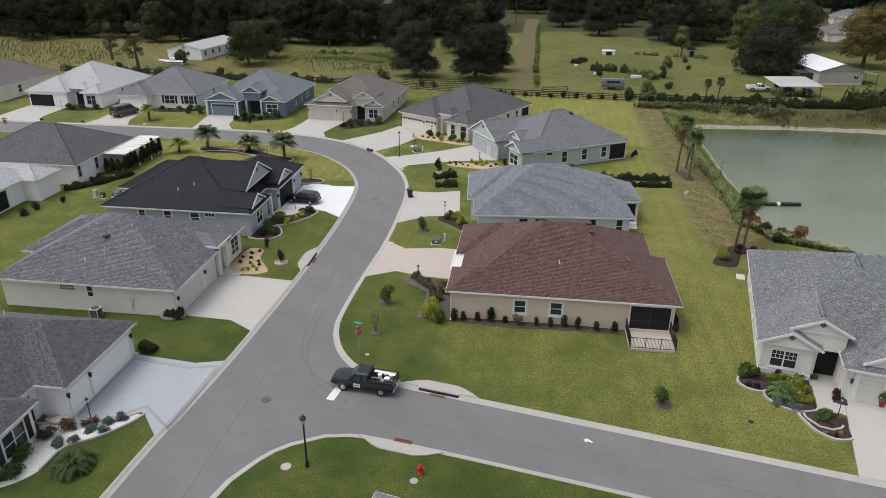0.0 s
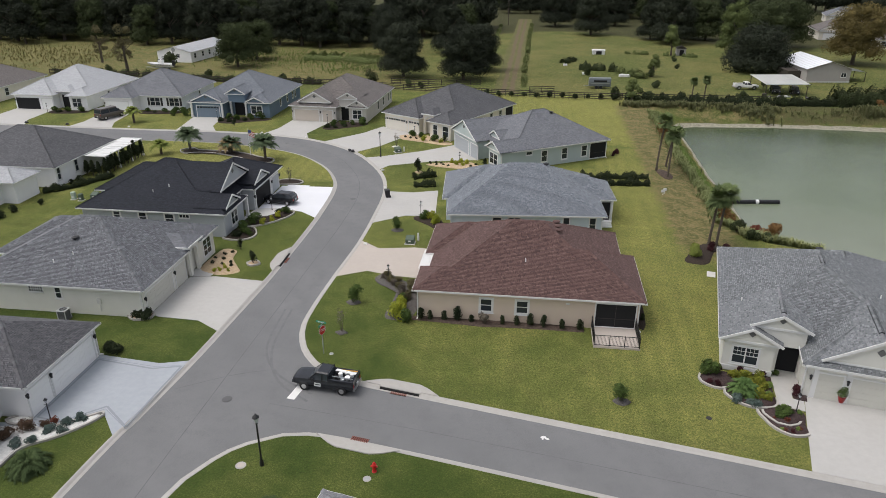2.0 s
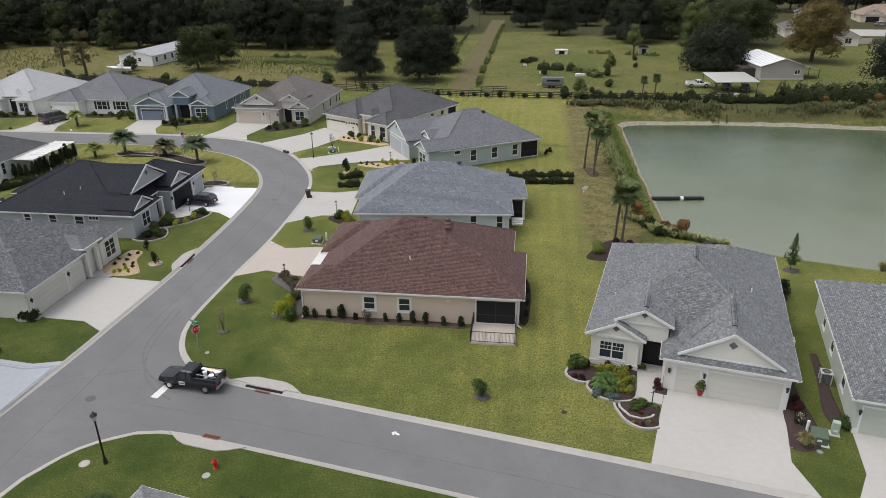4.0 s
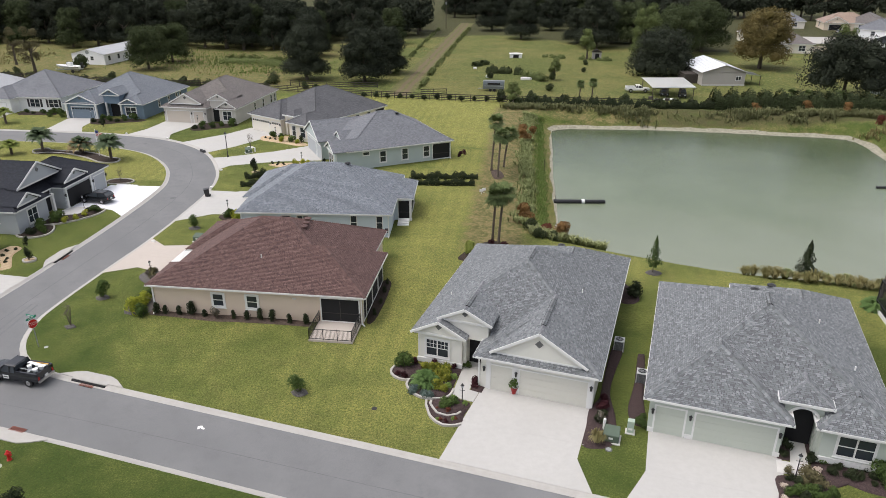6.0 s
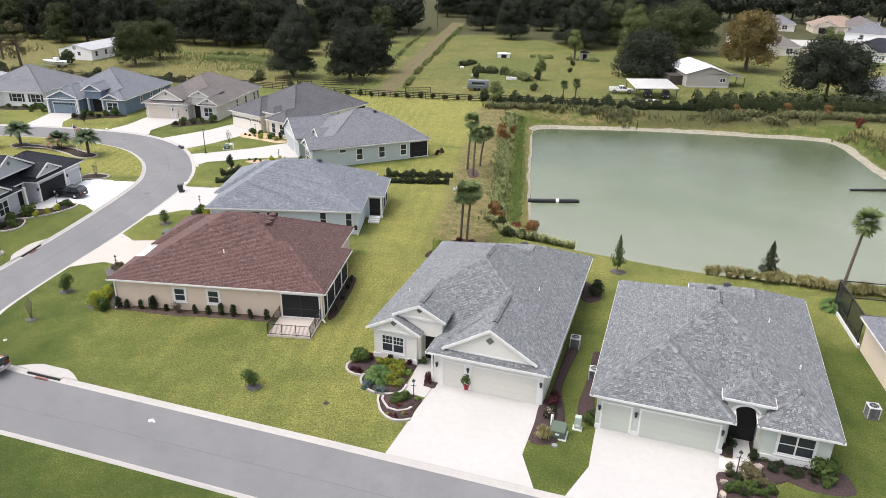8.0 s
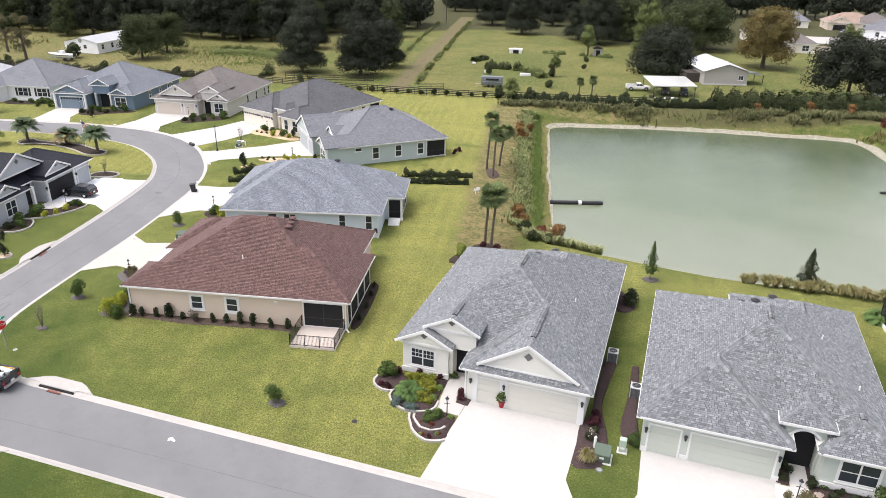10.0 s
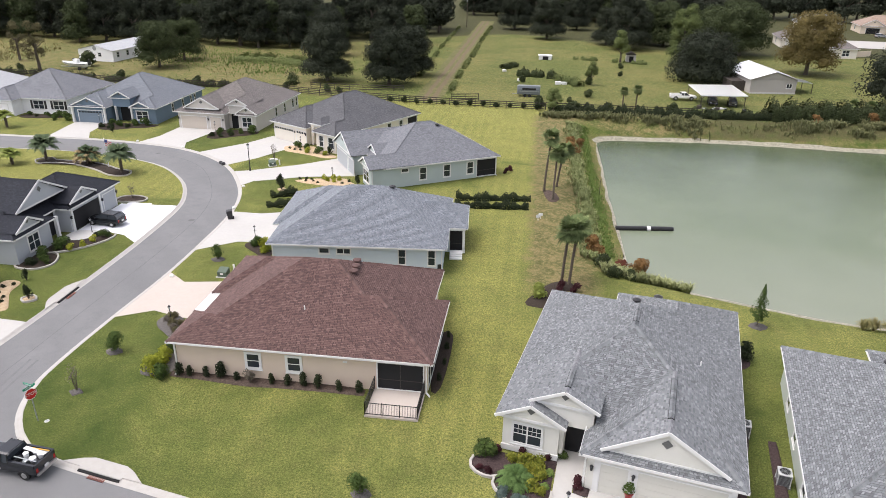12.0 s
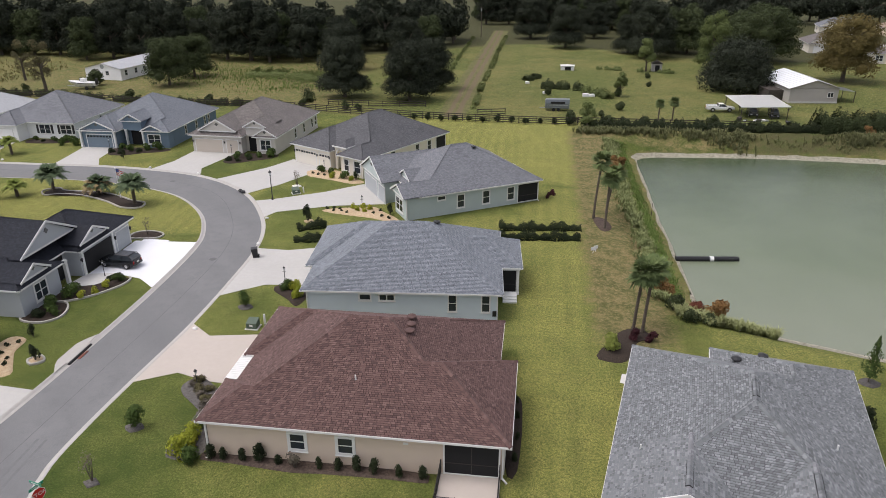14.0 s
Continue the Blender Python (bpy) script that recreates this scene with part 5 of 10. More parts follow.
window(hj, 0.45, 5.1, "l", 2.15, 1.1, 0.35, 3, 1, 0.1)
window(hj, 3.1, 0.456, "f", 0.75, 1.5, 1.5, 2, 2)
part("garage_screen", boxes((9.6, 0.40, 0.05, 14.4, 0.46, 2.25)), M["screen"], hj, "black screened garage opening")
for x in (9.4, 14.6):
    part("post", boxes((x - 0.15, 0.32, 0.0, x + 0.15, 0.46, 2.6)), M["trim"], hj)
garage_door(hj, 16.5, 0.462, "f", 2.4, DOORS["grey"])
for x in (9.1, 14.95, 18.0 - 0.15):
    coach_lamp(hj, x, 0.42, "f")
# shade of the entry, put in as a black sheet
part("entry", boxes((6.3, 2.0, 0.05, 8.6, 2.04, 2.7)), M["screen"], hj, "flat black panel standing in for the entry's shade")
columns(hj, [(6.9, 0.5)], 2.75)
stack_pipes(hj, [(3.4, 8, 4.7), (2.6, 9.6, 4.3)])

# -- west side: stone-coloured house
hk = house("stone-coloured house under a slate grey shingle roof", (-22.9, -3.3), 90,
           [(0, 0.3, 15.2, 17.3), (0, 0, 8.7, 8.5), (11, 0, 15.2, 8), (5.85, 4, 15.2, 18.7)], "slate", "stone", fine=True, pitch=0.48)
window(hk, 0.45, 10.5, "l", 2.0, 1.3, 0.5, 6, 2, 0.06)
window(hk, 0.45, 8.4, "l", 1.5, 0.5, 1.0, 1, 2, 0.1)
garage_door(hk, 3.3, 0.456, "f", 4.6, DOORS["stone"])
garage_door(hk, 7.2, 0.456, "f", 2.0, DOORS["stone"])
coach_lamp(hk, 0.7, 0.44, "f")
coach_lamp(hk, 6.0, 0.44, "f")
window(hk, 13.1, 0.462, "f", 0.6, 1.6, 1.7, 2, 3)
hip_roof(hk, 8.3, -0.1, 11.4, 6, 3.3, ROOFS["slate"], lift=0.03)
raised(hk, 8.75, 10.95, 0.3, 5, 3.25, "stone")
arch(hk, 9.85, 0.2, 2.2, 0.05, 3.2, WALLS["stone"])
roof_vents(hk, [(4.9, 8.9, 5.6)], M["black"])
stack_pipes(hk, [(3.2, 8.2, 4.6), (2.3, 9.6, 4.1)])
downspout(hk, 0.38, 0.6, -0.3, 0)
mb = boxes((0.3, 4.4, 1.2, 0.46, 4.75, 1.7), (0.38, 4.55, 0.4, 0.46, 4.62, 1.2))
part("meter_box", mb, M["walk"], hk)

# -- west side: white garage house
hl = house("white house under a dark grey shingle roof", (-23.8, -24.5), 90,
           [(0, 2.0, 15.8, 18), (6.9, -0.3, 15.8, 9), (0, 0.6, 5.5, 8)], "dark", "white", fine=True)
garage_door(hl, 12.5, 0.156, "f", 5.0, DOORS["white"])
garage_door(hl, 8.6, 0.156, "f", 2.2, DOORS["white"])
for x in (7.35, 9.85, 15.25):
    coach_lamp(hl, x, 0.14, "f", 1.9)
window(hl, 3.2, 1.062, "f", 0.6, 1.9, 1.6, 2, 2, 0.12)
shutters(hl, 3.2, 1.062, "f", 0.6, 1.9, 1.6)
front_door(hl, 6.2, 2.45, "f")
stack_pipes(hl, [(13.6, 9, 4.0)])
downspout(hl, 15.4, 0.1, 0.2, -0.2)

# -- white house with the pergola
hm = house("white house under a dark roof with a white pergola", (-70, 43), -90, [(0, 0, 14.5, 17)], "dark", "white")
for y, w, z, h in ((7.75, 0.8, 1.3, 1.1), (11.0, 0.45, 1.6, 0.8)):
    window(hm, 14.05, y, "r", z, w, h)
window(hm, 14.05, 9.5, "r", 2.0, 1.25, 0.45, 4, 1, 0.06)
for x in (13.4, 9.5):
    window(hm, x, 16.55, "b", 1.0, 0.6, 1.6)
roof_vents(hm, [(4.6, 7.6, 5.6), (4.0, 9.6, 5.2), (3.8, 10.4, 5.1), (3.7, 11.2, 5.05)], M["black"])
part("pergola_roof", boxes((-1.9, 16.8, 2.62, 8.0, 20.1, 2.70)), M["trim"], hm, "flat white aluminium patio roof")
for k in range(9):
    part("roof_rib", boxes((-1.9 + k * 1.2, 16.8, 2.70, -1.75 + k * 1.2, 20.1, 2.76)), M["trim"], hm)
columns(hm, [(7.9, 20.0), (4.6, 20.0), (1.4, 20.0), (-1.8, 20.0)], 2.62, r=0.08)
hn = house("white house under a pale grey roof", (-72, 27), -90, [(0, 0, 5, 18), (2, 0, 12, 16)], "pale", "white")
screen(hn, 9.2, 15.545, "b", 3.4, 0.2, 2.4, 2)

# -- south-facing pair by the pond
ho = house("stone-coloured house under a grey shingle roof with three front gables", (24.4, -5.2), -12,
           [(0, 0.65, 14.8, 18.4), (0, 0.3, 4.5, 6), (5.6, -1.45, 14.8, 6), (5.4, 9, 14.8, 19.9)], "grey", "stone", gabled=(1,), fine=True, notch=(4.1, 6.1, 1.4))
window(ho, 2.05, 0.756, "f", 0.85, 1.75, 1.35, 2, 2, 0.16)
mm = bmesh.new()
for c in (1.6, 2.5):
    for k in (-1, 1):
        box(mm, c + k * 0.14 - 0.012, 0.715, 1.55, c + k * 0.14 + 0.012, 0.75, 2.2)
    box(mm, c - 0.4, 0.715, 1.86, c + 0.4, 0.75, 1.885)
part("muntin", mm, M["trim"], ho)
part("sill_band", boxes((0.4, 0.66, 0.1, 4.1, 0.76, 0.5)), M["trim"], ho)
raised(ho, 2.4, 6.0, 1.15, 7, 4.1, "stone")
dutch(ho, 2.0, 6.35, 0.85, 6, 4.15, "grey", "stone", 0.5, True)
dutch(ho, 6.75, 13.8, -1.15, 5.3, 3.3, "grey", "stone", 0.61, True)
garage_door(ho, 7.65, -0.988, "f", 1.6, DOORS["stone"])
garage_door(ho, 11.45, -0.988, "f", 4.88, DOORS["stone"])
for x in (6.35, 8.75, 14.15):
    coach_lamp(ho, x, -1.0, "f")
for x in (6.65, 8.75, 14.15):
    part("pier", boxes((x - 0.16, -1.06, 0.0, x + 0.16, -0.99, 2.7)), M["trim"], ho)
# black sheet for the deep shade between the gables
part("entry", boxes((4.15, 2.02, 0.05, 5.95, 2.06, 2.85)), M["screen"], ho, "flat black panel standing in for the entry's shade")
stack_pipes(ho, [(11.9, 8.2, 4.5), (1.6, 5.5, 3.8)])
roof_vents(ho, [(7.0, 17.2, 6.0), (8.6, 17.2, 6.2)], M["black"])
for y in (4.0, 8.5, 13.5):
    window(ho, 0.45, y, "l", 0.9, 0.9, 1.4)
ridge_vent(ho, 4.18, 1.5, 3.5, 5.24)
ridge_vent(ho, 10.28, 0.2, 4.4, 5.45)
ridge_vent(ho, 7.4, 8.5, 10.0)
downspout(ho, 5.95, -1.05, -0.3, -0.2)
window(ho, 14.35, 9.5, "r", 1.0, 0.9, 1.3)

hp = house("grey-green house under a grey shingle roof with an arched entry", (41.2, -11.4), -12,
           [(0, 0.85, 15.3, 18.2), (0, 0, 9.1, 7), (10.4, 0.2, 15.3, 7), (5.9, 9, 15.3, 19.9)], "grey", "green", fine=True, notch=(8.6, 10.9, 2.0))
garage_door(hp, 1.8, 0.456, "f", 1.85, DOORS["sage"])
garage_door(hp, 5.85, 0.456, "f", 4.88, DOORS["sage"])
for x in (0.68, 3.08, 8.5):
    coach_lamp(hp, x, 0.42, "f")
    part("pier", boxes((x - 0.2, 0.38, 0.0, x + 0.2, 0.45, 0.35)), M["trim"], hp)
window(hp, 12.85, 0.662, "f", 0.95, 2.0, 1.4, 2, 2, 0.16)
part("sill_band", boxes((10.9, 0.56, 0.25, 14.8, 0.66, 0.62)), M["trim"], hp)
raised(hp, 8.7, 11.0, 2.86, 7, 3.7, "green")
for x in (8.66, 10.74):
    part("entry_wall", boxes((x, 1.9, 0.0, x + 0.22, 2.855, 3.7)), WALLS["green"], hp)
hip_roof(hp, 8.2, 1.35, 11.4, 8, 3.7, ROOFS["grey"], lift=0.03, fine=True)
arch(hp, 9.8, 1.6, 2.6, 0.05, 3.6, WALLS["green"])
stack_pipes(hp, [(13.2, 6.2, 4.0), (11.4, 10.6, 4.9)])
roof_vents(hp, [(6.6, 17.0, 5.7), (7.6, 17.1, 5.8), (8.8, 17.2, 5.9)], M["black"])
for y in (4.5, 9.5, 13.5):
    window(hp, 0.45, y, "l", 0.9, 0.9, 1.4)
window(hp, 14.85, 6.0, "r", 1.0, 0.9, 1.3)
ridge_vent(hp, 4.55, 4.5, 5.5)
ridge_vent(hp, 7.65, 8.6, 9.8)
ridge_vent(hp, 12.85, 2.6, 3.5)

hq = house("sand-coloured house under a slate grey roof beside the pond", (62.4, -14.5), -5, [(0, 0, 15, 17.2)], "slate", "tan2")
for y, w in ((9.5, 1.2), (4.0, 1.2)):
    window(hq, 0.45, y, "l", 0.9, w, 1.3, 2, 2)
cage = bmesh.new()
for x in (0.4, 5.4, 10.4, 14.6):
    for z in (2.9,):
        bar(cage, (x, 17.2, z), (x, 24, z), 0.08)
for y in (17.4, 20.6, 24):
    bar(cage, (0.4, y, 2.9), (14.6, y, 2.9), 0.08)
    for x in (0.4, 14.6):
        bar(cage, (x, y, 0.0), (x, y, 2.9), 0.08)
bar(cage, (0.4, 17.4, 0.9), (0.4, 24, 0.9), 0.06)
part("pool_cage", cage, M["black"], hq, "dark bronze frame of a screened lanai")
part("cage_screen", boxes((0.39, 17.3, 0.3, 0.42, 24, 2.88)), M["screen_thin"], hq, "see-through insect screen")
part("cage_wall", boxes((0.3, 17.0, -0.2, 0.5, 24.1, 0.32)), M["trim"], hq)

# -- the two houses on the near side of the cross street
hr = house("pale house under a grey shingle roof on the near side", (-3.7, -39.07), -11, [(0, 0, 14.4, 15.2)], "grey", "stone")
hs = house("pale house with a grey roof beyond the near lawn", (13.2, -39.4), -11, [(0, 0, 14.5, 15)], "grey", "white")

# ---- drives, walks, patios ----
M["border"] = concrete("border_band", (0.27, 0.29, 0.31), (0.22, 0.24, 0.26))
def to_kerb(p):
    """A point that lies over the kerb or street, moved back to the kerb's lawn side."""
    if not bool(inside(p[0], p[1], road_outline)):
        return p
    best, at = 1e9, p
    for (x0, y0), (x1, y1) in zip(road_outline, road_outline[1:]):
        dx, dy = x1 - x0, y1 - y0
        s = min(1, max(0, ((p[0] - x0) * dx + (p[1] - y0) * dy) / (dx * dx + dy * dy + 1e-9)))
        q = (x0 + s * dx, y0 + s * dy)
        d = math.hypot(p[0] - q[0], p[1] - q[1])
        if d < best:
            best, at = d, q
    return at


def drive(loop, mat, label, cuts=()):
    full, over = [], [bool(inside(p[0], p[1], road_outline)) for p in loop]
    for k, p in enumerate(loop):
        q = loop[(k + 1) % len(loop)]
        full.append(to_kerb(p))
        if over[k] and over[(k + 1) % len(loop)]:
            full += [to_kerb((p[0] + (q[0] - p[0]) * f, p[1] + (q[1] - p[1]) * f)) for f in (0.12, 0.25, 0.38, 0.5, 0.62, 0.75, 0.88)]
    loop = full
    cuts = [(to_kerb(p), to_kerb(q)) for p, q in cuts]
    return slab("driveway", loop, M[mat], label, "driveway", 0.03, cuts=cuts)


drive([(-9.3, 7.4), (-6.2, 9.0), (-3.4, 8.2), (0.3, 7.9), (0.4, 15.0), (-2.4, 15.3), (-6.2, 14.6), (-9.2, 16.4)], "drive_tan", "pale tan concrete driveway of the corner house", [((-4.5, 8.6), (-4.5, 14.9)), ((-9, 11.9), (0.3, 11.6))])
drive([(-9.2, 21.8), (-5.1, 24.6), (-1.5, 24.9), (-2.4, 34.2), (-5.6, 33.0), (-9.7, 33.0)], "drive", "white concrete driveway of the pale blue house", [((-5.2, 24.6), (-5.5, 33)), ((-9.3, 28), (-1.8, 29))])
drive([(-12.6, 42.2), (-11.2, 44.4), (-4.9, 47.4), (2.0, 49.0), (-2.8, 56.8), (-7.5, 52.6), (-13.2, 49.0), (-15.9, 47.7)], "drive", "white concrete driveway of the sage house", [((-7.5, 46.4), (-9.2, 51.5)), ((-1.6, 48), (-4.8, 54.6))])
drive([(-17.9, 50.6), (-14.7, 54.8), (-12.4, 59.6), (-9.3, 63.2), (-16.9, 67.4), (-19.3, 62.6), (-24.7, 55.9)], "drive", "white concrete driveway of the cream house", [((-13.4, 58), (-21, 60.6))])
drive([(-27.9, 57.4), (-29.0, 61), (-27.0, 70.6), (-34.6, 70.4), (-35.0, 64), (-36.4, 59.7)], "drive", "white concrete driveway of the greige house", [((-28.2, 65), (-35, 65))])
drive([(-45.4, 60.4), (-47.4, 64), (-48.5, 71.2), (-54.2, 71.2), (-53.0, 63.5), (-52.6, 60.2)], "drive", "white concrete driveway of the slate blue house", [((-47.8, 66), (-53.6, 66))])
drive([(-64.8, 60.3), (-66.4, 64), (-67.6, 72), (-73.0, 72), (-72.4, 64), (-73.0, 60.2)], "drive", "white concrete driveway with a parked van")
drive([(-81.8, 60.4), (-83.6, 64), (-84.2, 72.7), (-92.3, 72.7), (-92.0, 64), (-93.0, 60.4)], "drive", "white concrete driveway before the open garage")
drive([(-102, 60.5), (-103, 74), (-109, 74), (-110, 60.5)], "drive", "white concrete driveway at the bend")
drive([(-15.2, 22.6), (-18.0, 24.3), (-20.4, 24.9), (-23.7, 24.2), (-23.7, 33.4), (-16.1, 33.9)], "drive_white", "white painted driveway with a parked hatchback", [((-19.6, 24.8), (-19.6, 33.6)), ((-15.5, 28.5), (-23.7, 28.9))])
drive([(-15.4, -4.2), (-18.6, -2.7), (-22.4, -2.5), (-23.3, -2.2), (-23.3, 5.3), (-20.8, 5.8), (-15.2, 5.4)], "drive", "white concrete driveway of the stone-coloured house", [((-19.2, -2.7), (-19.2, 5.6)), ((-15.3, 1.3), (-23.3, 1.5))])
wd = drive([(-16.0, -8.9), (-18.6, -9.5), (-24.3, -8.9), (-24.3, -17.6), (-26.2, -17.9), (-26.2, -19.3), (-22.0, -18.0), (-19.4, -15.9), (-16.4, -18.2)], "drive_grey", "grey painted driveway with scored borders")
border = bmesh.new()
edge = [(-16.5, -9.5), (-18.7, -10.0), (-23.9, -9.4), (-23.9, -17.2), (-21.9, -17.5), (-19.5, -15.5), (-16.85, -17.4)]
mid = Vector((-20.0, -13.0))
for inset, wide in ((0.0, 0.05), (0.30, 0.16)):
    ring = [Vector(p) + (mid - Vector(p)).normalized() * inset for p in edge]
    for a, b in zip(ring, ring[1:] + ring[:1]):
        bar(border, (a.x, a.y, 0.031), (b.x, b.y, 0.031), wide, 0.008)
part("border_line", border, M["border"], wd, "darker scored border")
drive([(28.0, -16.3), (29.35, -11.0), (30.4, -7.2), (38.2, -8.9), (36.9, -14.6), (37.5, -18.3)], "drive", "white concrete driveway of the stone-coloured house", [((29.2, -11.6), (37.6, -13.2)), ((33.6, -8.4), (32.4, -16.8))])
drive([(39.4, -18.6), (41.1, -15.2), (41.9, -10.9), (50.0, -12.6), (48.2, -21.0), (47.6, -20.4)], "drive", "white concrete driveway of the grey-green house", [((41.0, -15.4), (49.2, -16.6)), ((46.0, -11.8), (44.6, -19.5))])
slab("pavement", [(28.1, -8.95), (29.76, -9.42), (30.07, -8.22), (29.36, -7.95), (29.5, -7.25), (30.1, -7.4), (30.7, -4.5), (30.3, -3.0), (28.2, -2.7), (28.67, -4.6), (28.34, -7.1)], M["drive"], "white concrete entry walk", "path", 0.045)
slab("pavement", [(49.28, -14.26), (51.15, -14.52), (51.7, -12.3), (51.95, -11.0), (52.9, -8.6), (51.0, -8.4), (51.05, -10.4), (50.95, -11.1), (50.4, -13.2), (49.57, -13.08)], M["walk"], "grey concrete entry walk", "path", 0.045)
slab("pavement", [(-24.4, 20.9), (-22.2, 21.4), (-20.6, 23.6), (-20.7, 25.2), (-23.9, 24.6)], M["walk"], "grey concrete entry walk", "path", 0.04)
slab("pavement", [(-23.6, 5.4), (-21.4, 5.7), (-21.0, 7.0), (-23.6, 7.3)], M["drive"], "white concrete entry walk", "path", 0.04)
slab("pavement", [(-22.9, 32.6), (-20.0, 32.6), (-20.0, 34.0), (-23.0, 34.0)], M["drive_white"], "white painted concrete apron", "path", 0.034)
slab("patio", [(15.45, -2.75), (19.2, -2.75), (19.2, 0.5), (15.45, 0.5)], M["drive_tan"], "tan concrete patio slab", "patio", 0.16)


def railing(rows, gap=0.11, h=1.0):
    """A black metal railing: rails, posts and balusters."""
    ob = thing("railing", "black metal railing round the tan patio", "railing")
    base = 0.16
    for (x0, y0), (x1, y1) in zip(rows, rows[1:]):
        n = max(1, round(math.hypot(x1 - x0, y1 - y0) / 1.25))
        for z in (base + 0.1, base + h):
            bm = bmesh.new()
            bar(bm, (x0, y0, z), (x1, y1, z), 0.04)
            part("rail", bm, M["black"], ob)
        for k in range(n + 1):
            x, y = x0 + (x1 - x0) * k / n, y0 + (y1 - y0) * k / n
            part("post", boxes((x - 0.03, y - 0.03, base, x + 0.03, y + 0.03, base + h + 0.06)), M["black"], ob)
        m = int(math.hypot(x1 - x0, y1 - y0) / gap)
        for k in range(1, m):
            x, y = x0 + (x1 - x0) * k / m, y0 + (y1 - y0) * k / m
            part("baluster", boxes((x - 0.009, y - 0.009, base + 0.1, x + 0.009, y + 0.009, base + h)), M["black"], ob)
    return ob


railing([(15.5, 0.4), (15.5, -2.68), (19.14, -2.68), (19.14, 0.4)])


# ---- planting beds ----
def bed(points, mat, label, edge=None, top=0.05, name="planting_bed"):
    """A raised mulch bed with a soft outline; edge: a curb of cast concrete round it."""
    loop = curve_through(points, 0.4, True)
    cx, cy = np.mean(loop, axis=0)
    verts, faces = [(cx, cy, top + 0.08)], []
    n = len(loop)
    for s, z in ((0.5, top + 0.07), (0.92, top + 0.03), (1.0, -0.1)):
        verts += [(cx + (x - cx) * s, cy + (y - cy) * s, z) for x, y in loop]
    area = sum(loop[i][0] * loop[(i + 1) % n][1] - loop[(i + 1) % n][0] * loop[i][1] for i in range(n))
    for i in range(n):
        j = (i + 1) % n
        faces.append((0, 1 + i, 1 + j))
        for r in range(2):
            a, b = 1 + r * n, 1 + (r + 1) * n
            faces.append((a + i, b + i, b + j, a + j))
    if area < 0:
        faces = [f[::-1] for f in faces]
    ob = raw(name, verts, faces, M[mat], smooth=True)
    tagged(ob, label, "planting bed", kind="structure")
    if edge:
        e0, e1 = edge
        line = (loop + loop)[int(e0 * n):int(e1 * n) + 1]
        em = bmesh.new()
        for p, q in zip(line, line[1:]):
            bar(em, (*p, 0.06), (*q, 0.06), 0.15, 0.22)
        part("edging", em, M["edging"], ob, "cast concrete edging")
    return ob


bed([(23.3, -5.6), (23.2, -6.6), (24.0, -7.3), (25.0, -7.2), (26.4, -5.9), (26.0, -5.2), (24.6, -4.9)], "mulch_red", "red-brown mulch bed with concrete edging", (0.0, 0.6))
bed([(24.7, -7.4), (25.0, -8.6), (26.0, -9.4), (27.3, -9.4), (28.02, -8.9), (28.28, -7.1), (28.55, -4.8), (26.5, -5.4)], "mulch_red", "red-brown mulch bed with concrete edging", (0.0, 0.42))
bed([(26.4, -9.7), (26.65, -10.8), (27.0, -11.6), (27.9, -12.35), (29.15, -12.1), (29.35, -10.9), (29.65, -9.55), (28.2, -9.1), (27.4, -9.25)], "mulch_red", "red-brown mulch bed with concrete edging", (0.0, 0.42))
bed([(26.75, -9.7), (26.95, -10.5), (27.35, -11.1), (28.1, -11.35), (28.75, -11.1), (29.2, -10.4), (29.4, -9.65), (28.2, -9.25)], "mulch_red", "upper tier of red-brown mulch behind a concrete curb", (0.0, 0.45), 0.13)
bed([(29.5, -7.25), (30.5, -7.5), (30.3, -8.25), (29.42, -7.92)], "mulch_red", "small red-brown mulch corner by the garage")
bed([(37.95, -9.3), (37.55, -11.6), (37.17, -13.45), (37.5, -13.75), (38.5, -13.7), (39.3, -13.2), (39.7, -12.0), (39.8, -10.0), (39.7, -7.0), (40.4, -4.0), (41.3, -1.0), (41.1, 0.2), (40.6, 0.0), (40.1, -1.8), (39.4, -5.0), (38.7, -8.2)], "mulch_red", "dark red mulch strip beside the garage wall")
bed([(40.9, -10.8), (40.7, -9.0), (41.6, -5.5), (42.5, -1.0), (43.0, -1.0), (42.6, -4.0), (42.0, -8.0), (41.8, -10.6)], "mulch_red", "dark red mulch strip along the wall")
bed([(49.1, -14.5), (51.1, -14.7), (52.0, -15.2), (52.3, -16.4), (51.9, -17.3), (50.5, -17.8), (48.5, -17.4), (48.7, -16.2)], "mulch_red", "dark red mulch bed before the bay window")
bed([(51.1, -14.4), (51.5, -13.2), (52.2, -12.4), (53.5, -12.8), (56.4, -13.4), (57.3, -13.8), (57.2, -15.5), (55.6, -15.8), (54.0, -15.4), (53.2, -14.9), (52.4, -15.3), (51.5, -15.0)], "mulch_red", "dark red mulch bed before the bay window")
bed([(51.65, -12.9), (51.95, -11.2), (52.35, -11.0), (52.35, -12.2), (51.9, -13.2)], "mulch_red", "narrow mulch strip beside the entry walk")
bed([(49.85, -12.2), (50.7, -10.7), (50.9, -11.2), (50.4, -13.1), (49.65, -13.0)], "mulch_red", "narrow mulch strip beside the garage wall")
bed([(-0.4, -0.15), (2, -0.3), (6, -0.62), (8, -0.5), (12, -0.42), (15.2, -0.42), (15.2, 0.3), (10, 0.6), (2, 0.6), (-0.5, 0.5)], "mulch_brown", "brown mulch strip along the tan wall")
bed([(19.6, 0.6), (20.2, 1.2), (20.4, 5.5), (20.2, 9.2), (19.3, 9.4), (19.2, 4)], "mulch_dark", "dark mulch strip along the lanai")
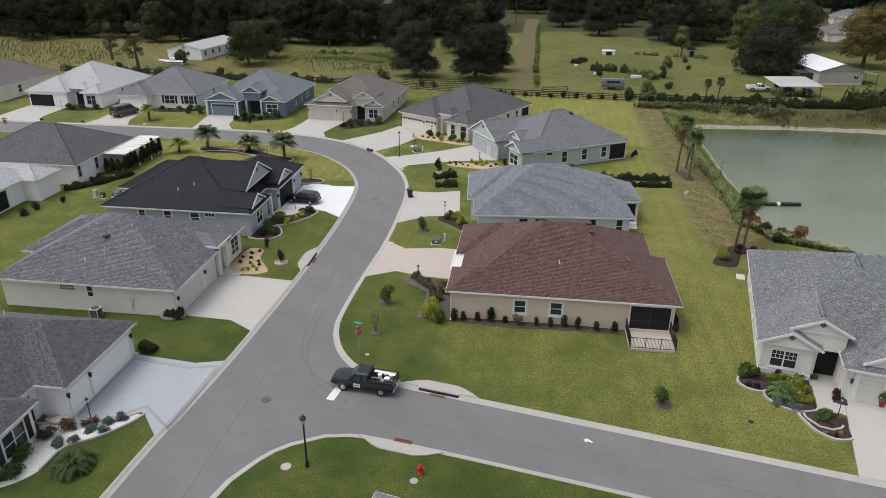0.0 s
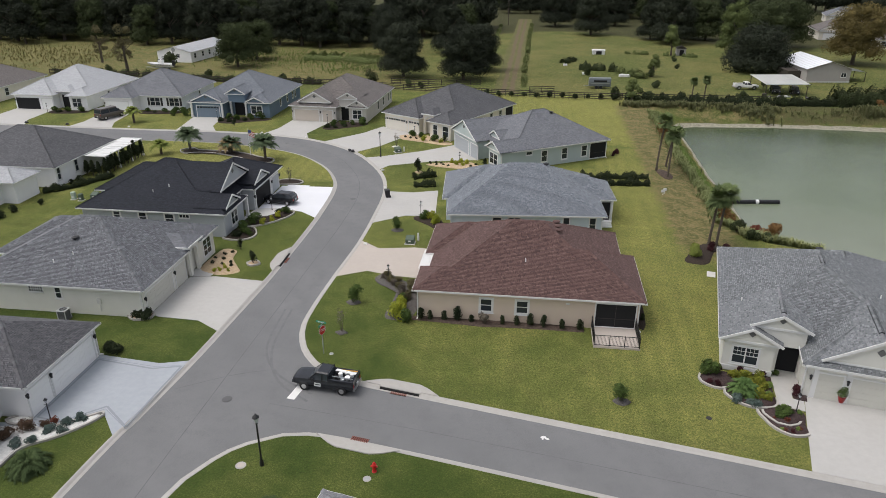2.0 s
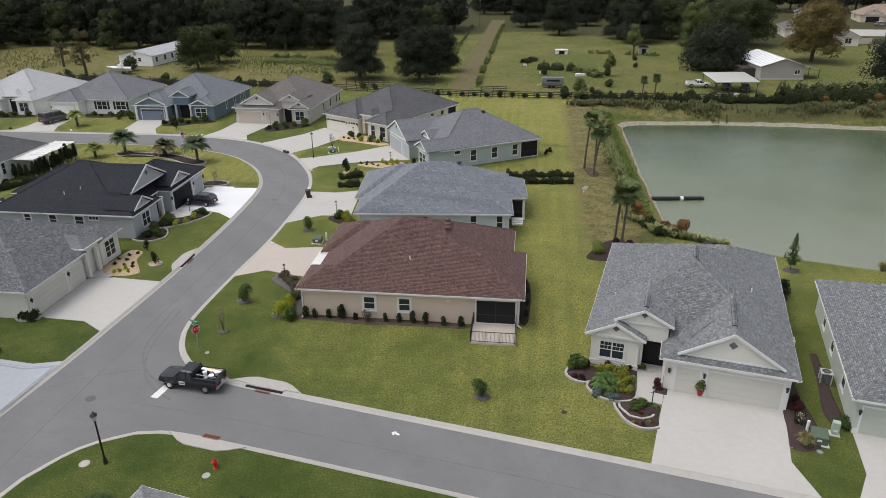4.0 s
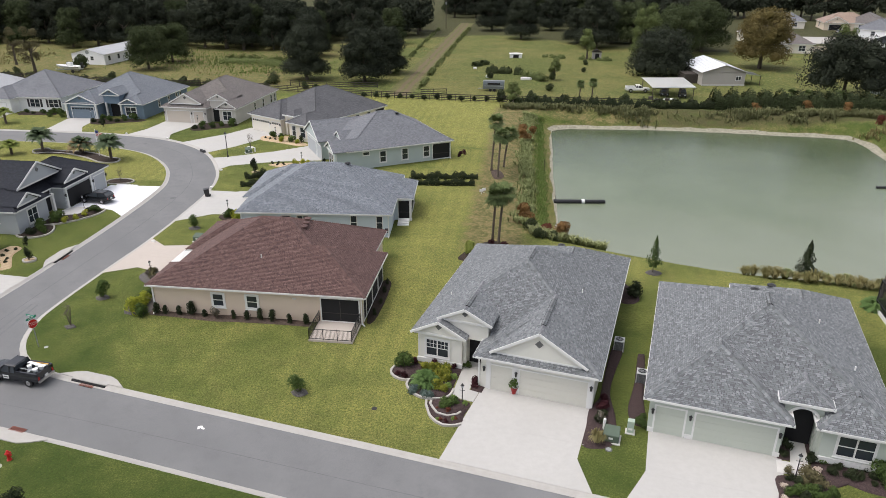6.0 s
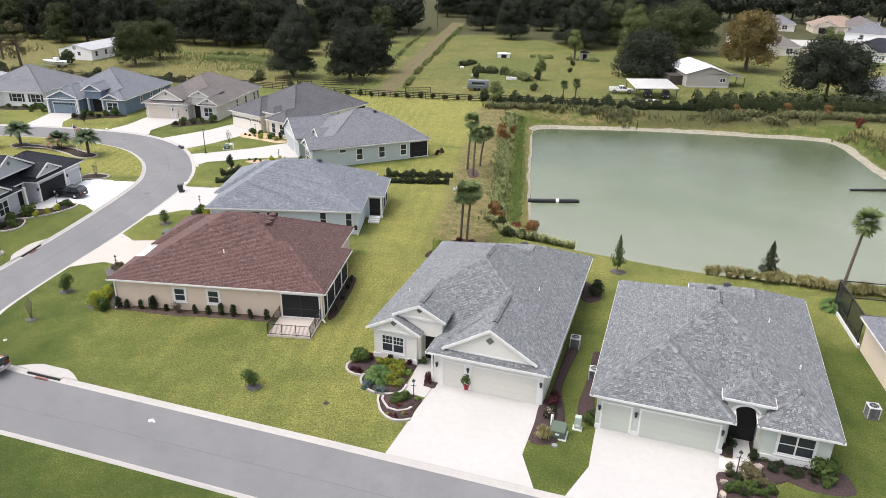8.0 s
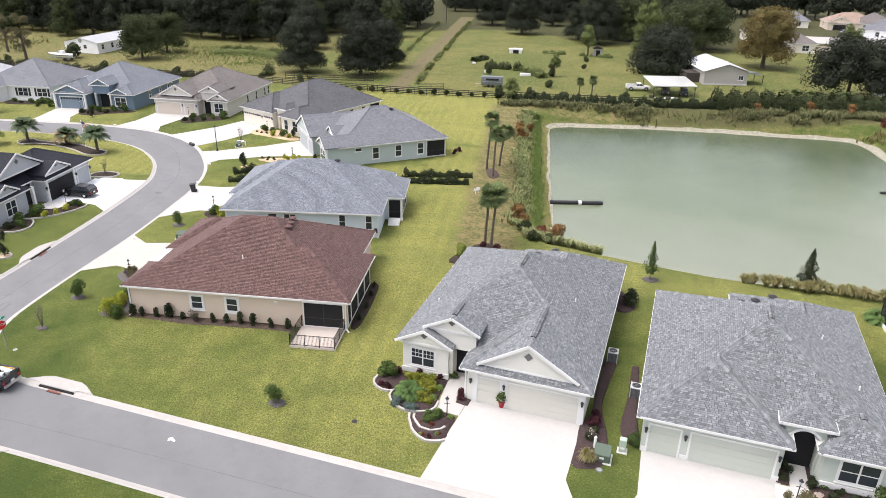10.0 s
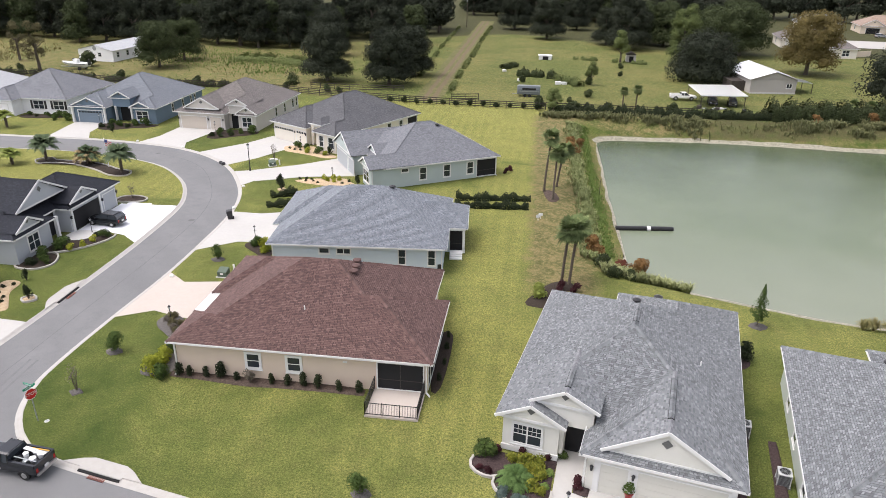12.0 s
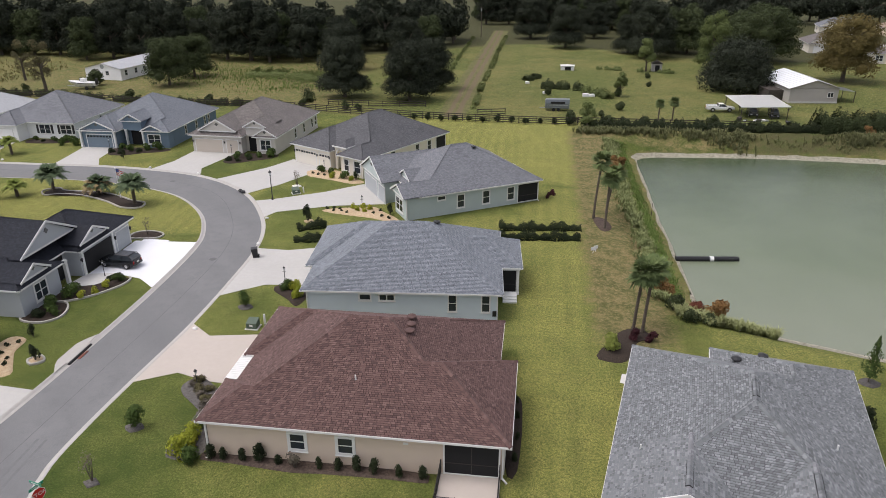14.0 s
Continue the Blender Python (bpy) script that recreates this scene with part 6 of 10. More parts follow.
bed([(-2.6, 0.0), (-1.8, -0.6), (-0.4, -0.4), (0.2, 1.5), (0.2, 5.0), (-2.3, 7.6), (-4.3, 8.9), (-5.2, 7.6), (-4.2, 6.1), (-2.6, 5.5), (-2.4, 2.5)], "mulch_grey", "grey stone and mulch bed at the house corner")
for x, y, r in ((-5.9, 2.3, 0.75), (-5.6, -3.1, 0.6), (17.0, -9.9, 0.7), (-5.2, 19.9, 0.8), (46.0, 14.4, 0.9)):
    bed([(x + r, y), (x, y + r * 0.8), (x - r, y), (x, y - r * 0.8)], "mulch_grey", "small round grey stone ring round a young shrub")
bed([(-1.6, 24.4), (-3.8, 24.7), (-4.0, 23.6), (-2.0, 21.9), (-0.6, 20.6), (-0.2, 23.0)], "mulch_dark", "dark mulch bed at the driveway")
bed([(-3.9, 46.7), (-6.0, 45.7), (-4.6, 44.9), (-2.6, 44.4), (1.2, 43.6), (4.2, 42.4), (4.6, 43.6), (2.0, 46.2), (0.5, 47.6)], "mulch_tan", "stone chip bed with small shrubs")
bed([(-6.9, 41.8), (-6.2, 42.5), (-5.6, 41.8), (-6.2, 41.1)], "mulch_tan", "round stone chip bed round a magnolia")
bed([(-12.8, 54.6), (-12.0, 55.2), (-11.3, 54.5), (-12.0, 54.0)], "mulch_white", "round pale chip bed round a bare sapling")
bed([(-13.0, 61.8), (-12.2, 59.4), (-10.4, 58.6), (-7.6, 57.6), (-4.6, 56.4), (-3.0, 57.4), (-5.8, 59.6), (-8.0, 62.2), (-10.6, 62.6)], "mulch_tan", "stone chip bed with low shrubs")
bed([(-27.2, 69.0), (-27.6, 65.0), (-25.8, 63.8), (-23.0, 65.6), (-20.4, 67.4), (-20.0, 69.6), (-24.0, 69.9)], "mulch_dark", "dark mulch bed before the entry")
bed([(-48.2, 70.4), (-47.8, 66.6), (-45.0, 66.0), (-42.0, 67.8), (-39.2, 69.0), (-39.0, 70.8)], "mulch_dark", "dark mulch bed before the entry")
bed([(-66.0, 73.6), (-65.6, 71.4), (-61.0, 71.6), (-57.8, 72.8), (-58.0, 74.2)], "mulch_dark", "dark mulch bed under the windows")
bed([(-83.6, 72.0), (-83.4, 69.6), (-79.5, 69.6), (-76.4, 70.8), (-76.4, 72.2)], "mulch_dark", "dark mulch bed before the entry")
bed([(-45.6, 48.2), (-44.2, 46.6), (-42.2, 47.2), (-38.5, 46.9), (-34.5, 45.2), (-31.2, 43.3), (-29.0, 43.6), (-29.3, 45.4), (-31.4, 46.0), (-34.4, 47.6), (-38.0, 48.6), (-42.4, 48.6), (-44.2, 49.6)], "mulch_dark", "long palm bed with white edging", (0.0, 1.0))
bed([(-24.2, 15.2), (-22.0, 14.7), (-20.8, 15.9), (-21.2, 17.6), (-22.2, 18.6), (-23.9, 18.0)], "mulch_dark", "dark mulch bed with white edging", (0.0, 0.62))
bed([(-23.8, 18.6), (-21.9, 18.9), (-20.2, 20.4), (-18.9, 22.6), (-18.9, 24.2), (-20.2, 24.4), (-21.6, 22.4), (-23.8, 21.4)], "mulch_dark", "dark mulch bed with white edging", (0.0, 0.5))
bed([(-24.9, 34.0), (-23.4, 33.9), (-21.6, 34.4), (-21.5, 35.6), (-23.2, 36.2), (-24.8, 35.6)], "mulch_dark", "small dark bed with white edging", (0.0, 1.0))
bed([(-23.2, 7.2), (-21.6, 6.2), (-20.2, 6.1), (-18.8, 7.0), (-19.6, 8.4), (-20.8, 10.2), (-21.2, 12.2), (-22.8, 12.4), (-23.2, 10.0)], "mulch_tan", "tan stone chip bed with clipped shrubs")
bed([(-18.9, 9.1), (-18.2, 9.8), (-17.5, 9.1), (-18.2, 8.5)], "mulch_tan", "small stone ring round a clipped shrub", (0, 1))
bed([(-25.2, -2.6), (-24.2, -3.4), (-22.9, -2.9), (-22.9, -2.2), (-24.2, -1.9)], "mulch_tan", "small stone ring at the house corner", (0, 1))
bed([(-26.8, -18.6), (-24.0, -17.9), (-21.6, -17.6), (-19.4, -15.9), (-19.5, -16.9), (-21.0, -18.8), (-22.6, -20.2), (-22.9, -22.6), (-24.4, -24.2), (-26.0, -23.8), (-27.0, -21.0)], "mulch_white", "white stone chip bed with a pale curb", (0.2, 0.62))
bed([(-25.6, -17.6), (-24.6, -16.9), (-23.9, -17.2), (-24.6, -18.0)], "mulch_white", "white stone chips by the entry", (0, 1))
bed([(25.9, 15.6), (26.6, 14.8), (28.3, 15.0), (29.6, 18.2), (31.0, 19.0), (30.2, 20.6), (28.6, 20.2), (27.3, 18.4)], "mulch_dark", "dark mulch bed under the palms")
bed([(41.9, 7.8), (42.7, 7.2), (43.6, 7.7), (43.9, 8.9), (43.2, 11.0), (42.5, 11.6)], "mulch_red", "dark mulch bed round a shrub behind the house")
bed([(28.3, 43.2), (29.2, 43.0), (29.7, 44.4), (29.2, 46.6), (28.2, 47.6), (27.6, 46.6)], "mulch_brown", "dark mulch bed under the palm group")
bed([(64.0, 8.6), (65.9, 8.4), (66.4, 10.4), (65.6, 11.6), (64.2, 10.6)], "mulch_dark", "dark mulch ring round a palm")
bed([(-4.2, -24.6), (-2.6, -23.6), (-0.4, -23.2), (1.6, -23.4), (2.0, -24.6), (-1, -25)], "mulch_dark", "mulch bed with white edging at the roof corner", (0.1, 0.6))

# dirt track, pond rim
def ground_ribbon(name, line, w0, w1, mat, label, category, lift=0.05, kind="structure"):
    line = curve_through(line, 2.0)
    rng = random.Random(5)
    verts, faces = [], []
    l0, l1 = offset_line(line, w0), offset_line(line, w1)
    cols = 4
    for i, (a, b) in enumerate(zip(l0, l1)):
        j0, j1 = rng.uniform(-0.2, 0.2), rng.uniform(-0.2, 0.2)
        for k in range(cols + 1):
            s = k / cols
            x, y = a[0] + (b[0] - a[0]) * s, a[1] + (b[1] - a[1]) * s
            if k in (0, cols):
                x += j0
                y += j1
            verts.append([x, y, 0])
    arr = np.array(verts)
    z = ground_height(arr[:, 0], arr[:, 1]) + lift
    n = len(line)
    for i in range(n - 1):
        for k in range(cols):
            a = i * (cols + 1) + k
            faces.append((a, a + cols + 1, a + cols + 2, a + 1) if w0 > w1 else (a, a + 1, a + cols + 2, a + cols + 1))
    ob = raw(name, [(x, y, h) for (x, y, _), h in zip(verts, z)], [f[::-1] for f in faces] if w0 < w1 else faces, M[mat], smooth=True)
    return tagged(ob, label, category, kind=kind)


ground_ribbon("dirt_track", [(3.2, 102), (3.6, 125), (3.4, 160), (4, 200), (4.4, 262)], 2.9, -2.9, "track", "worn brown farm track with two bare wheel ruts", "track", 0.06)
ground_ribbon("pond_rim", [(37.15, 27), (37.1, 43), (36.9, 55), (37.1, 70), (37.4, 83.2)], 0.32, -0.15, "sand", "pale sandy waterline of the pond", "shore", 0.03)
ground_ribbon("pond_rim", [(37.4, 83.2), (41, 85.3), (60, 86.6), (78, 85.4), (89, 84.6), (92.6, 82), (92.8, 72), (92.5, 61), (95, 47)], 1.3, -0.2, "sand", "broad pale sandy shore of the pond", "shore", 0.035)
ground_ribbon("pond_rim", [(94, 23.6), (75, 21.2), (60, 20.8), (52, 22.4), (47.5, 23.9), (42.5, 25.6), (38.6, 27.4)], 1.5, -0.2, "sand", "pale sandy waterline of the pond", "shore", 0.03)

# ---- plants ----
def leaf_cloud(name, centres, normals, size, material, rng, droop=0.0, more=((), ())):
    """Many small leaf clumps: bent quads at the given places, facing roughly outwards."""
    n = len(centres)
    nrm = normals + rng.normal(0, 0.27, (n, 3))
    nrm /= np.linalg.norm(nrm, axis=1)[:, None] + 1e-9
    ref = rng.normal(0, 1, (n, 3))
    u = np.cross(nrm, ref)
    u /= np.linalg.norm(u, axis=1)[:, None] + 1e-9
    v = np.cross(nrm, u)
    s = size * rng.uniform(0.55, 1.35, n)[:, None]
    k = rng.uniform(0.5, 0.9, n)[:, None]
    bend = nrm * s * 0.22
    verts = np.stack([centres - u * s * 0.5, centres - v * s * k * 0.5 + bend, centres + u * s * 0.5, centres + v * s * k * 0.5 + bend * 0.6], 1).reshape(-1, 3)
    verts[:, 2] -= droop * rng.uniform(0, 1, len(verts))
    data = bpy.data.meshes.new(name)
    faces = np.arange(4 * n).reshape(-1, 4).tolist() + [[4 * n + v for v in f] for f in more[1]]
    data.from_pydata(verts.tolist() + [tuple(v) for v in more[0]], [], faces)
    data.materials.append(material)
    return data


def lobes(rng, n, rx, rz, zc, spread=0.62, r=(0.32, 0.5)):
    """Round lobes that make up an uneven crown."""
    out = []
    for k in range(n):
        a = k * 2.399 + rng.uniform(-0.4, 0.4)
        h = rng.uniform(-0.75, 0.95)
        q = spread * math.sqrt(max(0.05, 1 - h * h * 0.8)) * rng.uniform(0.55, 1.05)
        out.append((rx * q * math.cos(a), rx * q * math.sin(a), zc + rz * h * 0.62, rng.uniform(*r) * rx))
    return out


def crown_points(rng, blobs, count, flat=0.8):
    w = np.array([b[3] ** 2 for b in blobs])
    pick = rng.choice(len(blobs), count, p=w / w.sum())
    d = rng.normal(0, 1, (count, 3))
    d /= np.linalg.norm(d, axis=1)[:, None]
    b = np.array(blobs)[pick]
    r = b[:, 3] * rng.uniform(0.55, 1.08, count) ** 0.7
    d[:, 2] = np.where(d[:, 2] < -0.75, -d[:, 2], d[:, 2])
    return b[:, :3] + d * r[:, None] * np.array([1, 1, flat]), d


def trunk_mesh(h, r, limbs, rng, reach, lean=0.0):
    bm = bmesh.new()
    pts = [Vector((lean * s * s * h + rng.uniform(-0.04, 0.04) * h * s * 0.5, rng.uniform(-0.04, 0.04) * h * s * 0.5, -0.3 + s * h)) for s in (0, 0.3, 0.6, 1.0)]
    rad = [r * 1.25, r, r * 0.8, r * 0.5]
    for a, b, ra, rb in zip(pts, pts[1:], rad, rad[1:]):
        tube(bm, a, b, ra, rb, 8)
    for k in range(limbs):
        a = k * 2.4 + rng.uniform(-0.3, 0.3)
        s = rng.uniform(0.45, 0.95)
        base = pts[0].lerp(pts[-1], s)
        mid = base + Vector((math.cos(a) * reach * 0.45, math.sin(a) * reach * 0.45, reach * 0.35))
        end = mid + Vector((math.cos(a + 0.3) * reach * 0.4, math.sin(a + 0.3) * reach * 0.4, reach * 0.4))
        tube(bm, base, mid, r * 0.45, r * 0.28, 6)
        tube(bm, mid, end, r * 0.28, r * 0.1, 5)
    return bm


def broad_tree(name, label, seed, h, rx, mat, leaves=2600, size=0.5, clear=0.25, n_lobes=16, core=True, lobe_r=(0.32, 0.5), bark="bark", cat="tree", skirt=0):
    """A broad-leaved tree: tapered trunk, limbs, a crown of lobes clad in leaf clumps over a dark inner mass."""
    rng = np.random.default_rng(seed)
    ob = thing(name, label, cat)
    zc, rz = h * (0.5 + clear / 2), h * (1 - clear) / 2
    blobs = lobes(rng, n_lobes, rx, rz * 1.15, zc, r=lobe_r)
    for k in range(skirt):
        a = (k + rng.uniform(-0.3, 0.3)) * math.tau / skirt
        blobs.append((rx * 0.6 * math.cos(a), rx * 0.6 * math.sin(a), zc * rng.uniform(0.34, 0.5) * (1 + 1.2 * max(0.0, clear)), rx * rng.uniform(0.30, 0.38)))
    part("trunk", trunk_mesh(zc, 0.035 * h ** 0.9 * (1 if h > 5 else 0.7), 7, rng, rx * 0.8), M[bark], ob)
    c, d = crown_points(rng, blobs, leaves)
    if core:
        c2 = c[: leaves // 3] * np.array([0.82, 0.82, 1.0]) + np.array([0, 0, 0.0])
        c2[:, 2] = zc + (c2[:, 2] - zc) * 0.82
        c = np.concatenate([c, c2])
        d = np.concatenate([d, d[: leaves // 3]])
    verts, faces = [], []
    if core:
        ball = bmesh.new()
        bmesh.ops.create_icosphere(ball, subdivisions=1, radius=1.0)
        ball.verts.index_update()
        unit, tris = [tuple(v.co) for v in ball.verts], [[v.index for v in f.verts] for f in ball.faces]
        ball.free()
        for bx, by, bz, br in blobs:
            k = len(verts)
            verts += [(bx * 0.9 + x * br * 0.5, by * 0.9 + y * br * 0.5, bz + z * br * 0.42) for x, y, z in unit]
            faces += [[k + v for v in f] for f in tris]
    data = leaf_cloud("crown", c, d, size, M[mat], rng, more=(verts, faces))
    piece("crown", data, ob)
    return ob


def place(ob, rows, seed=0):
    """The first row moves the model itself; the others are copies: x, y, scale."""
    rng = random.Random(seed)
    out = []
    for k, (x, y, s) in enumerate(rows):
        m = Matrix.Translation((x, y, gz(x, y) - 0.05)) @ Matrix.Rotation(rng.uniform(0, math.tau), 4, "Z") @ Matrix.Diagonal((s * rng.uniform(0.92, 1.08), s * rng.uniform(0.92, 1.08), s, 1))
        if k == 0:
            ob.matrix_basis = m
            first = ob
            out.append(ob)
        else:
            c = copy_thing(first, Matrix.Identity(4))
            c.matrix_basis = m
            out.append(c)
    return out


# woods: several oaks, repeated along the far edge
def woods():
    label = "dark live oak at the edge of the woods"
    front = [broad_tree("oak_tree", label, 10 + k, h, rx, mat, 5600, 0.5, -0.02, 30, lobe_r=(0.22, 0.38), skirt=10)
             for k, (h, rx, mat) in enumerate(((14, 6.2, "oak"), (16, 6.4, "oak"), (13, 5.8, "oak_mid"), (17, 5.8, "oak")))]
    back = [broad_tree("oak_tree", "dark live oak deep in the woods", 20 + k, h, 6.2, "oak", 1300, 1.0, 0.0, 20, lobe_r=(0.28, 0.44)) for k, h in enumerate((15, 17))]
    kinds = front + back
    for k in kinds:
        tagged(k, group="trees of the far woods")
    rng = random.Random(8)
    spots = [[] for _ in kinds]
    def edge(x):
        # front line of the woods
        if x < -48:
            return 173 + 6 * math.sin(x * 0.13)
        if x < -8:
            return 196 + 10 * math.sin(x * 0.2)
        if x < 14:
            return 292
        if x < 66:
            return 264 + 8 * math.sin(x * 0.3)
        return 216 + 12 * math.sin(x * 0.17)
    for row in range(5):
        x = -235
        while x < 100:
            y = edge(x) + row * 11 + rng.uniform(-4, 4)
            spots[rng.randrange(4) if row < 2 else 4 + rng.randrange(2)].append((x, y, rng.uniform(0.85, 1.2)))
            x += rng.uniform(6.5, 10.5)
    for row in range(2):
        x = 100
        while x < 260:
            y = 300 + row * 14 + rng.uniform(-5, 5)
            spots[4 + rng.randrange(2)].append((x, y, rng.uniform(0.9, 1.2)))
            x += rng.uniform(8, 12)
    for k, rows in zip(kinds, spots):
        place(k, rows, 4)


woods()

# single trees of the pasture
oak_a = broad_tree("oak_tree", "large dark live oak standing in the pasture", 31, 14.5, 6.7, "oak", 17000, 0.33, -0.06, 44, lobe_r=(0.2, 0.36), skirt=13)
place(oak_a, [(-22.8, 119.5, 1.0), (-7.6, 117.5, 0.98), (28.6, 210, 1.05), (16.5, 236, 1.1), (53.5, 190, 1.25), (-33, 158, 0.95), (-16, 160, 1.05), (-38, 172, 1.0), (84, 196, 1.0), (40, 240, 0.95), (48, 200, 0.9), (-4.5, 131, 0.9)], 2)
oak_b = broad_tree("oak_tree", "spreading green oak near the white farm building", 32, 12.5, 7.2, "oak_mid", 14000, 0.34, 0.10, 38, lobe_r=(0.2, 0.35), skirt=8)
place(oak_b, [(-69.6, 128.8, 0.95), (-69, 141, 0.9), (-46, 182, 1.0), (60, 205, 1.15), (76, 172, 1.25), (86, 184, 1.3)], 3)
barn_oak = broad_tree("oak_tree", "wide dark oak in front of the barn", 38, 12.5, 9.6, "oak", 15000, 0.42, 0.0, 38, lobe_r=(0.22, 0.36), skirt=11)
place(barn_oak, [(66, 138, 1.0)], 12)
autumn_a = broad_tree("maple_tree", "tall tree turning yellow-brown in autumn", 33, 15, 7.2, "autumn", 14000, 0.38, 0.06, 32, lobe_r=(0.24, 0.40), skirt=6)
place(autumn_a, [(95, 153, 1.18)], 5)
yellow_tree = broad_tree("maple_tree", "tall yellow-green tree behind the barn oak", 37, 17, 4.8, "field", 10000, 0.36, 0.05, 30, lobe_r=(0.26, 0.42), skirt=6)
place(yellow_tree, [(64.5, 160, 1.05), (115, 150, 0.8)], 9)
live_oak = broad_tree("oak_tree", "wide live oak hung with grey moss by the pond", 34, 13, 11, "oak", 16000, 0.42, 0.2, 38, lobe_r=(0.2, 0.34), skirt=5)
place(live_oak, [(101.5, 113, 1.0)], 6)
thin = broad_tree("young_tree", "thin half-bare tree beside the pasture", 35, 13.5, 3.4, "thin_leaf", 3000, 0.28, 0.02, 22, False, (0.22, 0.36))
place(thin, [(-95, 118, 1.0), (-110, 131, 0.85)], 7)
shed_tree = broad_tree("young_tree", "pale green tree beside the small shed", 36, 10, 3.6, "field", 2600, 0.4, 0.12, 12, lobe_r=(0.28, 0.45))
place(shed_tree, [(49, 164, 0.95), (38.5, 127, 0.6), (29.4, 92.6, 0.55)], 8)


# ---- palms ----
def fan_head(bm_verts, bm_faces, rng, at, radius, fronds, droop, blades=9):
    """Fan leaves of a cabbage palm: stalk and spread blades."""
    for k in range(fronds):
        a = k * 2.399 + rng.uniform(-0.2, 0.2)
        e = rng.uniform(-0.9, 1.25)
        way = Vector((math.cos(a) * math.cos(e), math.sin(a) * math.cos(e), math.sin(e)))
        hub = at + way * radius * rng.uniform(0.2, 0.6)
        side = way.cross((0, 0, 1))
        side = side.normalized() if side.length > 1e-3 else Vector((1, 0, 0))
        up = side.cross(way)
        for j in range(blades):
            f = (j / (blades - 1) - 0.5) * 2.5
            tip = hub + (way * math.cos(f) + side * math.sin(f)) * radius * rng.uniform(0.42, 0.58) + up * rng.uniform(-0.1, 0.12) * radius
            tip.z -= droop * radius * rng.uniform(0.05, 0.3)
            mid = hub.lerp(tip, 0.55)
            w = (way * -math.sin(f) + side * math.cos(f)) * radius * 0.055
            i = len(bm_verts)
            bm_verts += [tuple(hub), tuple(mid + w), tuple(tip), tuple(mid - w)]
            bm_faces.append((i, i + 1, i + 2, i + 3))


def feather_frond(verts, faces, rng, at, a, e, length, leaflets=18, width=0.5, sag=0.5):
    """An arching feather leaf."""
    out = Vector((math.cos(a), math.sin(a), 0))
    side = Vector((-math.sin(a), math.cos(a), 0))
    def spine(s):
        return at + out * length * s * math.cos(e) * (1 - 0.1 * s) + Vector((0, 0, length * (s * math.sin(e) - sag * s * s)))
    prev = spine(0)
    for j in range(leaflets):
        s = (j + 1) / leaflets
        p = spine(s)
        w = width * length * 0.5 * math.sin(math.pi * min(0.97, 0.15 + s * 0.85)) + 0.02
        for q in (-1, 1):
            tip = p + side * q * w + out * w * 0.5 + Vector((0, 0, -w * 0.35 + rng.uniform(-0.05, 0.05)))
            i = len(verts)
            verts += [tuple(prev), tuple(p + (p - prev) * 0.3), tuple(tip)]
            faces.append((i, i + 1, i + 2))
        prev = p


def mesh_from(name, verts, faces, mat):
    data = bpy.data.meshes.new(name)
    data.from_pydata(verts, [], faces)
    data.materials.append(mat)
    return data


def cabbage_palm(label, seed, h, lean=(0.0, 0.0), radius=1.5, dry=True):
    rng = random.Random(seed)
    ob = thing("palm_tree", label, "palm tree")
    bm = bmesh.new()
    n = 10
    pts = [Vector((lean[0] * (k / n) ** 1.6, lean[1] * (k / n) ** 1.6, -0.3 + (h + 0.3) * k / n)) for k in range(n + 1)]
    for k, (p, q) in enumerate(zip(pts, pts[1:])):
        r = 0.14 - 0.02 * k / n + (0.05 if k == 0 else 0)
        tube(bm, p, q, r + 0.012, r - 0.006, 10)
    part("trunk", bm, M["bark_palm"], ob)
    verts, faces = [], []
    fan_head(verts, faces, rng, pts[-1], radius, 72, 0.8)
    piece("crown", mesh_from("crown", verts, faces, M["palm"]), ob)
    if dry:
        verts, faces = [], []
        for k in range(8):
            a = k * 0.8 + rng.uniform(-0.3, 0.3)
            hub = pts[-1] + Vector((math.cos(a) * 0.35, math.sin(a) * 0.35, -0.35))
            for j in range(6):
                f = (j / 5 - 0.5) * 1.4
                tip = hub + Vector((math.cos(a + f) * 0.35, math.sin(a + f) * 0.35, -0.75 * rng.uniform(0.6, 1.1)))
                i = len(verts)
                w = Vector((-math.sin(a), math.cos(a), 0)) * 0.05
                verts += [tuple(hub), tuple(hub.lerp(tip, 0.6) + w), tuple(tip), tuple(hub.lerp(tip, 0.6) - w)]
                faces.append((i, i + 1, i + 2, i + 3))
        piece("dry_fronds", mesh_from("dry_fronds", verts, faces, M["palm_dry"]), ob)
    return ob


def date_palm(label, seed, h, length=2.6, mat="palm", fronds=56, leaflets=18, sag=0.5):
    rng = random.Random(seed)
    ob = thing("palm_tree", label, "palm tree")
    bm = bmesh.new()
    for k in range(6):
        z0, z1 = h * k / 6 - (0.2 if k == 0 else 0), h * (k + 1) / 6
        tube(bm, (0, 0, z0), (0, 0, z1), 0.24, 0.18 + 0.03 * (k == 5), 10)
    part("trunk", bm, M["bark_palm"], ob)
    verts, faces = [], []
    for k in range(fronds):
        feather_frond(verts, faces, rng, Vector((0, 0, h)), k * 2.399, rng.uniform(0.05, 1.25), length * rng.uniform(0.85, 1.1), leaflets, 0.5 * 18 / leaflets, sag)
    piece("crown", mesh_from("crown", verts, faces, M[mat]), ob)
    return ob


def put(ob, x, y, turn=0.0, s=1.0, dz=-0.02):
    ob.matrix_basis = Matrix.Translation((x, y, gz(x, y) + dz)) @ Matrix.Rotation(radians(turn), 4, "Z") @ Matrix.Diagonal((s, s, s, 1))
    return ob


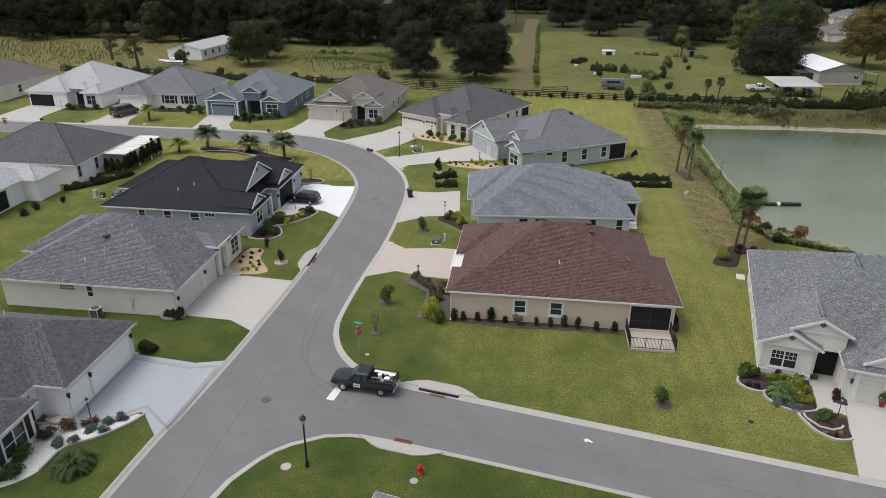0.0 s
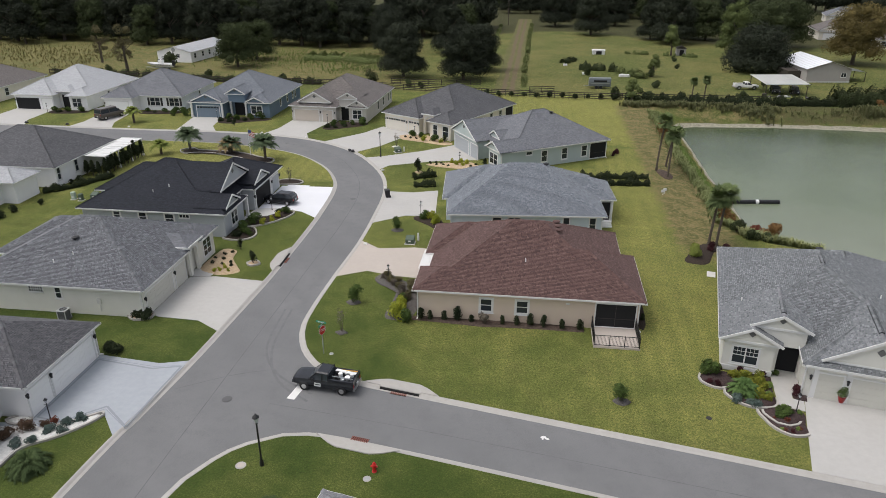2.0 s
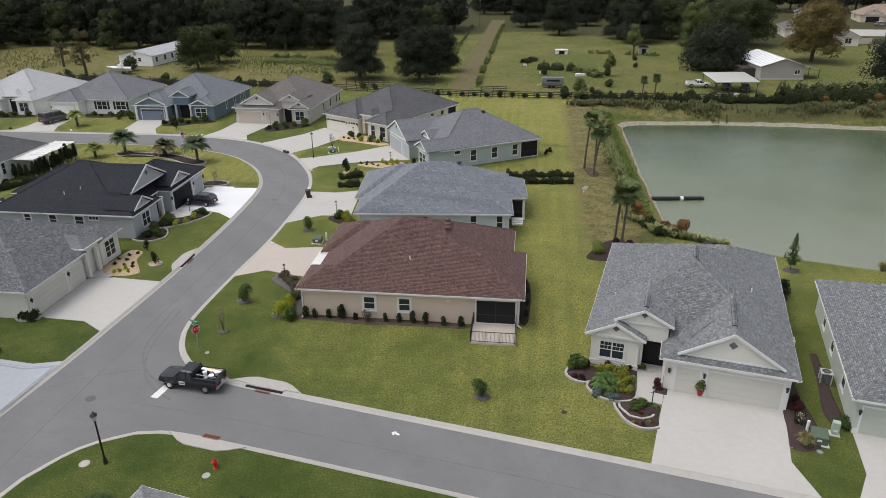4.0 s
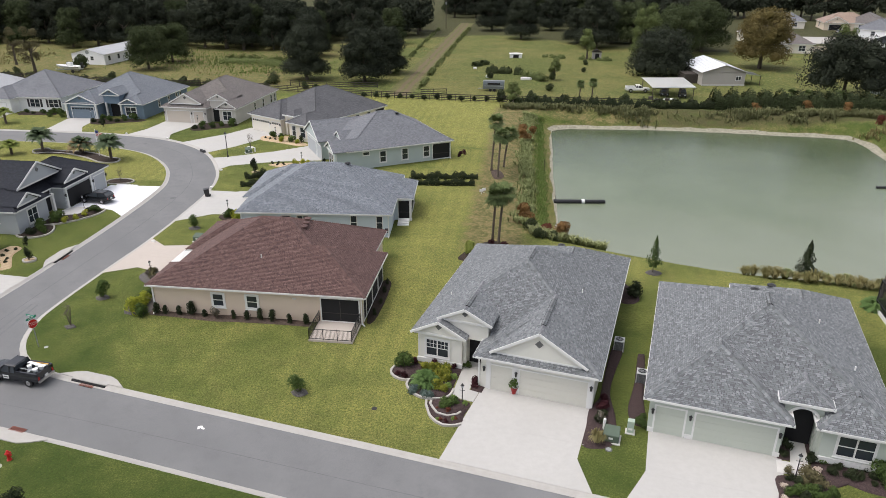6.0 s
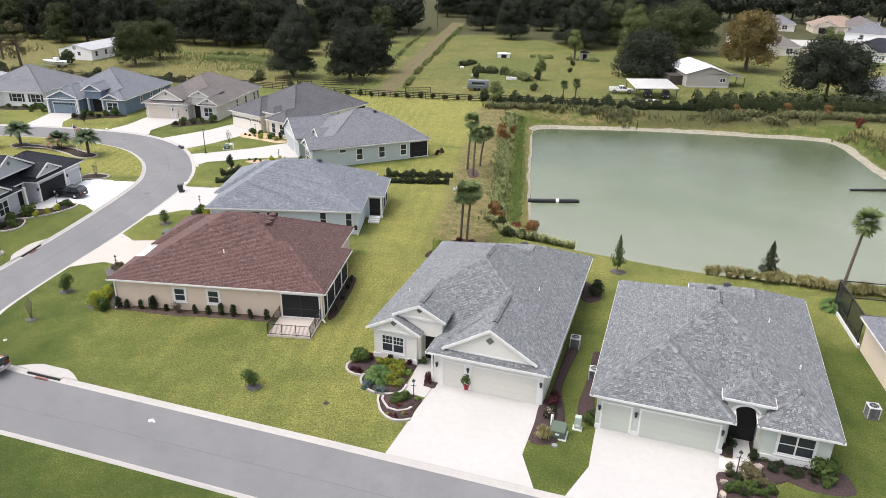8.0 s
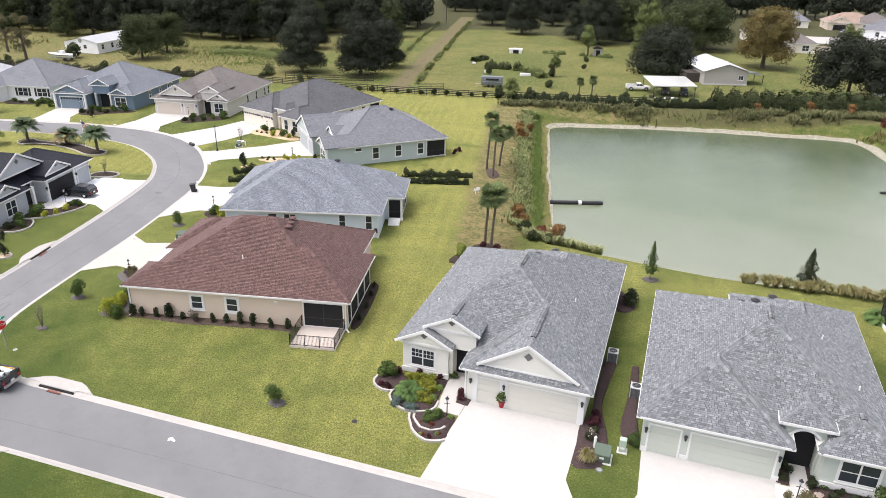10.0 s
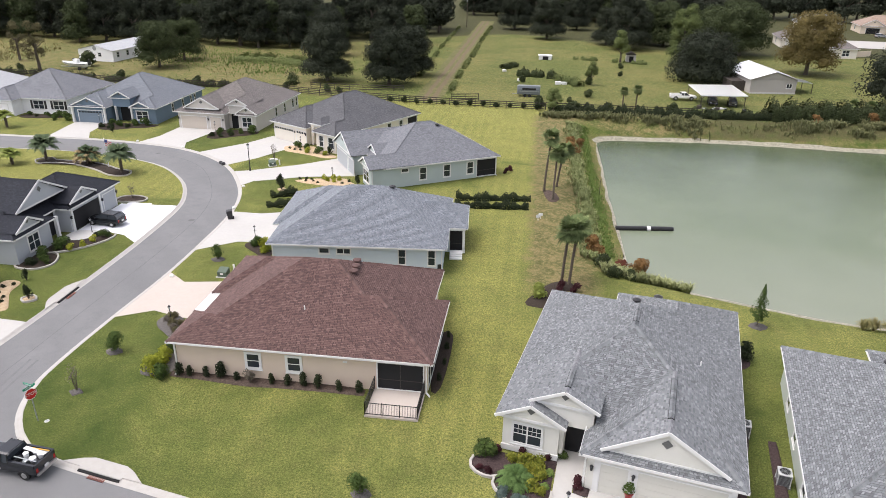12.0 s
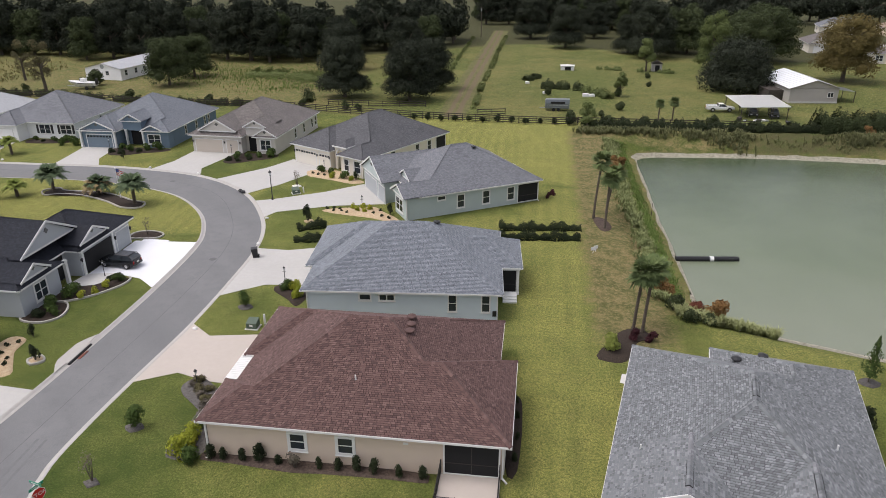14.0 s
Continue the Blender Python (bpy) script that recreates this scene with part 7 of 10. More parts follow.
put(cabbage_palm("tall cabbage palm in a group on the pond bank", 1, 7.2, (0.5, 0.3)), 27.7, 47.0)
put(cabbage_palm("leaning cabbage palm in a group on the pond bank", 2, 6.0, (0.2, 0.8)), 28.8, 43.8)
put(cabbage_palm("cabbage palm behind two others on the pond bank", 3, 5.2, (0.7, -0.2)), 29.4, 49.2)
put(cabbage_palm("cabbage palm of a pair in dark mulch", 4, 5.6, (0.3, -0.2), 1.6), 29.4, 20.3)
put(cabbage_palm("second cabbage palm of a pair in dark mulch", 5, 5.9, (0.4, 0.3), 1.5), 30.1, 19.9)
put(cabbage_palm("tall leaning cabbage palm at the pond's edge", 6, 7.4, (1.4, 1.6), 1.5), 66.3, 11.6)
put(cabbage_palm("short cabbage palm beyond the hedge", 7, 3.4, (0.1, 0.1), 1.2), 43.5, 103.5)
put(cabbage_palm("second short cabbage palm beyond the hedge", 8, 3.7, (0.1, 0.0), 1.3), 46.2, 104.0)
for k, (x, y, h) in enumerate(((81.5, 100.5, 2.2), (86.5, 101.5, 2.8), (90, 102, 2.6), (96, 101, 2.8))):
    put(cabbage_palm("bushy cabbage palm in the far hedge", 20 + k, h, (0.1, 0.1), 1.3, False), x, y)
put(date_palm("feathery date palm on the street island", 11, 2.7, 2.7, "palm_dark"), -44.0, 48.2)
put(date_palm("broad date palm with dry lower fronds", 12, 1.5, 2.4, "palm_dry", 34), -37.2, 47.7)
put(date_palm("green fronds of the broad date palm", 13, 1.7, 2.4, "palm_dark", 46), -37.0, 47.9)
put(date_palm("feathery date palm at the island's end", 14, 2.9, 2.7, "palm_dark"), -30.3, 44.8)
put(date_palm("young palm on the lawn of the white house", 15, 2.2, 1.9, "lime_soft"), -62.8, 64.6)
put(date_palm("young palm beside the pergola", 16, 1.6, 1.9, "lime_soft"), -47.6, 45.8)
put(date_palm("low bushy palm in the entry bed", 17, 0.55, 1.5, "fresh_palm", 110, 26, 0.62), 26.0, -7.6)
put(date_palm("low bushy palm in a mulch ring", 18, 0.4, 1.8, "fresh_palm", 110, 26, 0.6), 65.0, 9.4)
put(date_palm("large dark low palm on the lawn", 19, 0.5, 1.75, "palm_low", 120, 26, 0.62), -20.9, -21.7)
put(date_palm("dark low palm beside the near roof", 21, 0.6, 1.7, "palm_low", 100, 24, 0.6), -4.4, -23.9)


# ---- shrubs and hedges ----
def bush(name, label, seed, r, h, mat, leaves=420, size=0.14, spiky=False, cat="shrub", stem=0.0):
    rng = np.random.default_rng(seed)
    ob = thing(name, label, cat)
    blobs = [(rng.uniform(-0.45, 0.45) * r, rng.uniform(-0.45, 0.45) * r, stem + h * rng.uniform(0.18, 0.75), rng.uniform(0.4, 0.62) * r) for _ in range(7)]
    leaves = int(leaves * (1.9 if mat != "twig" else 1.0))
    c, d = crown_points(rng, blobs, leaves, flat=h / (2 * r) if h > 2 * r else 0.9)
    core = rng.uniform(0, 1, leaves) < 0.3
    c[core, :2] *= 0.6
    c[:, 2] = np.clip(c[:, 2], 0.03, None)
    if spiky:
        d[:, 2] = np.abs(d[:, 2]) + 0.6
    piece("foliage", leaf_cloud("foliage", c, d, size, M[mat], rng), ob)
    bm = bmesh.new()
    for k in range(5):
        a = k * 1.3
        tube(bm, (0, 0, -0.1), (math.cos(a) * r * 0.4, math.sin(a) * r * 0.4, stem + h * 0.6), 0.03, 0.012, 5)
    part("stem", bm, M["bark"], ob)
    return ob


def bushes(ob, rows, group="", seed=1):
    rng = random.Random(seed)
    if group:
        tagged(ob, group=group)
    first = True
    for x, y, s in rows:
        m = Matrix.Translation((x, y, gz(x, y))) @ Matrix.Rotation(rng.uniform(0, math.tau), 4, "Z") @ Matrix.Diagonal((s, s, s * rng.uniform(0.9, 1.15), 1))
        if first:
            ob.matrix_basis, first = m, False
        else:
            copy_thing(ob, Matrix.Identity(4)).matrix_basis = m


# row along the tan wall
bushes(bush("shrub", "small dark upright shrub along the tan wall", 51, 0.36, 1.15, "darkleaf", 340, 0.12), [(0.75, -0.05, 1.0), (1.55, -0.05, 0.9), (2.8, 0.0, 0.9), (3.95, 0.05, 1.2), (5.2, 0.0, 0.8), (7.9, -0.1, 0.85), (9.1, -0.05, 0.95), (10.25, 0.0, 1.05), (11.4, -0.05, 1.0), (13.0, -0.15, 0.95), (14.5, -0.15, 0.95), (20.0, 2.2, 0.7), (20.1, 4.4, 0.6), (20.0, 6.6, 0.7), (19.9, 8.4, 0.6)], "shrubs along the tan house")
bushes(bush("shrub", "loose grey-green shrub under the tan house's window", 52, 0.6, 1.15, "twig", 420, 0.14), [(6.35, -0.2, 1.0)])
bushes(bush("shrub", "bright yellow-green shrub at the house corner", 53, 0.95, 1.5, "lime", 900, 0.17), [(-1.2, 0.1, 1.0), (-1.5, 1.5, 0.9), (-1.9, 24.0, 0.75), (-1.2, 22.4, 0.7)])
bushes(bush("shrub", "green shrub in the corner bed", 54, 0.8, 1.2, "green", 600, 0.15), [(-0.4, -0.5, 0.9), (-1.5, 3.0, 0.7), (-2.6, 23.8, 0.9)])
bushes(bush("shrub", "brownish twiggy shrub in the stone bed", 55, 0.7, 1.0, "twig", 400, 0.14), [(-1.7, 4.5, 1.0), (-2.9, 6.0, 0.8), (-4.2, 7.4, 0.6), (-3.8, 8.2, 0.5), (-3.6, 6.9, 0.5)])
bushes(bush("young_tree", "young round-leaved tree in a mulch ring", 56, 0.85, 1.35, "green", 560, 0.15, stem=0.3, cat="young tree"), [(-5.9, 2.3, 1.0), (17.0, -9.8, 0.95), (-5.2, 19.9, 0.9)], "young trees on the lawns")
bushes(bush("sapling", "thin bare sapling on the lawn", 57, 0.7, 1.5, "twig", 110, 0.12, stem=0.7, cat="sapling"), [(-5.6, -3.0, 0.95), (-23.2, 35.2, 1.05), (-12.0, 54.6, 1.1), (-55.5, 25.5, 0.9)])
bushes(bush("shrub", "olive-brown shrub in the corner bed", 94, 0.65, 0.8, "thin_leaf", 480, 0.13), [(-1.2, 3.4, 1.0), (-2.2, 5.6, 0.9), (-3.3, 6.7, 0.9), (-0.8, 4.8, 1.1), (-1.1, 6.3, 1.0), (-3.9, 7.9, 0.8), (-2.6, 7.0, 0.7)])
# the pair by the pond
bushes(bush("shrub", "lush green shrub in the edged bed", 58, 0.8, 1.25, "green", 620, 0.15), [(24.05, -5.5, 1.1), (28.0, -10.0, 0.8), (28.55, -9.75, 0.5), (27.7, -10.4, 0.5), (28.85, -5.0, 0.6), (55.5, -13.9, 1.4), (52.4, -12.9, 0.6), (41.5, -10.6, 0.75), (55.6, -15.0, 0.7)])
bushes(bush("shrub", "yellow-flecked croton shrub in the edged bed", 59, 0.55, 0.8, "croton", 420, 0.13), [(25.75, -5.6, 0.8), (26.5, -6.1, 1.1), (27.25, -6.3, 1.2), (27.2, -7.1, 1.1), (27.6, -6.8, 0.9), (27.05, -8.1, 1.0), (26.8, -5.6, 0.8), (26.6, -6.8, 0.9), (27.5, -8.3, 0.7)])
bushes(bush("shrub", "small lime-green strappy plant in the mulch", 95, 0.35, 0.45, "lime2", 200, 0.12, True), [(28.05, -6.6, 1.0), (27.75, -7.8, 1.0), (29.2, -9.8, 0.8), (28.35, -9.3, 0.9), (27.5, -11.75, 0.6), (28.6, -11.6, 0.7)])
bushes(bush("shrub", "burgundy ti plant in the mulch", 60, 0.4, 0.7, "burgundy", 240, 0.16, True), [(29.7, -7.5, 1.0), (38.95, -9.1, 1.2), (39.2, -8.2, 1.0), (24.8, -4.95, 0.8), (26.3, -5.2, 0.9), (27.9, -5.3, 0.7), (23.75, -6.7, 0.7), (24.35, -7.0, 0.7), (28.1, -12.05, 0.45), (30.6, 18.6, 1.3), (29.2, 18.6, 1.3), (22.3, 54.0, 1.1), (22.9, 55.2, 1.0)])
bushes(bush("shrub", "low blue-green juniper at the bed's edge", 61, 0.55, 0.35, "bluegreen", 360, 0.11), [(25.4, -8.85, 1.0), (25.95, -9.1, 0.9), (26.5, -9.05, 1.0), (25.2, -8.3, 0.8)])
bushes(bush("shrub", "low flowering shrub in red mulch", 62, 0.38, 0.45, "red", 200, 0.09), [(28.1, -10.85, 0.8), (27.65, -11.8, 0.6), (28.7, -11.6, 0.6), (27.3, -10.6, 0.5)])
bushes(bush("shrub", "dark green shrub in the mulch strip", 63, 0.5, 0.7, "darkleaf", 300, 0.12), [(38.9, -10.0, 0.9), (38.6, -10.7, 0.9), (38.9, -11.2, 0.7), (50.57, -11.8, 0.9), (50.15, -12.6, 0.8), (52.55, -14.0, 0.7), (53.4, -14.3, 0.7), (54.15, -14.3, 0.7), (53.1, -13.5, 0.7), (51.95, -12.5, 0.7), (54.8, -14.8, 0.6), (50.3, -15.2, 0.9), (51.0, -15.8, 0.9), (50.2, -16.4, 1.0), (51.6, -15.0, 0.7), (49.6, -15.9, 0.8), (54.2, -13.3, 0.8), (49.8, -14.9, 0.7)])
bushes(bush("shrub", "cream-flowered shrub in dark mulch", 64, 0.36, 0.45, "blossom", 220, 0.09), [(51.66, -14.0, 0.9), (49.28, -15.6, 0.8), (48.95, -16.8, 0.8)])
bushes(bush("shrub", "round dark shrub behind the house", 65, 0.75, 1.3, "darkleaf", 560, 0.15), [(43.35, 8.7, 1.25)])
bushes(bush("shrub", "pale green shrub in the palm bed", 66, 0.9, 1.4, "lime_soft", 700, 0.16), [(27.4, 16.6, 1.05), (34.2, 14.9, 0.5)])
# sage, cream and farther houses
bushes(bush("shrub", "small golden shrub in stone chips", 67, 0.4, 0.7, "lime", 240, 0.12), [(-2.0, 46.6, 1.0), (-0.8, 46.9, 1.2), (-1.3, 45.9, 1.1), (0.2, 46.4, 1.1), (-0.3, 45.6, 1.0), (-8.2, 58.6, 1.5), (-5.2, 57.8, 1.3), (-20.9, 7.0, 0.7), (-20.6, 7.6, 0.7), (-21.4, 6.8, 0.7), (-20.0, 7.0, 0.6), (-21.2, 19.6, 1.2), (-20.4, 20.6, 1.1), (-20.2, 22.0, 1.2)])
bushes(bush("shrub", "clipped dark round shrub in stone chips", 68, 0.33, 0.5, "darkleaf", 200, 0.1), [(-5.2, 46.0, 0.9), (-4.4, 46.4, 0.9), (-3.6, 46.2, 0.8), (-4.2, 45.4, 0.8), (-3.2, 45.5, 0.8), (-2.4, 45.0, 0.8), (0.9, 45.2, 0.9), (2.2, 44.2, 0.9), (3.2, 43.6, 0.9), (1.6, 46.2, 0.9), (-11.6, 60.4, 0.9), (-10.6, 59.8, 0.9), (-9.6, 59.6, 0.9), (-22.4, 8.6, 0.9), (-21.6, 9.6, 0.9), (-22.0, 10.8, 0.9), (-21.2, 8.4, 0.8), (-22.6, 9.8, 0.8), (-21.4, 11.4, 0.8), (-20.6, 9.0, 0.8), (-20.2, 8.2, 0.8)])
bushes(bush("shrub", "mid-green garden shrub before the house", 69, 0.75, 1.0, "green", 480, 0.15), [(-10.4, 61.0, 1.0), (-9.0, 60.6, 0.9), (-6.4, 58.6, 1.1), (-25.8, 66.6, 1.0), (-24.0, 66.9, 0.9), (-22.6, 67.6, 0.9), (-21.0, 68.4, 1.4), (-46.6, 69.4, 1.0), (-44.6, 68.4, 1.0), (-42.4, 69.4, 1.2), (-40.6, 69.8, 1.3), (-56.2, 71.0, 1.5), (-64.6, 73.0, 0.8), (-61.0, 72.8, 0.9), (-59.0, 73.2, 1.1), (-82.6, 70.8, 1.1), (-80.0, 70.9, 1.0), (-77.4, 71.4, 1.2), (-22.6, 17.2, 1.2), (-22.4, 19.9, 1.3), (-21.6, 16.2, 0.8), (-19.6, 23.4, 0.9), (-58.4, 71.0, 1.1)])
bushes(bush("shrub", "dark rounded foundation shrub", 70, 0.7, 0.9, "darkleaf", 420, 0.15), [(-47.4, 67.6, 1.0), (-45.6, 67.0, 0.9), (-43.2, 68.2, 1.0), (-26.6, 65.2, 1.0), (-25.0, 65.2, 0.8), (-23.6, 66.2, 0.8), (-81.4, 70.2, 1.0), (-63.0, 72.4, 0.7), (-22.8, 15.8, 1.0), (-20.6, 23.6, 0.8), (-24.1, -2.7, 1.1), (-23.4, -2.8, 1.3), (-23.0, -8.4, 1.2), (-23.6, -8.0, 1.0), (-46.0, 67.8, 0.8)])
bushes(bush("shrub", "clipped cone shrub on the lawn", 71, 0.45, 1.5, "darkleaf", 420, 0.12), [(-18.2, 9.1, 1.0), (3.0, 45.4, 1.0), (-43.6, 64.6, 1.1), (-21.0, 12.6, 0.8), (-4.6, 58.2, 1.1), (-6.3, 41.7, 1.5)])
bushes(bush("shrub", "reddish-brown shrub in white stone chips", 72, 0.7, 0.9, "russet", 420, 0.14), [(-23.4, -18.4, 0.9), (-24.2, -19.4, 1.0), (-25.4, -19.0, 0.8), (-22.4, -17.9, 0.6)])
bushes(bush("shrub", "blue-grey ground shrub in white stone chips", 73, 0.6, 0.6, "bluegreen", 420, 0.13), [(-21.2, -17.4, 0.9), (-20.4, -16.8, 0.9), (-21.8, -18.4, 0.9), (-23.0, -20.0, 0.9), (-22.4, -19.4, 0.9), (-20.9, -18.2, 0.8)])
bushes(bush("shrub", "green shrub under the white house's window", 74, 0.85, 1.0, "green", 560, 0.16), [(-24.6, -21.6, 1.0), (-24.2, -22.8, 1.0), (-25.2, -20.6, 0.9), (-24.9, -23.6, 0.9)])
bushes(bush("shrub", "red flowering plant in white stone chips", 75, 0.35, 0.5, "red", 200, 0.09), [(-22.0, -17.5, 1.0)])
bushes(bush("shrub", "dark garden shrub by the near roof", 76, 0.8, 1.6, "darkleaf", 460, 0.18), [(4.4, -23.4, 1.0), (12.9, -24.0, 0.9), (14.6, -23.6, 1.0)])
bushes(bush("shrub", "dark shrub along the white house's wall", 77, 0.55, 0.7, "darkleaf", 300, 0.13), [(-53.4, 28.2, 0.8), (-52.6, 30.6, 0.9), (-52.2, 31.6, 1.2), (-58.6, 27.8, 0.6), (-62, 27.6, 0.6), (-53.0, 19.6, 1.2), (-53.2, 17.6, 1.3), (-51.5, 22.6, 0.9)])
bushes(bush("shrub", "tall narrow cypress beside the pergola", 78, 0.55, 2.6, "darkleaf", 800, 0.16), [(-50.0, 34.8 + 0.95 * k, 0.95 + 0.08 * (k % 3)) for k in range(11)] + [(-52.6 + 0.9 * k, 34.3, 0.95) for k in range(3)], "cypresses round the pergola")


# entry bed of the grey-green house
bushes(bush("shrub", "small dark shrub in dark mulch under the window", 91, 0.42, 0.6, "darkleaf", 300, 0.11), [(51.64, -13.12, 0.9), (52.55, -14.05, 1.0), (53.4, -13.1, 1.0), (53.64, -14.33, 1.1), (54.06, -13.2, 0.9), (54.9, -14.2, 0.9), (55.4, -14.8, 1.0), (54.7, -13.5, 0.8)])
bushes(bush("shrub", "reddish twiggy shrub in the entry bed", 92, 0.55, 0.8, "thin_leaf", 360, 0.11), [(51.12, -15.0, 1.1), (51.43, -15.45, 1.0), (49.9, -14.3, 0.7), (50.87, -14.55, 1.0), (50.5, -15.2, 0.8)])
bushes(bush("shrub", "low grey-green shrub at the bed's front edge", 93, 0.42, 0.55, "green", 320, 0.11), [(49.42, -16.28, 1.0), (49.92, -16.06, 1.1), (50.3, -16.3, 1.0), (50.7, -16.03, 1.1), (50.96, -16.3, 0.9), (52.0, -16.0, 1.0), (51.5, -16.3, 0.9)])


def hedge(label, line, w, h, mat, density=42, size=0.2, seed=1, name="hedge", cat="hedge", gaps=0.0):
    """A clipped hedge: uneven leafy surface along a line, over a dark inner box."""
    rng = np.random.default_rng(seed)
    p = np.array(line, float)
    seg = np.linalg.norm(np.diff(p, axis=0), axis=1)
    total = seg.sum()
    count = int(total * density * (w + 2 * h) * 1.5)
    s = rng.uniform(0, total, count)
    cum = np.r_[0, np.cumsum(seg)]
    i = np.clip(np.searchsorted(cum, s) - 1, 0, len(seg) - 1)
    f = (s - cum[i]) / seg[i]
    base = p[i] + (p[i + 1] - p[i]) * f[:, None]
    d = (p[i + 1] - p[i]) / seg[i][:, None]
    side = np.stack([-d[:, 1], d[:, 0]], 1)
    a = rng.uniform(-0.25, math.pi + 0.25, count)
    lump = 0.8 + 0.28 * np.sin(s * 1.9 + seed) + 0.18 * np.sin(s * 5.3) + rng.uniform(-0.15, 0.15, count)
    off = np.cos(a) * w / 2 * lump
    z = np.clip(np.sin(a), 0.02, 1) ** 0.6 * h * lump
    z *= rng.uniform(0.55, 1.0, count) ** 0.3
    if gaps:
        wave = np.sin(s * 0.9 + seed) + np.sin(s * 0.37 + 2 * seed) + 0.7 * np.sin(s * 2.3)
        keep = wave > gaps
        base, side, off, z, a, s, count = base[keep], side[keep], off[keep], z[keep], a[keep], s[keep], int(keep.sum())
    xy = base + side * off[:, None]
    gzv = ground_height(xy[:, 0], xy[:, 1])
    c = np.column_stack([xy, gzv + z])
    nrm = np.column_stack([side * np.cos(a)[:, None], np.sin(a)])
    inner = c.copy()
    mid = base + side * off[:, None] * 0.55
    inner[:, :2] = mid
    inner[:, 2] = gzv + z * 0.72
    c, nrm = np.concatenate([c, inner]), np.concatenate([nrm, nrm])
    ob = new(name, leaf_cloud(name, c, nrm, size, M[mat], rng))
    return tagged(ob, label, cat)


hedge("clipped dark hedge between two lawns", [(16.6, 41.9), (26.0, 43.0)], 1.2, 0.95, "darkleaf", 60, 0.17, 1)
hedge("second clipped dark hedge between two lawns", [(16.8, 39.2), (25.8, 40.0)], 1.2, 0.95, "darkleaf", 60, 0.17, 2)
hedge("clipped dark hedge piece by the driveway", [(-6.6, 38.7), (-3.6, 40.4)], 1.3, 1.0, "darkleaf", 60, 0.17, 3)
hedge("second clipped hedge piece by the driveway", [(-5.9, 35.4), (-3.0, 36.2)], 1.2, 0.9, "darkleaf", 60, 0.17, 4)
hedge("low dark hedge on the lawn's rim", [(-54.0, 26.6), (-51.5, 29.0), (-48.8, 34.4)], 1.1, 0.9, "darkleaf", 50, 0.2, 5)
hedge("long dark hedge behind the pond", [(28.5, 96.2), (40, 95.8), (56, 95.6), (72, 97.0)], 2.6, 1.7, "darkleaf", 40, 0.26, 6)
hedge("tall rank hedge and brush behind the pond", [(70, 97.0), (84, 98.0), (104, 98.5), (125, 100)], 5.2, 3.4, "oak_mid", 26, 0.38, 7)
hedge("brush hedge below the rear fence", [(-112, 113), (-88, 112.0), (-64, 108), (-45, 107.8), (-33, 107.0)], 1.8, 1.5, "oak_mid", 22, 0.28, 8, gaps=-0.9)
hedge("rough growth along the dirt track", [(7.3, 110), (6.8, 134), (7.1, 166), (6.9, 200), (7.4, 240)], 1.5, 1.0, "field_pale", 20, 0.26, 9, gaps=-0.1)
hedge("rough growth on the far side of the dirt track", [(-2.4, 130), (-2.9, 147), (-4.1, 180), (-4.6, 235)], 1.3, 0.9, "field_pale", 18, 0.26, 10, gaps=0.1)
hedge("bramble thicket in the pasture", [(21, 136), (26, 135.5), (30.5, 134)], 3.6, 1.8, "oak_mid", 24, 0.3, 11, gaps=-1.3)
hedge("second bramble thicket in the pasture", [(31, 132), (34, 128), (36, 124)], 3.0, 1.6, "field", 24, 0.3, 15, gaps=-1.0)
hedge("low bramble patch in the pasture", [(17, 145), (20.5, 150.5)], 2.4, 1.2, "oak_mid", 24, 0.3, 12, gaps=-1.0)
hedge("weedy fence line in the pasture", [(36, 166), (44, 164), (56, 161)], 2.2, 1.0, "field", 16, 0.3, 16, gaps=-0.3)
hedge("rank weeds in the dry field", [(-56, 146), (-44, 147), (-33, 140)], 13, 1.1, "field", 9, 0.34, 13, gaps=-1.2)
hedge("brush at the foot of the oaks", [(-32, 121), (-30, 117), (-29, 112)], 2.4, 1.8, "oak_mid", 16, 0.3, 14, gaps=-0.6)


def fountain_grass(name, label, seed, r, h, mat, blades=260):
    """A round clump of arching grass blades on one crown."""
    rng = np.random.default_rng(seed)
    ob = thing(name, label, "grass")
    verts, faces = [], []
    for _ in range(blades):
        a, ln, lean = rng.uniform(0, math.tau), rng.uniform(0.65, 1.1), rng.uniform(0.05, 1.0) ** 0.7
        ca, sa, w = math.cos(a), math.sin(a), rng.uniform(0.012, 0.024)
        k = len(verts)
        for f in (0.0, 0.4, 0.75):
            d = 0.12 * r + lean * r * ln * f ** 1.4
            z = h * ln * (1.25 * f - 0.45 * lean * f * f) - 0.05
            verts += [(ca * d - sa * w, sa * d + ca * w, z), (ca * d + sa * w, sa * d - ca * w, z)]
        d = 0.12 * r + lean * r * ln
        verts.append((ca * d, sa * d, h * ln * (1.15 - 0.75 * lean) - 0.05))
        faces += [(k, k + 1, k + 3, k + 2), (k + 2, k + 3, k + 5, k + 4), (k + 4, k + 5, k + 6)]
    raw("blades", verts, faces, M[mat], ob)
    return ob


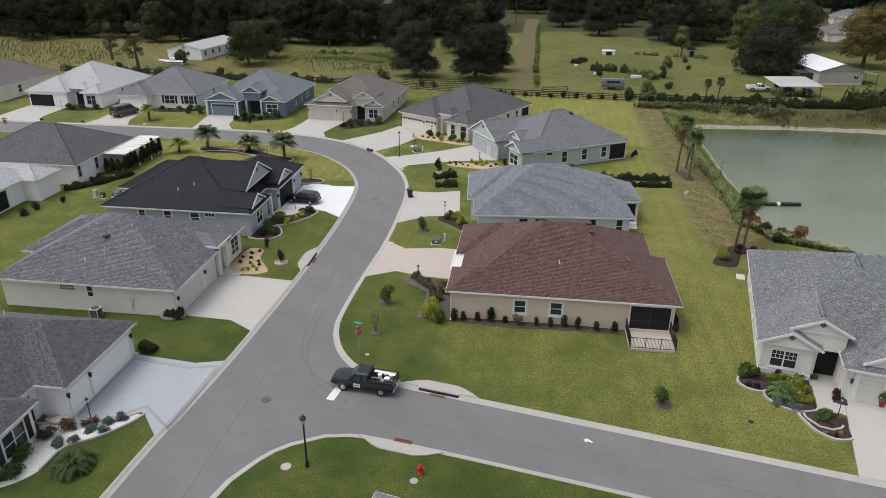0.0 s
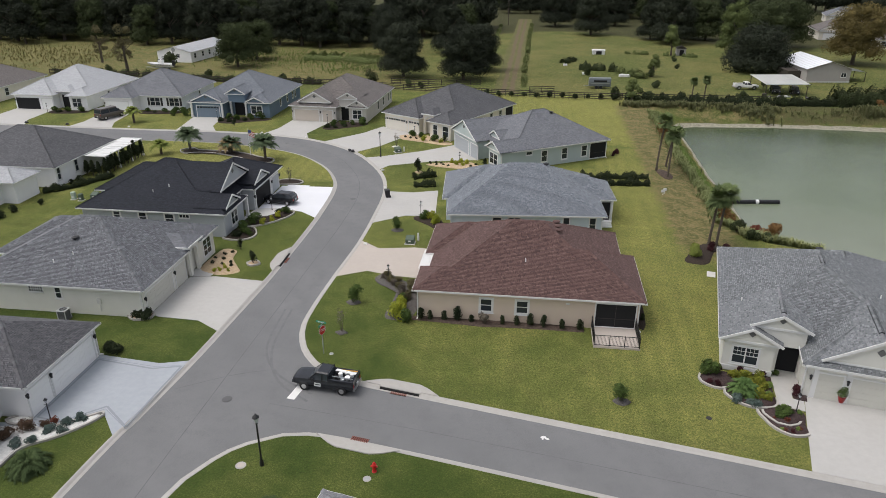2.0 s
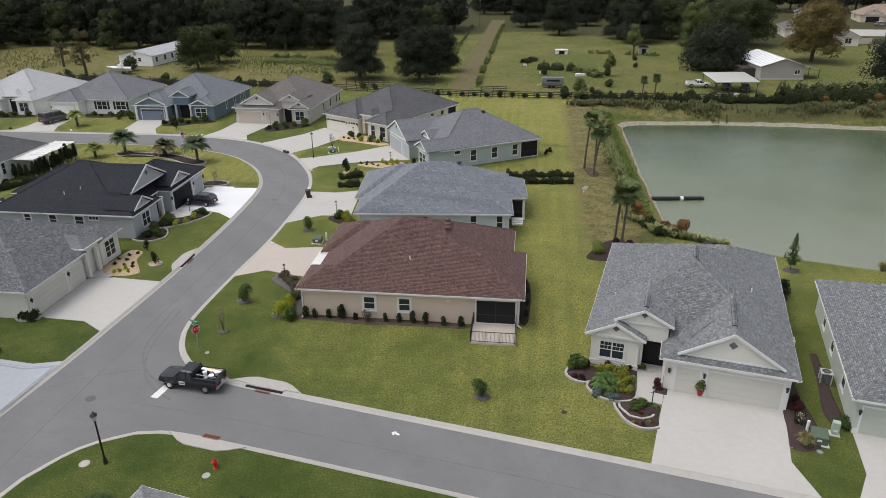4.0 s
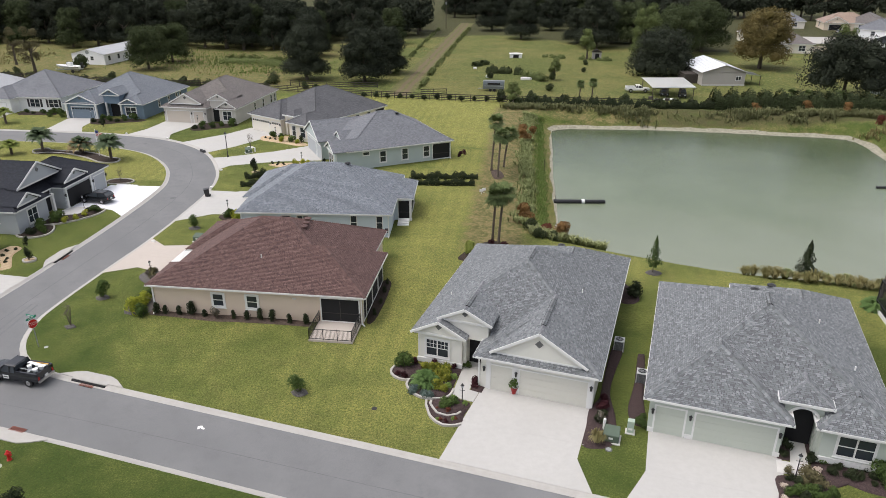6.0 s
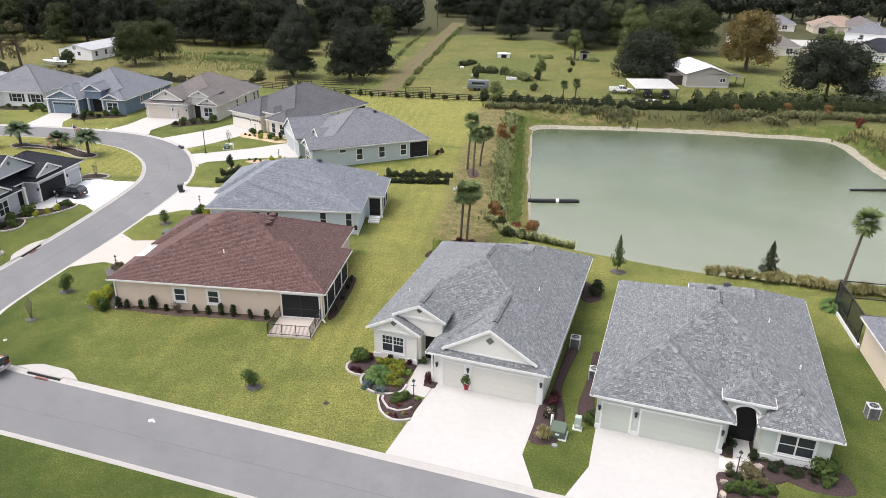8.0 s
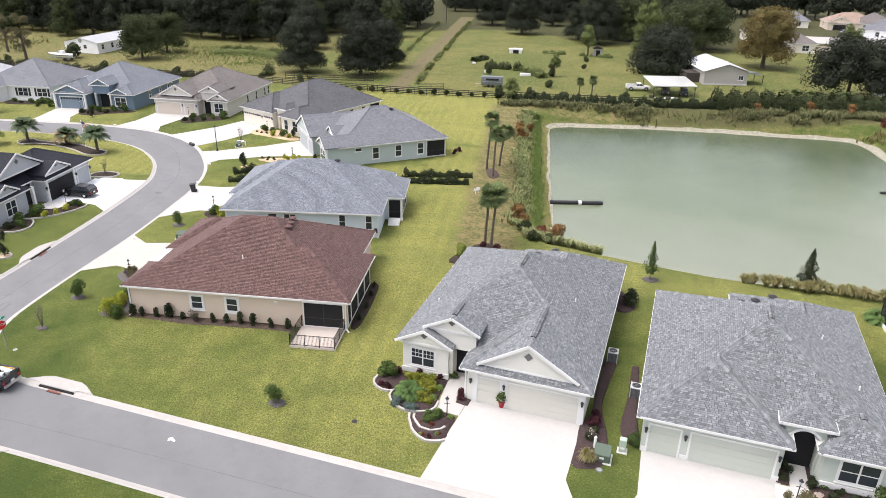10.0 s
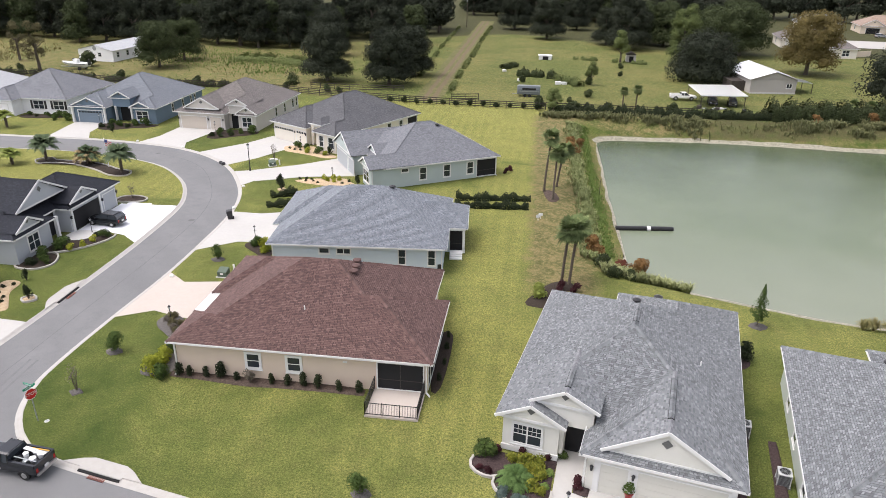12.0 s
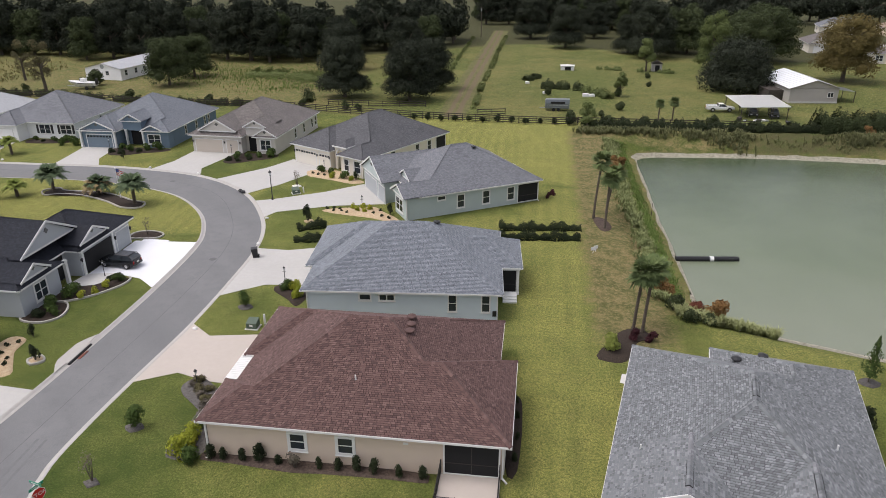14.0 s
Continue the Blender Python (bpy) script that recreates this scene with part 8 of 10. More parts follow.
def reeds(label, line, width, h, count, seed, mat="reed", clumps=0):
    """Tufts of tall grass: many thin curved blades."""
    rng = np.random.default_rng(seed)
    p = np.array(curve_through(line, 1.0))
    idx = rng.integers(0, len(p) - 1, count)
    base = p[idx] + (p[idx + 1] - p[idx]) * rng.uniform(0, 1, (count, 1))
    d = p[idx + 1] - p[idx]
    d /= np.linalg.norm(d, axis=1)[:, None] + 1e-9
    base = base + np.stack([-d[:, 1], d[:, 0]], 1) * rng.normal(0, width / 3.2, (count, 1))
    if clumps:
        base = base[rng.integers(0, clumps, count)] + rng.normal(0, 0.75, (count, 2)) * np.array([1.5, 0.8])
    z = ground_height(base[:, 0], base[:, 1])
    blades = 12
    n = count * blades
    b = np.repeat(np.column_stack([base, z]), blades, 0)
    a = rng.uniform(0, math.tau, n)
    ln = np.repeat(rng.uniform(0.6, 1.25, count), blades) * h * rng.uniform(0.6, 1.1, n)
    out = np.column_stack([np.cos(a), np.sin(a), np.zeros(n)])
    side = np.column_stack([-np.sin(a), np.cos(a), np.zeros(n)])
    lean = rng.uniform(0.15, 0.75, n)[:, None]
    w = 0.045 * h ** 0.5
    mid = b + out * lean * ln[:, None] * 0.4 + np.column_stack([np.zeros(n), np.zeros(n), ln * 0.65])
    tip = b + out * lean * ln[:, None] + np.column_stack([np.zeros(n), np.zeros(n), ln * (0.95 - 0.35 * lean[:, 0])])
    verts = np.stack([b - side * w, b + side * w, mid + side * w * 0.8, mid - side * w * 0.8, tip], 1).reshape(-1, 3)
    k = np.arange(n)[:, None] * 5
    faces = (k + np.array([[0, 1, 2, 3]])).tolist() + (k + np.array([[3, 2, 4]])).tolist()
    ob = raw("reeds", verts.tolist(), faces, M[mat])
    return tagged(ob, label, "reeds", kind="stuff")


reeds("grey-green tall grass tufts on the pond's western bank", [(32.8, 26), (33.0, 45), (32.6, 60), (32.8, 86)], 2.0, 1.0, 1000, 1, "reed_green")
reeds("fresh green waterside grass on the western bank", [(35.2, 27), (35.1, 45), (35.0, 60), (34.9, 87)], 1.5, 0.32, 2600, 2, "lime2")
bushes(fountain_grass("ornamental_grass", "straw and green fountain grass clump on the southern bank", 3, 1.15, 1.15, "reed"), [(55.2 + 0.92 * k, 15.9 - 0.2 * k + 0.35 * (k % 3 == 1) - 0.3 * (k % 4 == 2), 0.8 + 0.11 * (k * 5 % 4)) for k in range(28)], "fountain grasses along the pond", 5)
bushes(fountain_grass("ornamental_grass", "green fountain grass clump on the southern bank", 4, 1.0, 1.05, "reed_green"), [(55.7 + 1.7 * k, 16.2 - 0.36 * k, 0.8 + 0.12 * (k % 3)) for k in range(14)], "fountain grasses along the pond", 6)
bushes(fountain_grass("ornamental_grass", "dry tan ornamental grass tuft beside the transformer", 8, 0.75, 1.0, "reed"), [(38.3, -12.8, 1.0)])
bushes(bush("shrub", "loose white-flowered shrub in red mulch", 96, 0.5, 0.8, "twig", 150, 0.1), [(38.7, -10.5, 1.0)])
bushes(bush("flower", "white blossoms above a loose shrub", 97, 0.5, 0.9, "blossom", 26, 0.09, cat="flower"), [(38.7, -10.55, 1.0)])
reeds("grey-green grass clumps at the pond's corner", [(33.5, 23.8), (36.5, 23.2), (40.0, 23.0), (42.0, 22.6)], 1.8, 1.15, 300, 4, "reed_green")
reeds("rank yellow-green weeds in the dry field", [(-80, 150), (-58, 146), (-36, 136), (-30, 128)], 26, 0.6, 1800, 31, "lime2")
reeds("dry brown grass tufts in the western field", [(-170, 150), (-140, 140), (-112, 138)], 36, 0.8, 1300, 32)
reeds("thin dry grass across the pasture", [(-60, 130), (-30, 160), (-12, 190)], 40, 0.4, 900, 33)
reeds("low green grass tufts in the eastern pasture", [(12, 120), (30, 150), (45, 185), (40, 230)], 44, 0.22, 2400, 34, "reed_green")
reeds("rough grass round the farm buildings", [(40, 108), (70, 118), (100, 130)], 26, 0.25, 900, 35, "reed_green")
reeds("tufted grass on the northern bank", [(29, 91), (40, 91.2), (56, 91.0)], 2.6, 1.2, 800, 5, "reed_dark", 34)
reeds("tufted grass on the far northern bank", [(74, 92), (86, 92), (100, 92), (112, 88)], 4, 1.4, 1200, 6, "reed_dark", 40)
reeds("thin grass on the northern bank's middle", [(56, 90.5), (66, 91), (76, 91)], 3, 0.6, 240, 9, "reed_dark", 12)
reeds("tufted grass on the eastern bank", [(96, 84), (98, 72), (98, 60)], 4, 1.2, 240, 7)
bushes(bush("shrub", "rust-red shrub on the pond bank", 80, 0.9, 1.5, "red", 520, 0.2), [(35.3, 24.6, 1.0), (98, 86, 1.3), (104, 84.5, 1.0)])
bushes(bush("shrub", "rust-orange willow shrub on the pond bank", 81, 1.0, 2.0, "rust", 620, 0.2), [(37.0, 24.2, 1.2), (32.2, 66, 1.3), (31.8, 69, 1.1), (33.0, 28, 1.2), (33.4, 73, 1.0), (88, 95, 1.3), (78, 94.5, 1.1), (95, 94, 1.2)])
bushes(bush("shrub", "dark green shrub on the pond bank", 82, 1.0, 1.5, "oak_mid", 560, 0.2), [(33.4, 24.6, 1.0), (34.6, 22.8, 0.9), (36.4, 22.6, 0.8), (32.6, 28.6, 0.8), (33.0, 32.2, 0.7), (30.5, 93.2, 1.4), (36, 91.5, 1.0), (60, 95, 1.2), (52.5, 99.2, 1.4), (33.5, 99.0, 1.5), (40.0, 98.5, 1.3)])
# fence-line shrubs and field clumps
bushes(bush("shrub", "round dark shrub along the rear fence", 83, 0.75, 1.35, "darkleaf", 380, 0.2), [(x, 97.2 - 0.035 * (x - 3) + (0.9 if i % 3 else 0.2), 0.9 + 0.25 * (i * 7 % 5) / 4) for i, x in enumerate(np.arange(-6, 27, 2.7))], "shrubs along the rear fence")
bushes(bush("shrub", "rough dark field shrub", 84, 1.2, 2.0, "oak_mid", 520, 0.28), [(26.8, 98.4, 1.2), (37.0, 112.5, 1.0), (22.6, 127, 0.9), (38.0, 127, 1.0), (33.0, 106, 0.7), (46.5, 140, 0.7), (-88, 126.5, 2.3), (-16, 105.5, 0.8), (-19, 106.5, 0.9), (-51, 110.5, 1.0), (-70, 111.5, 1.1), (-29, 108, 0.9), (48, 152, 0.8), (62.5, 118.5, 0.7), (-100, 118, 0.9)])
# pond-side young trees
def cone_tree(label, seed, h, r, mat, leaves, size, clear=0.6):
    """A young tree with a pointed crown."""
    rng = np.random.default_rng(seed)
    ob = thing("young_tree", label, "young tree")
    bm = bmesh.new()
    tube(bm, (0, 0, -0.2), (0, 0, h * 0.95), 0.05, 0.012, 7)
    part("trunk", bm, M["bark"], ob)
    s = rng.uniform(0, 1, leaves) ** 1.4
    a = rng.uniform(0, math.tau, leaves)
    q = r * (1 - s) * np.sqrt(rng.uniform(0.15, 1, leaves)) * (0.75 + 0.4 * np.sin(a * 3 + s * 17)) * np.clip(s * 9 + 0.5, 0, 1)
    c = np.column_stack([q * np.cos(a), q * np.sin(a), clear + (h - clear) * s])
    d = np.column_stack([np.cos(a), np.sin(a), 0.5 + 0 * a])
    piece("crown", leaf_cloud("crown", c, d, size, M[mat], rng), ob)
    return ob


put(cone_tree("young pointed tree above the reeds", 86, 4.3, 1.35, "darkleaf", 2400, 0.18), 61.2, 16.4)
put(cone_tree("slender young tree in a mulch ring by the pond", 87, 4.1, 1.0, "green", 1500, 0.15, 0.9), 45.9, 14.4)

# ---- vehicles ----
def loft(bm, stations):
    """Skins rings of (y, z) points set at x stations; closed at both ends."""
    rings = [[bm.verts.new((x, y, z)) for y, z in ring] for x, ring in stations]
    n = len(rings[0])
    for a, b in zip(rings, rings[1:]):
        for i in range(n):
            j = (i + 1) % n
            bm.faces.new((a[i], b[i], b[j], a[j]))
    bm.faces.new(rings[0])
    bm.faces.new(rings[-1][::-1])
    bmesh.ops.recalc_face_normals(bm, faces=bm.faces)


def section(w, z0, z1, tuck=0.9, crown=0.03):
    """A rounded body section."""
    return [(-w * 0.86, z0), (w * 0.86, z0), (w, z0 + 0.14), (w, z0 + (z1 - z0) * 0.6), (w * tuck, z1 - 0.02), (w * 0.45, z1 + crown), (-w * 0.45, z1 + crown), (-w * tuck, z1 - 0.02), (-w, z0 + (z1 - z0) * 0.6), (-w, z0 + 0.14)]


def cabin_section(w0, w1, z0, z1):
    return [(-w0, z0), (w0, z0), (w1, z1 - 0.05), (w1 * 0.8, z1), (-w1 * 0.8, z1), (-w1, z1 - 0.05)]


def vehicle(name, label, category, paint, body, cabin, roof, wheels, half_track, r, m, lamps=True, bed=None):
    """body, cabin, roof: rows for loft; wheels: x of each axle; +x is the nose."""
    ob = thing(name, label, category, m)
    bm = bmesh.new()
    loft(bm, [(x, section(w, z0, z1)) for x, w, z0, z1 in body])
    bo = part("body", bm, paint, ob)
    bm = bmesh.new()
    loft(bm, [(x, cabin_section(w0, w1, z0, z1)) for x, w0, w1, z0, z1 in cabin])
    part("glazing", bm, M["glass"], ob, "dark tinted glass")
    bm = bmesh.new()
    loft(bm, [(x, cabin_section(w * 1.02, w, z0, z1)) for x, w, z0, z1 in roof])
    part("roof_panel", bm, paint, ob)
    x0, x1 = roof[0][0], roof[-1][0]
    w, z = roof[0][1], roof[0][2]
    def pillar(p, q, a, b):
        pil = bmesh.new()
        bar(pil, p, q, a, b)
        part("pillar", pil, paint, ob)
    for (x, w0, w1, za, zb) in (cabin[0], cabin[-1]):
        xt = x0 if x < (x0 + x1) / 2 else x1
        for s in (-1, 1):
            pillar((x, s * (w0 + 0.005), za), (xt, s * (w + 0.01), z + 0.03), 0.07, 0.05)
    for s in (-1, 1):
        xm = (x0 + x1) / 2
        pillar((xm, s * (cabin[0][1] + 0.02), cabin[0][3]), (xm, s * (w + 0.015), z + 0.03), 0.07, 0.04)
    for x in wheels:
        for s in (-1, 1):
            bm = bmesh.new()
            y0, y1 = s * (half_track - 0.2), s * half_track
            tube(bm, (x, y0, r), (x, y1, r), r, r, 18)
            wo = part("wheel", bm, M["rubber"], ob)
            bm = bmesh.new()
            tube(bm, (x, y1 - s * 0.02, r), (x, y1 + s * 0.012, r), r * 0.62, r * 0.55, 14)
            part("rim", bm, M["steel"], wo, "alloy rim")
            am = bmesh.new()
            arc = [math.pi * k / 10 for k in range(11)]
            prism(am, [(r * 1.06 * math.cos(a), r * 1.06 * math.sin(a)) for a in arc] + [(r * 1.2 * math.cos(a), r * 1.2 * math.sin(a)) for a in arc[::-1]], -0.03, 0.03)
            part("wheel_arch", am, M["black"], ob).matrix_basis = Matrix.Translation((x, s * (half_track + 0.005), r)) @ Matrix.Rotation(radians(90), 4, "X")
    nose, tail = body[-1], body[0]
    for s in (-1, 1):
        part("headlight", boxes((nose[0] - 0.10, s * nose[1] * 0.72 - 0.16, nose[3] - 0.22, nose[0] + 0.015, s * nose[1] * 0.72 + 0.16, nose[3] - 0.06)), M["lens"], ob)
        part("tail_light", boxes((tail[0] - 0.015, s * tail[1] * 0.86 - 0.08, tail[3] - 0.34, tail[0] + 0.06, s * tail[1] * 0.86 + 0.08, tail[3] - 0.06)), M["redlens"], ob)
    part("bumper", boxes((nose[0] - 0.05, -nose[1] * 0.95, nose[2] - 0.02, nose[0] + 0.07, nose[1] * 0.95, nose[2] + 0.18)), M["black"], ob)
    part("rear_bumper", boxes((tail[0] - 0.09, -tail[1] * 0.95, tail[2] - 0.02, tail[0] + 0.05, tail[1] * 0.95, tail[2] + 0.18)), M["steel"] if bed else M["black"], ob)
    part("number_plate", boxes((tail[0] - 0.10, -0.15, tail[2] + 0.2, tail[0] - 0.02, 0.15, tail[2] + 0.34)), M["trim"], ob)
    for s in (-1, 1):
        part("mirror", boxes((cabin[-1][0] - 0.45, s * (cabin[-1][1] + 0.14) - 0.09, cabin[-1][3] + 0.02, cabin[-1][0] - 0.35, s * (cabin[-1][1] + 0.14) + 0.09, cabin[-1][3] + 0.18)), M["black"], ob)
    return ob


M["rubber"] = plain("tyre_rubber", (0.018, 0.018, 0.018), 0.85)
M["lens"] = plain("headlight_lens", (0.6, 0.62, 0.64), 0.15, 0.2)
M["redlens"] = plain("tail_lens", (0.35, 0.015, 0.012), 0.25)
M["navy_paint"] = plain("dark_truck_paint", (0.012, 0.014, 0.018), 0.22, 0.1, 0.6, relief=0)
M["grey_paint"] = plain("graphite_paint", (0.014, 0.016, 0.019), 0.22, 0.3, 0.6, relief=0)
M["white_paint"] = plain("white_truck_paint", (0.78, 0.78, 0.76), 0.3, 0, 0.5, relief=0)
M["brown_paint"] = plain("bronze_van_paint", (0.115, 0.10, 0.09), 0.3, 0.3, 0.5, relief=0)
M["silver_paint"] = plain("silver_paint", (0.42, 0.43, 0.44), 0.3, 0.5, 0.5, relief=0)
M["white_plastic"] = plain("white_plastic", (0.75, 0.75, 0.73), 0.5)
M["tool_yellow"] = plain("yellow_tool", (0.6, 0.33, 0.04), 0.5)
M["red_paint"] = plain("red_paint", (0.50, 0.018, 0.016), 0.4)
M["sign_green"] = plain("street_sign_green", (0.015, 0.24, 0.14), 0.4)
M["grate"] = plain("rusty_grate", (0.20, 0.065, 0.045), 0.8, vary=0.3)
M["green_box"] = plain("utility_green", (0.075, 0.105, 0.075), 0.6)
M["pale_green"] = plain("pale_green_box", (0.36, 0.44, 0.36), 0.6)
M["plastic_black"] = plain("black_plastic", (0.018, 0.018, 0.02), 0.5)
M["metal_roof"] = plain("white_metal_roof", (0.74, 0.76, 0.78), 0.35, 0.1, vary=0.06)
M["barn_wall"] = stucco("barn_wall", (0.40, 0.38, 0.35))
M["trailer_paint"] = plain("grey_trailer_metal", (0.16, 0.18, 0.19), 0.4, 0.4)
M["terracotta"] = plain("red_glazed_pot", (0.30, 0.02, 0.02), 0.35)
M["flag_red"], M["flag_blue"], M["cloth_white"] = plain("flag_red", (0.42, 0.06, 0.07), 0.8), plain("flag_blue", (0.05, 0.07, 0.2), 0.8), plain("cloth_white", (0.7, 0.68, 0.66), 0.8)
M["galv"] = plain("galvanised", (0.40, 0.42, 0.42), 0.45, 0.7)
M["paint_mark"] = plain("road_paint", (0.70, 0.70, 0.67), 0.8, vary=0.15, fine=12)
M["drain_black"] = plain("drain_slot", (0.012, 0.012, 0.012), 0.9)

PICKUP = dict(
    body=[(-2.45, 0.80, 0.48, 1.02), (-2.3, 0.85, 0.42, 1.05), (-0.55, 0.86, 0.40, 1.05), (0.5, 0.86, 0.40, 1.06), (1.15, 0.86, 0.40, 1.04), (1.9, 0.83, 0.40, 0.99), (2.25, 0.76, 0.42, 0.93), (2.38, 0.66, 0.45, 0.85)],
    cabin=[(-0.52, 0.80, 0.66, 1.04, 1.56), (-0.40, 0.80, 0.67, 1.04, 1.60), (0.42, 0.80, 0.67, 1.04, 1.60), (1.05, 0.80, 0.72, 1.04, 1.08)],
    roof=[(-0.46, 0.665, 1.56, 1.62), (0.40, 0.665, 1.56, 1.63)])
truck = vehicle("pickup_truck", "dark pickup truck with tools in its bed waiting at the corner", "pickup truck", M["navy_paint"], wheels=(-1.52, 1.42), half_track=0.84, r=0.34,
                m=pose(-4.75, -10.62, ROAD_Z + 0.01, 0, 0, 174), bed=True, **PICKUP)
part("bed_floor", boxes((-2.32, -0.68, 1.055, -0.62, 0.68, 1.075)), M["drain_black"], truck, "dark open load bed")
for a in ((-2.40, -0.84, -0.58, -0.70), (-2.40, 0.70, -0.58, 0.84)):
    part("bed_side", boxes((a[0], a[1], 1.03, a[2], a[3], 1.24)), M["navy_paint"], truck)
part("tailgate", boxes((-2.46, -0.80, 0.9, -2.38, 0.80, 1.24)), M["navy_paint"], truck)
part("bed_front", boxes((-0.62, -0.80, 1.03, -0.54, 0.80, 1.26)), M["navy_paint"], truck)
for s in (-1, 1):
    panel = part("sign_panel", boxes((0.05, min(s * 0.872, s * 0.885), 0.55, 0.55, max(s * 0.872, s * 0.885), 0.85)), M["trim"], truck, "white magnetic door sign")
    part("sign_text", boxes((0.12, min(s * 0.885, s * 0.889), 0.66, 0.48, max(s * 0.885, s * 0.889), 0.74)), M["black"], panel)


def on_truck(x, y, z):
    return truck.matrix_basis @ Matrix.Translation((x, y, z))


def bucket(label, m, r=0.16, h=0.34):
    bm = bmesh.new()
    lathe(bm, [(r * 0.85, 0), (r, h), (r * 1.05, h + 0.01), (r * 0.9, h + 0.012)], n=14)
    ob = mesh_object("bucket", bm, M["white_plastic"])
    ob.matrix_basis = m
    return tagged(ob, label, "bucket")


bucket("white plastic bucket in the truck's bed", on_truck(-1.25, 0.1, 1.08))
bucket("white plastic jug lying among tools", on_truck(-1.85, 0.25, 1.08), 0.2, 0.22)
bucket("white paint tub in the truck's bed", on_truck(-2.05, -0.15, 1.08), 0.17, 0.26)
for k, (ya, yb, mat, lab) in enumerate(((-0.45, -0.35, "galv", "long aluminium ladder rail across the bed"), (-0.55, -0.52, "tool_yellow", "long-handled yellow tool in the bed"), (0.5, 0.42, "galv", "metal pole along the bed side"), (-0.2, -0.42, "white_plastic", "white board lying in the bed"))):
    bm = bmesh.new()
    bar(bm, (-2.35, ya, 1.28 + 0.02 * k), (-0.7, yb, 1.26 + 0.02 * k), 0.07 if mat != "white_plastic" else 0.26, 0.04)
    ob = mesh_object("tool", bm, M[mat])
    ob.matrix_basis = truck.matrix_basis
    tagged(ob, lab, "tool")
for k, (x, y) in enumerate(((-0.95, 0.35), (-1.6, -0.3), (-0.9, -0.3), (-1.55, 0.5))):
    bm = bmesh.new()
    bmesh.ops.create_icosphere(bm, subdivisions=2, radius=0.22)
    for v in bm.verts:
        v.co *= 0.8 + 0.35 * noise.noise(v.co * 6 + Vector((k, 0, 0)))
        v.co.z = max(v.co.z, -0.1)
    ob = mesh_object("bag", bm, M["galv"] if k % 2 else M["drain_black"])
    ob.matrix_basis = on_truck(x, y, 1.18)
    tagged(ob, "crumpled work bag in the truck's bed" if k % 2 else "dark work bag in the truck's bed", "bag")

hatch = vehicle("car", "graphite hatchback parked on a white driveway", "car", M["grey_paint"],
                body=[(-2.05, 0.70, 0.42, 0.92), (-1.9, 0.82, 0.34, 1.0), (-1.0, 0.88, 0.30, 0.98), (0.5, 0.88, 0.30, 0.94), (1.2, 0.86, 0.30, 0.90), (1.8, 0.78, 0.34, 0.78), (2.05, 0.62, 0.38, 0.66)],
                cabin=[(-1.98, 0.76, 0.62, 0.96, 1.22), (-1.4, 0.80, 0.62, 0.95, 1.44), (0.1, 0.80, 0.64, 0.93, 1.46), (1.15, 0.78, 0.70, 0.88, 0.92)],
                roof=[(-1.55, 0.62, 1.41, 1.475), (0.0, 0.62, 1.42, 1.485)], wheels=(-1.25, 1.28), half_track=0.86, r=0.32, m=pose(-21.6, 27.0, 0.035, 0, 0, 174))
van = vehicle("van", "bronze passenger van parked on a driveway", "van", M["brown_paint"],
              body=[(-2.7, 0.92, 0.45, 1.25), (-2.5, 0.98, 0.40, 1.28), (0.9, 0.98, 0.38, 1.26), (1.6, 0.96, 0.38, 1.18), (2.35, 0.90, 0.40, 1.05), (2.6, 0.78, 0.45, 0.92)],
              cabin=[(-2.62, 0.94, 0.80, 1.24, 1.90), (-2.4, 0.95, 0.82, 1.24, 1.95), (0.9, 0.94, 0.80, 1.22, 1.92), (1.75, 0.88, 0.78, 1.14, 1.20)],
              roof=[(-2.5, 0.82, 1.90, 2.12), (0.95, 0.80, 1.88, 2.08)], wheels=(-1.7, 1.75), half_track=0.95, r=0.36, m=pose(-69.2, 67.6, 0.035, 0, 0, 70))
PW = {k: [(r[0] * 1.12, *r[1:]) for r in v] for k, v in PICKUP.items()}
wt = vehicle("pickup_truck", "white extended-cab pickup truck parked on the grass", "pickup truck", M["white_paint"], wheels=(-1.72, 1.6), half_track=0.9, r=0.4,
             m=pose(57.2, 113.6, gz(57, 113.6) + 0.1, 0, 0, 4), bed=True, **PW)
part("bed_floor", boxes((-2.6, -0.66, 1.055, -0.72, 0.66, 1.075)), M["drain_black"], wt, "dark load bed")
for s in (-0.77, 0.77):
    part("bed_side", boxes((-2.7, s - 0.08, 1.0, -0.6, s + 0.08, 1.25)), M["white_paint"], wt)
part("tailgate", boxes((-2.76, -0.8, 0.9, -2.66, 0.8, 1.25)), M["white_paint"], wt)
HB = dict(body=[(-2.05, 0.70, 0.42, 0.92), (-1.9, 0.82, 0.34, 1.0), (0.5, 0.88, 0.30, 0.96), (1.3, 0.86, 0.30, 0.92), (2.05, 0.7, 0.38, 0.75)],
          cabin=[(-1.98, 0.76, 0.62, 0.96, 1.22), (-1.4, 0.80, 0.62, 0.95, 1.5), (0.1, 0.80, 0.64, 0.93, 1.5), (1.15, 0.78, 0.70, 0.88, 0.94)], roof=[(-1.55, 0.62, 1.46, 1.53), (0.0, 0.62, 1.46, 1.53)])
vehicle("car", "dark jeep under the white carport", "car", M["navy_paint"], wheels=(-1.25, 1.28), half_track=0.86, r=0.36, m=pose(66.4, 109.6, gz(66, 110) + 0.08, 0, 0, -100), **HB)
vehicle("car", "black car parked under the carport roof", "car", M["navy_paint"], wheels=(-1.25, 1.28), half_track=0.86, r=0.34, m=pose(62.6, 110.4, gz(62, 110) + 0.08, 0, 0, -95), **HB)
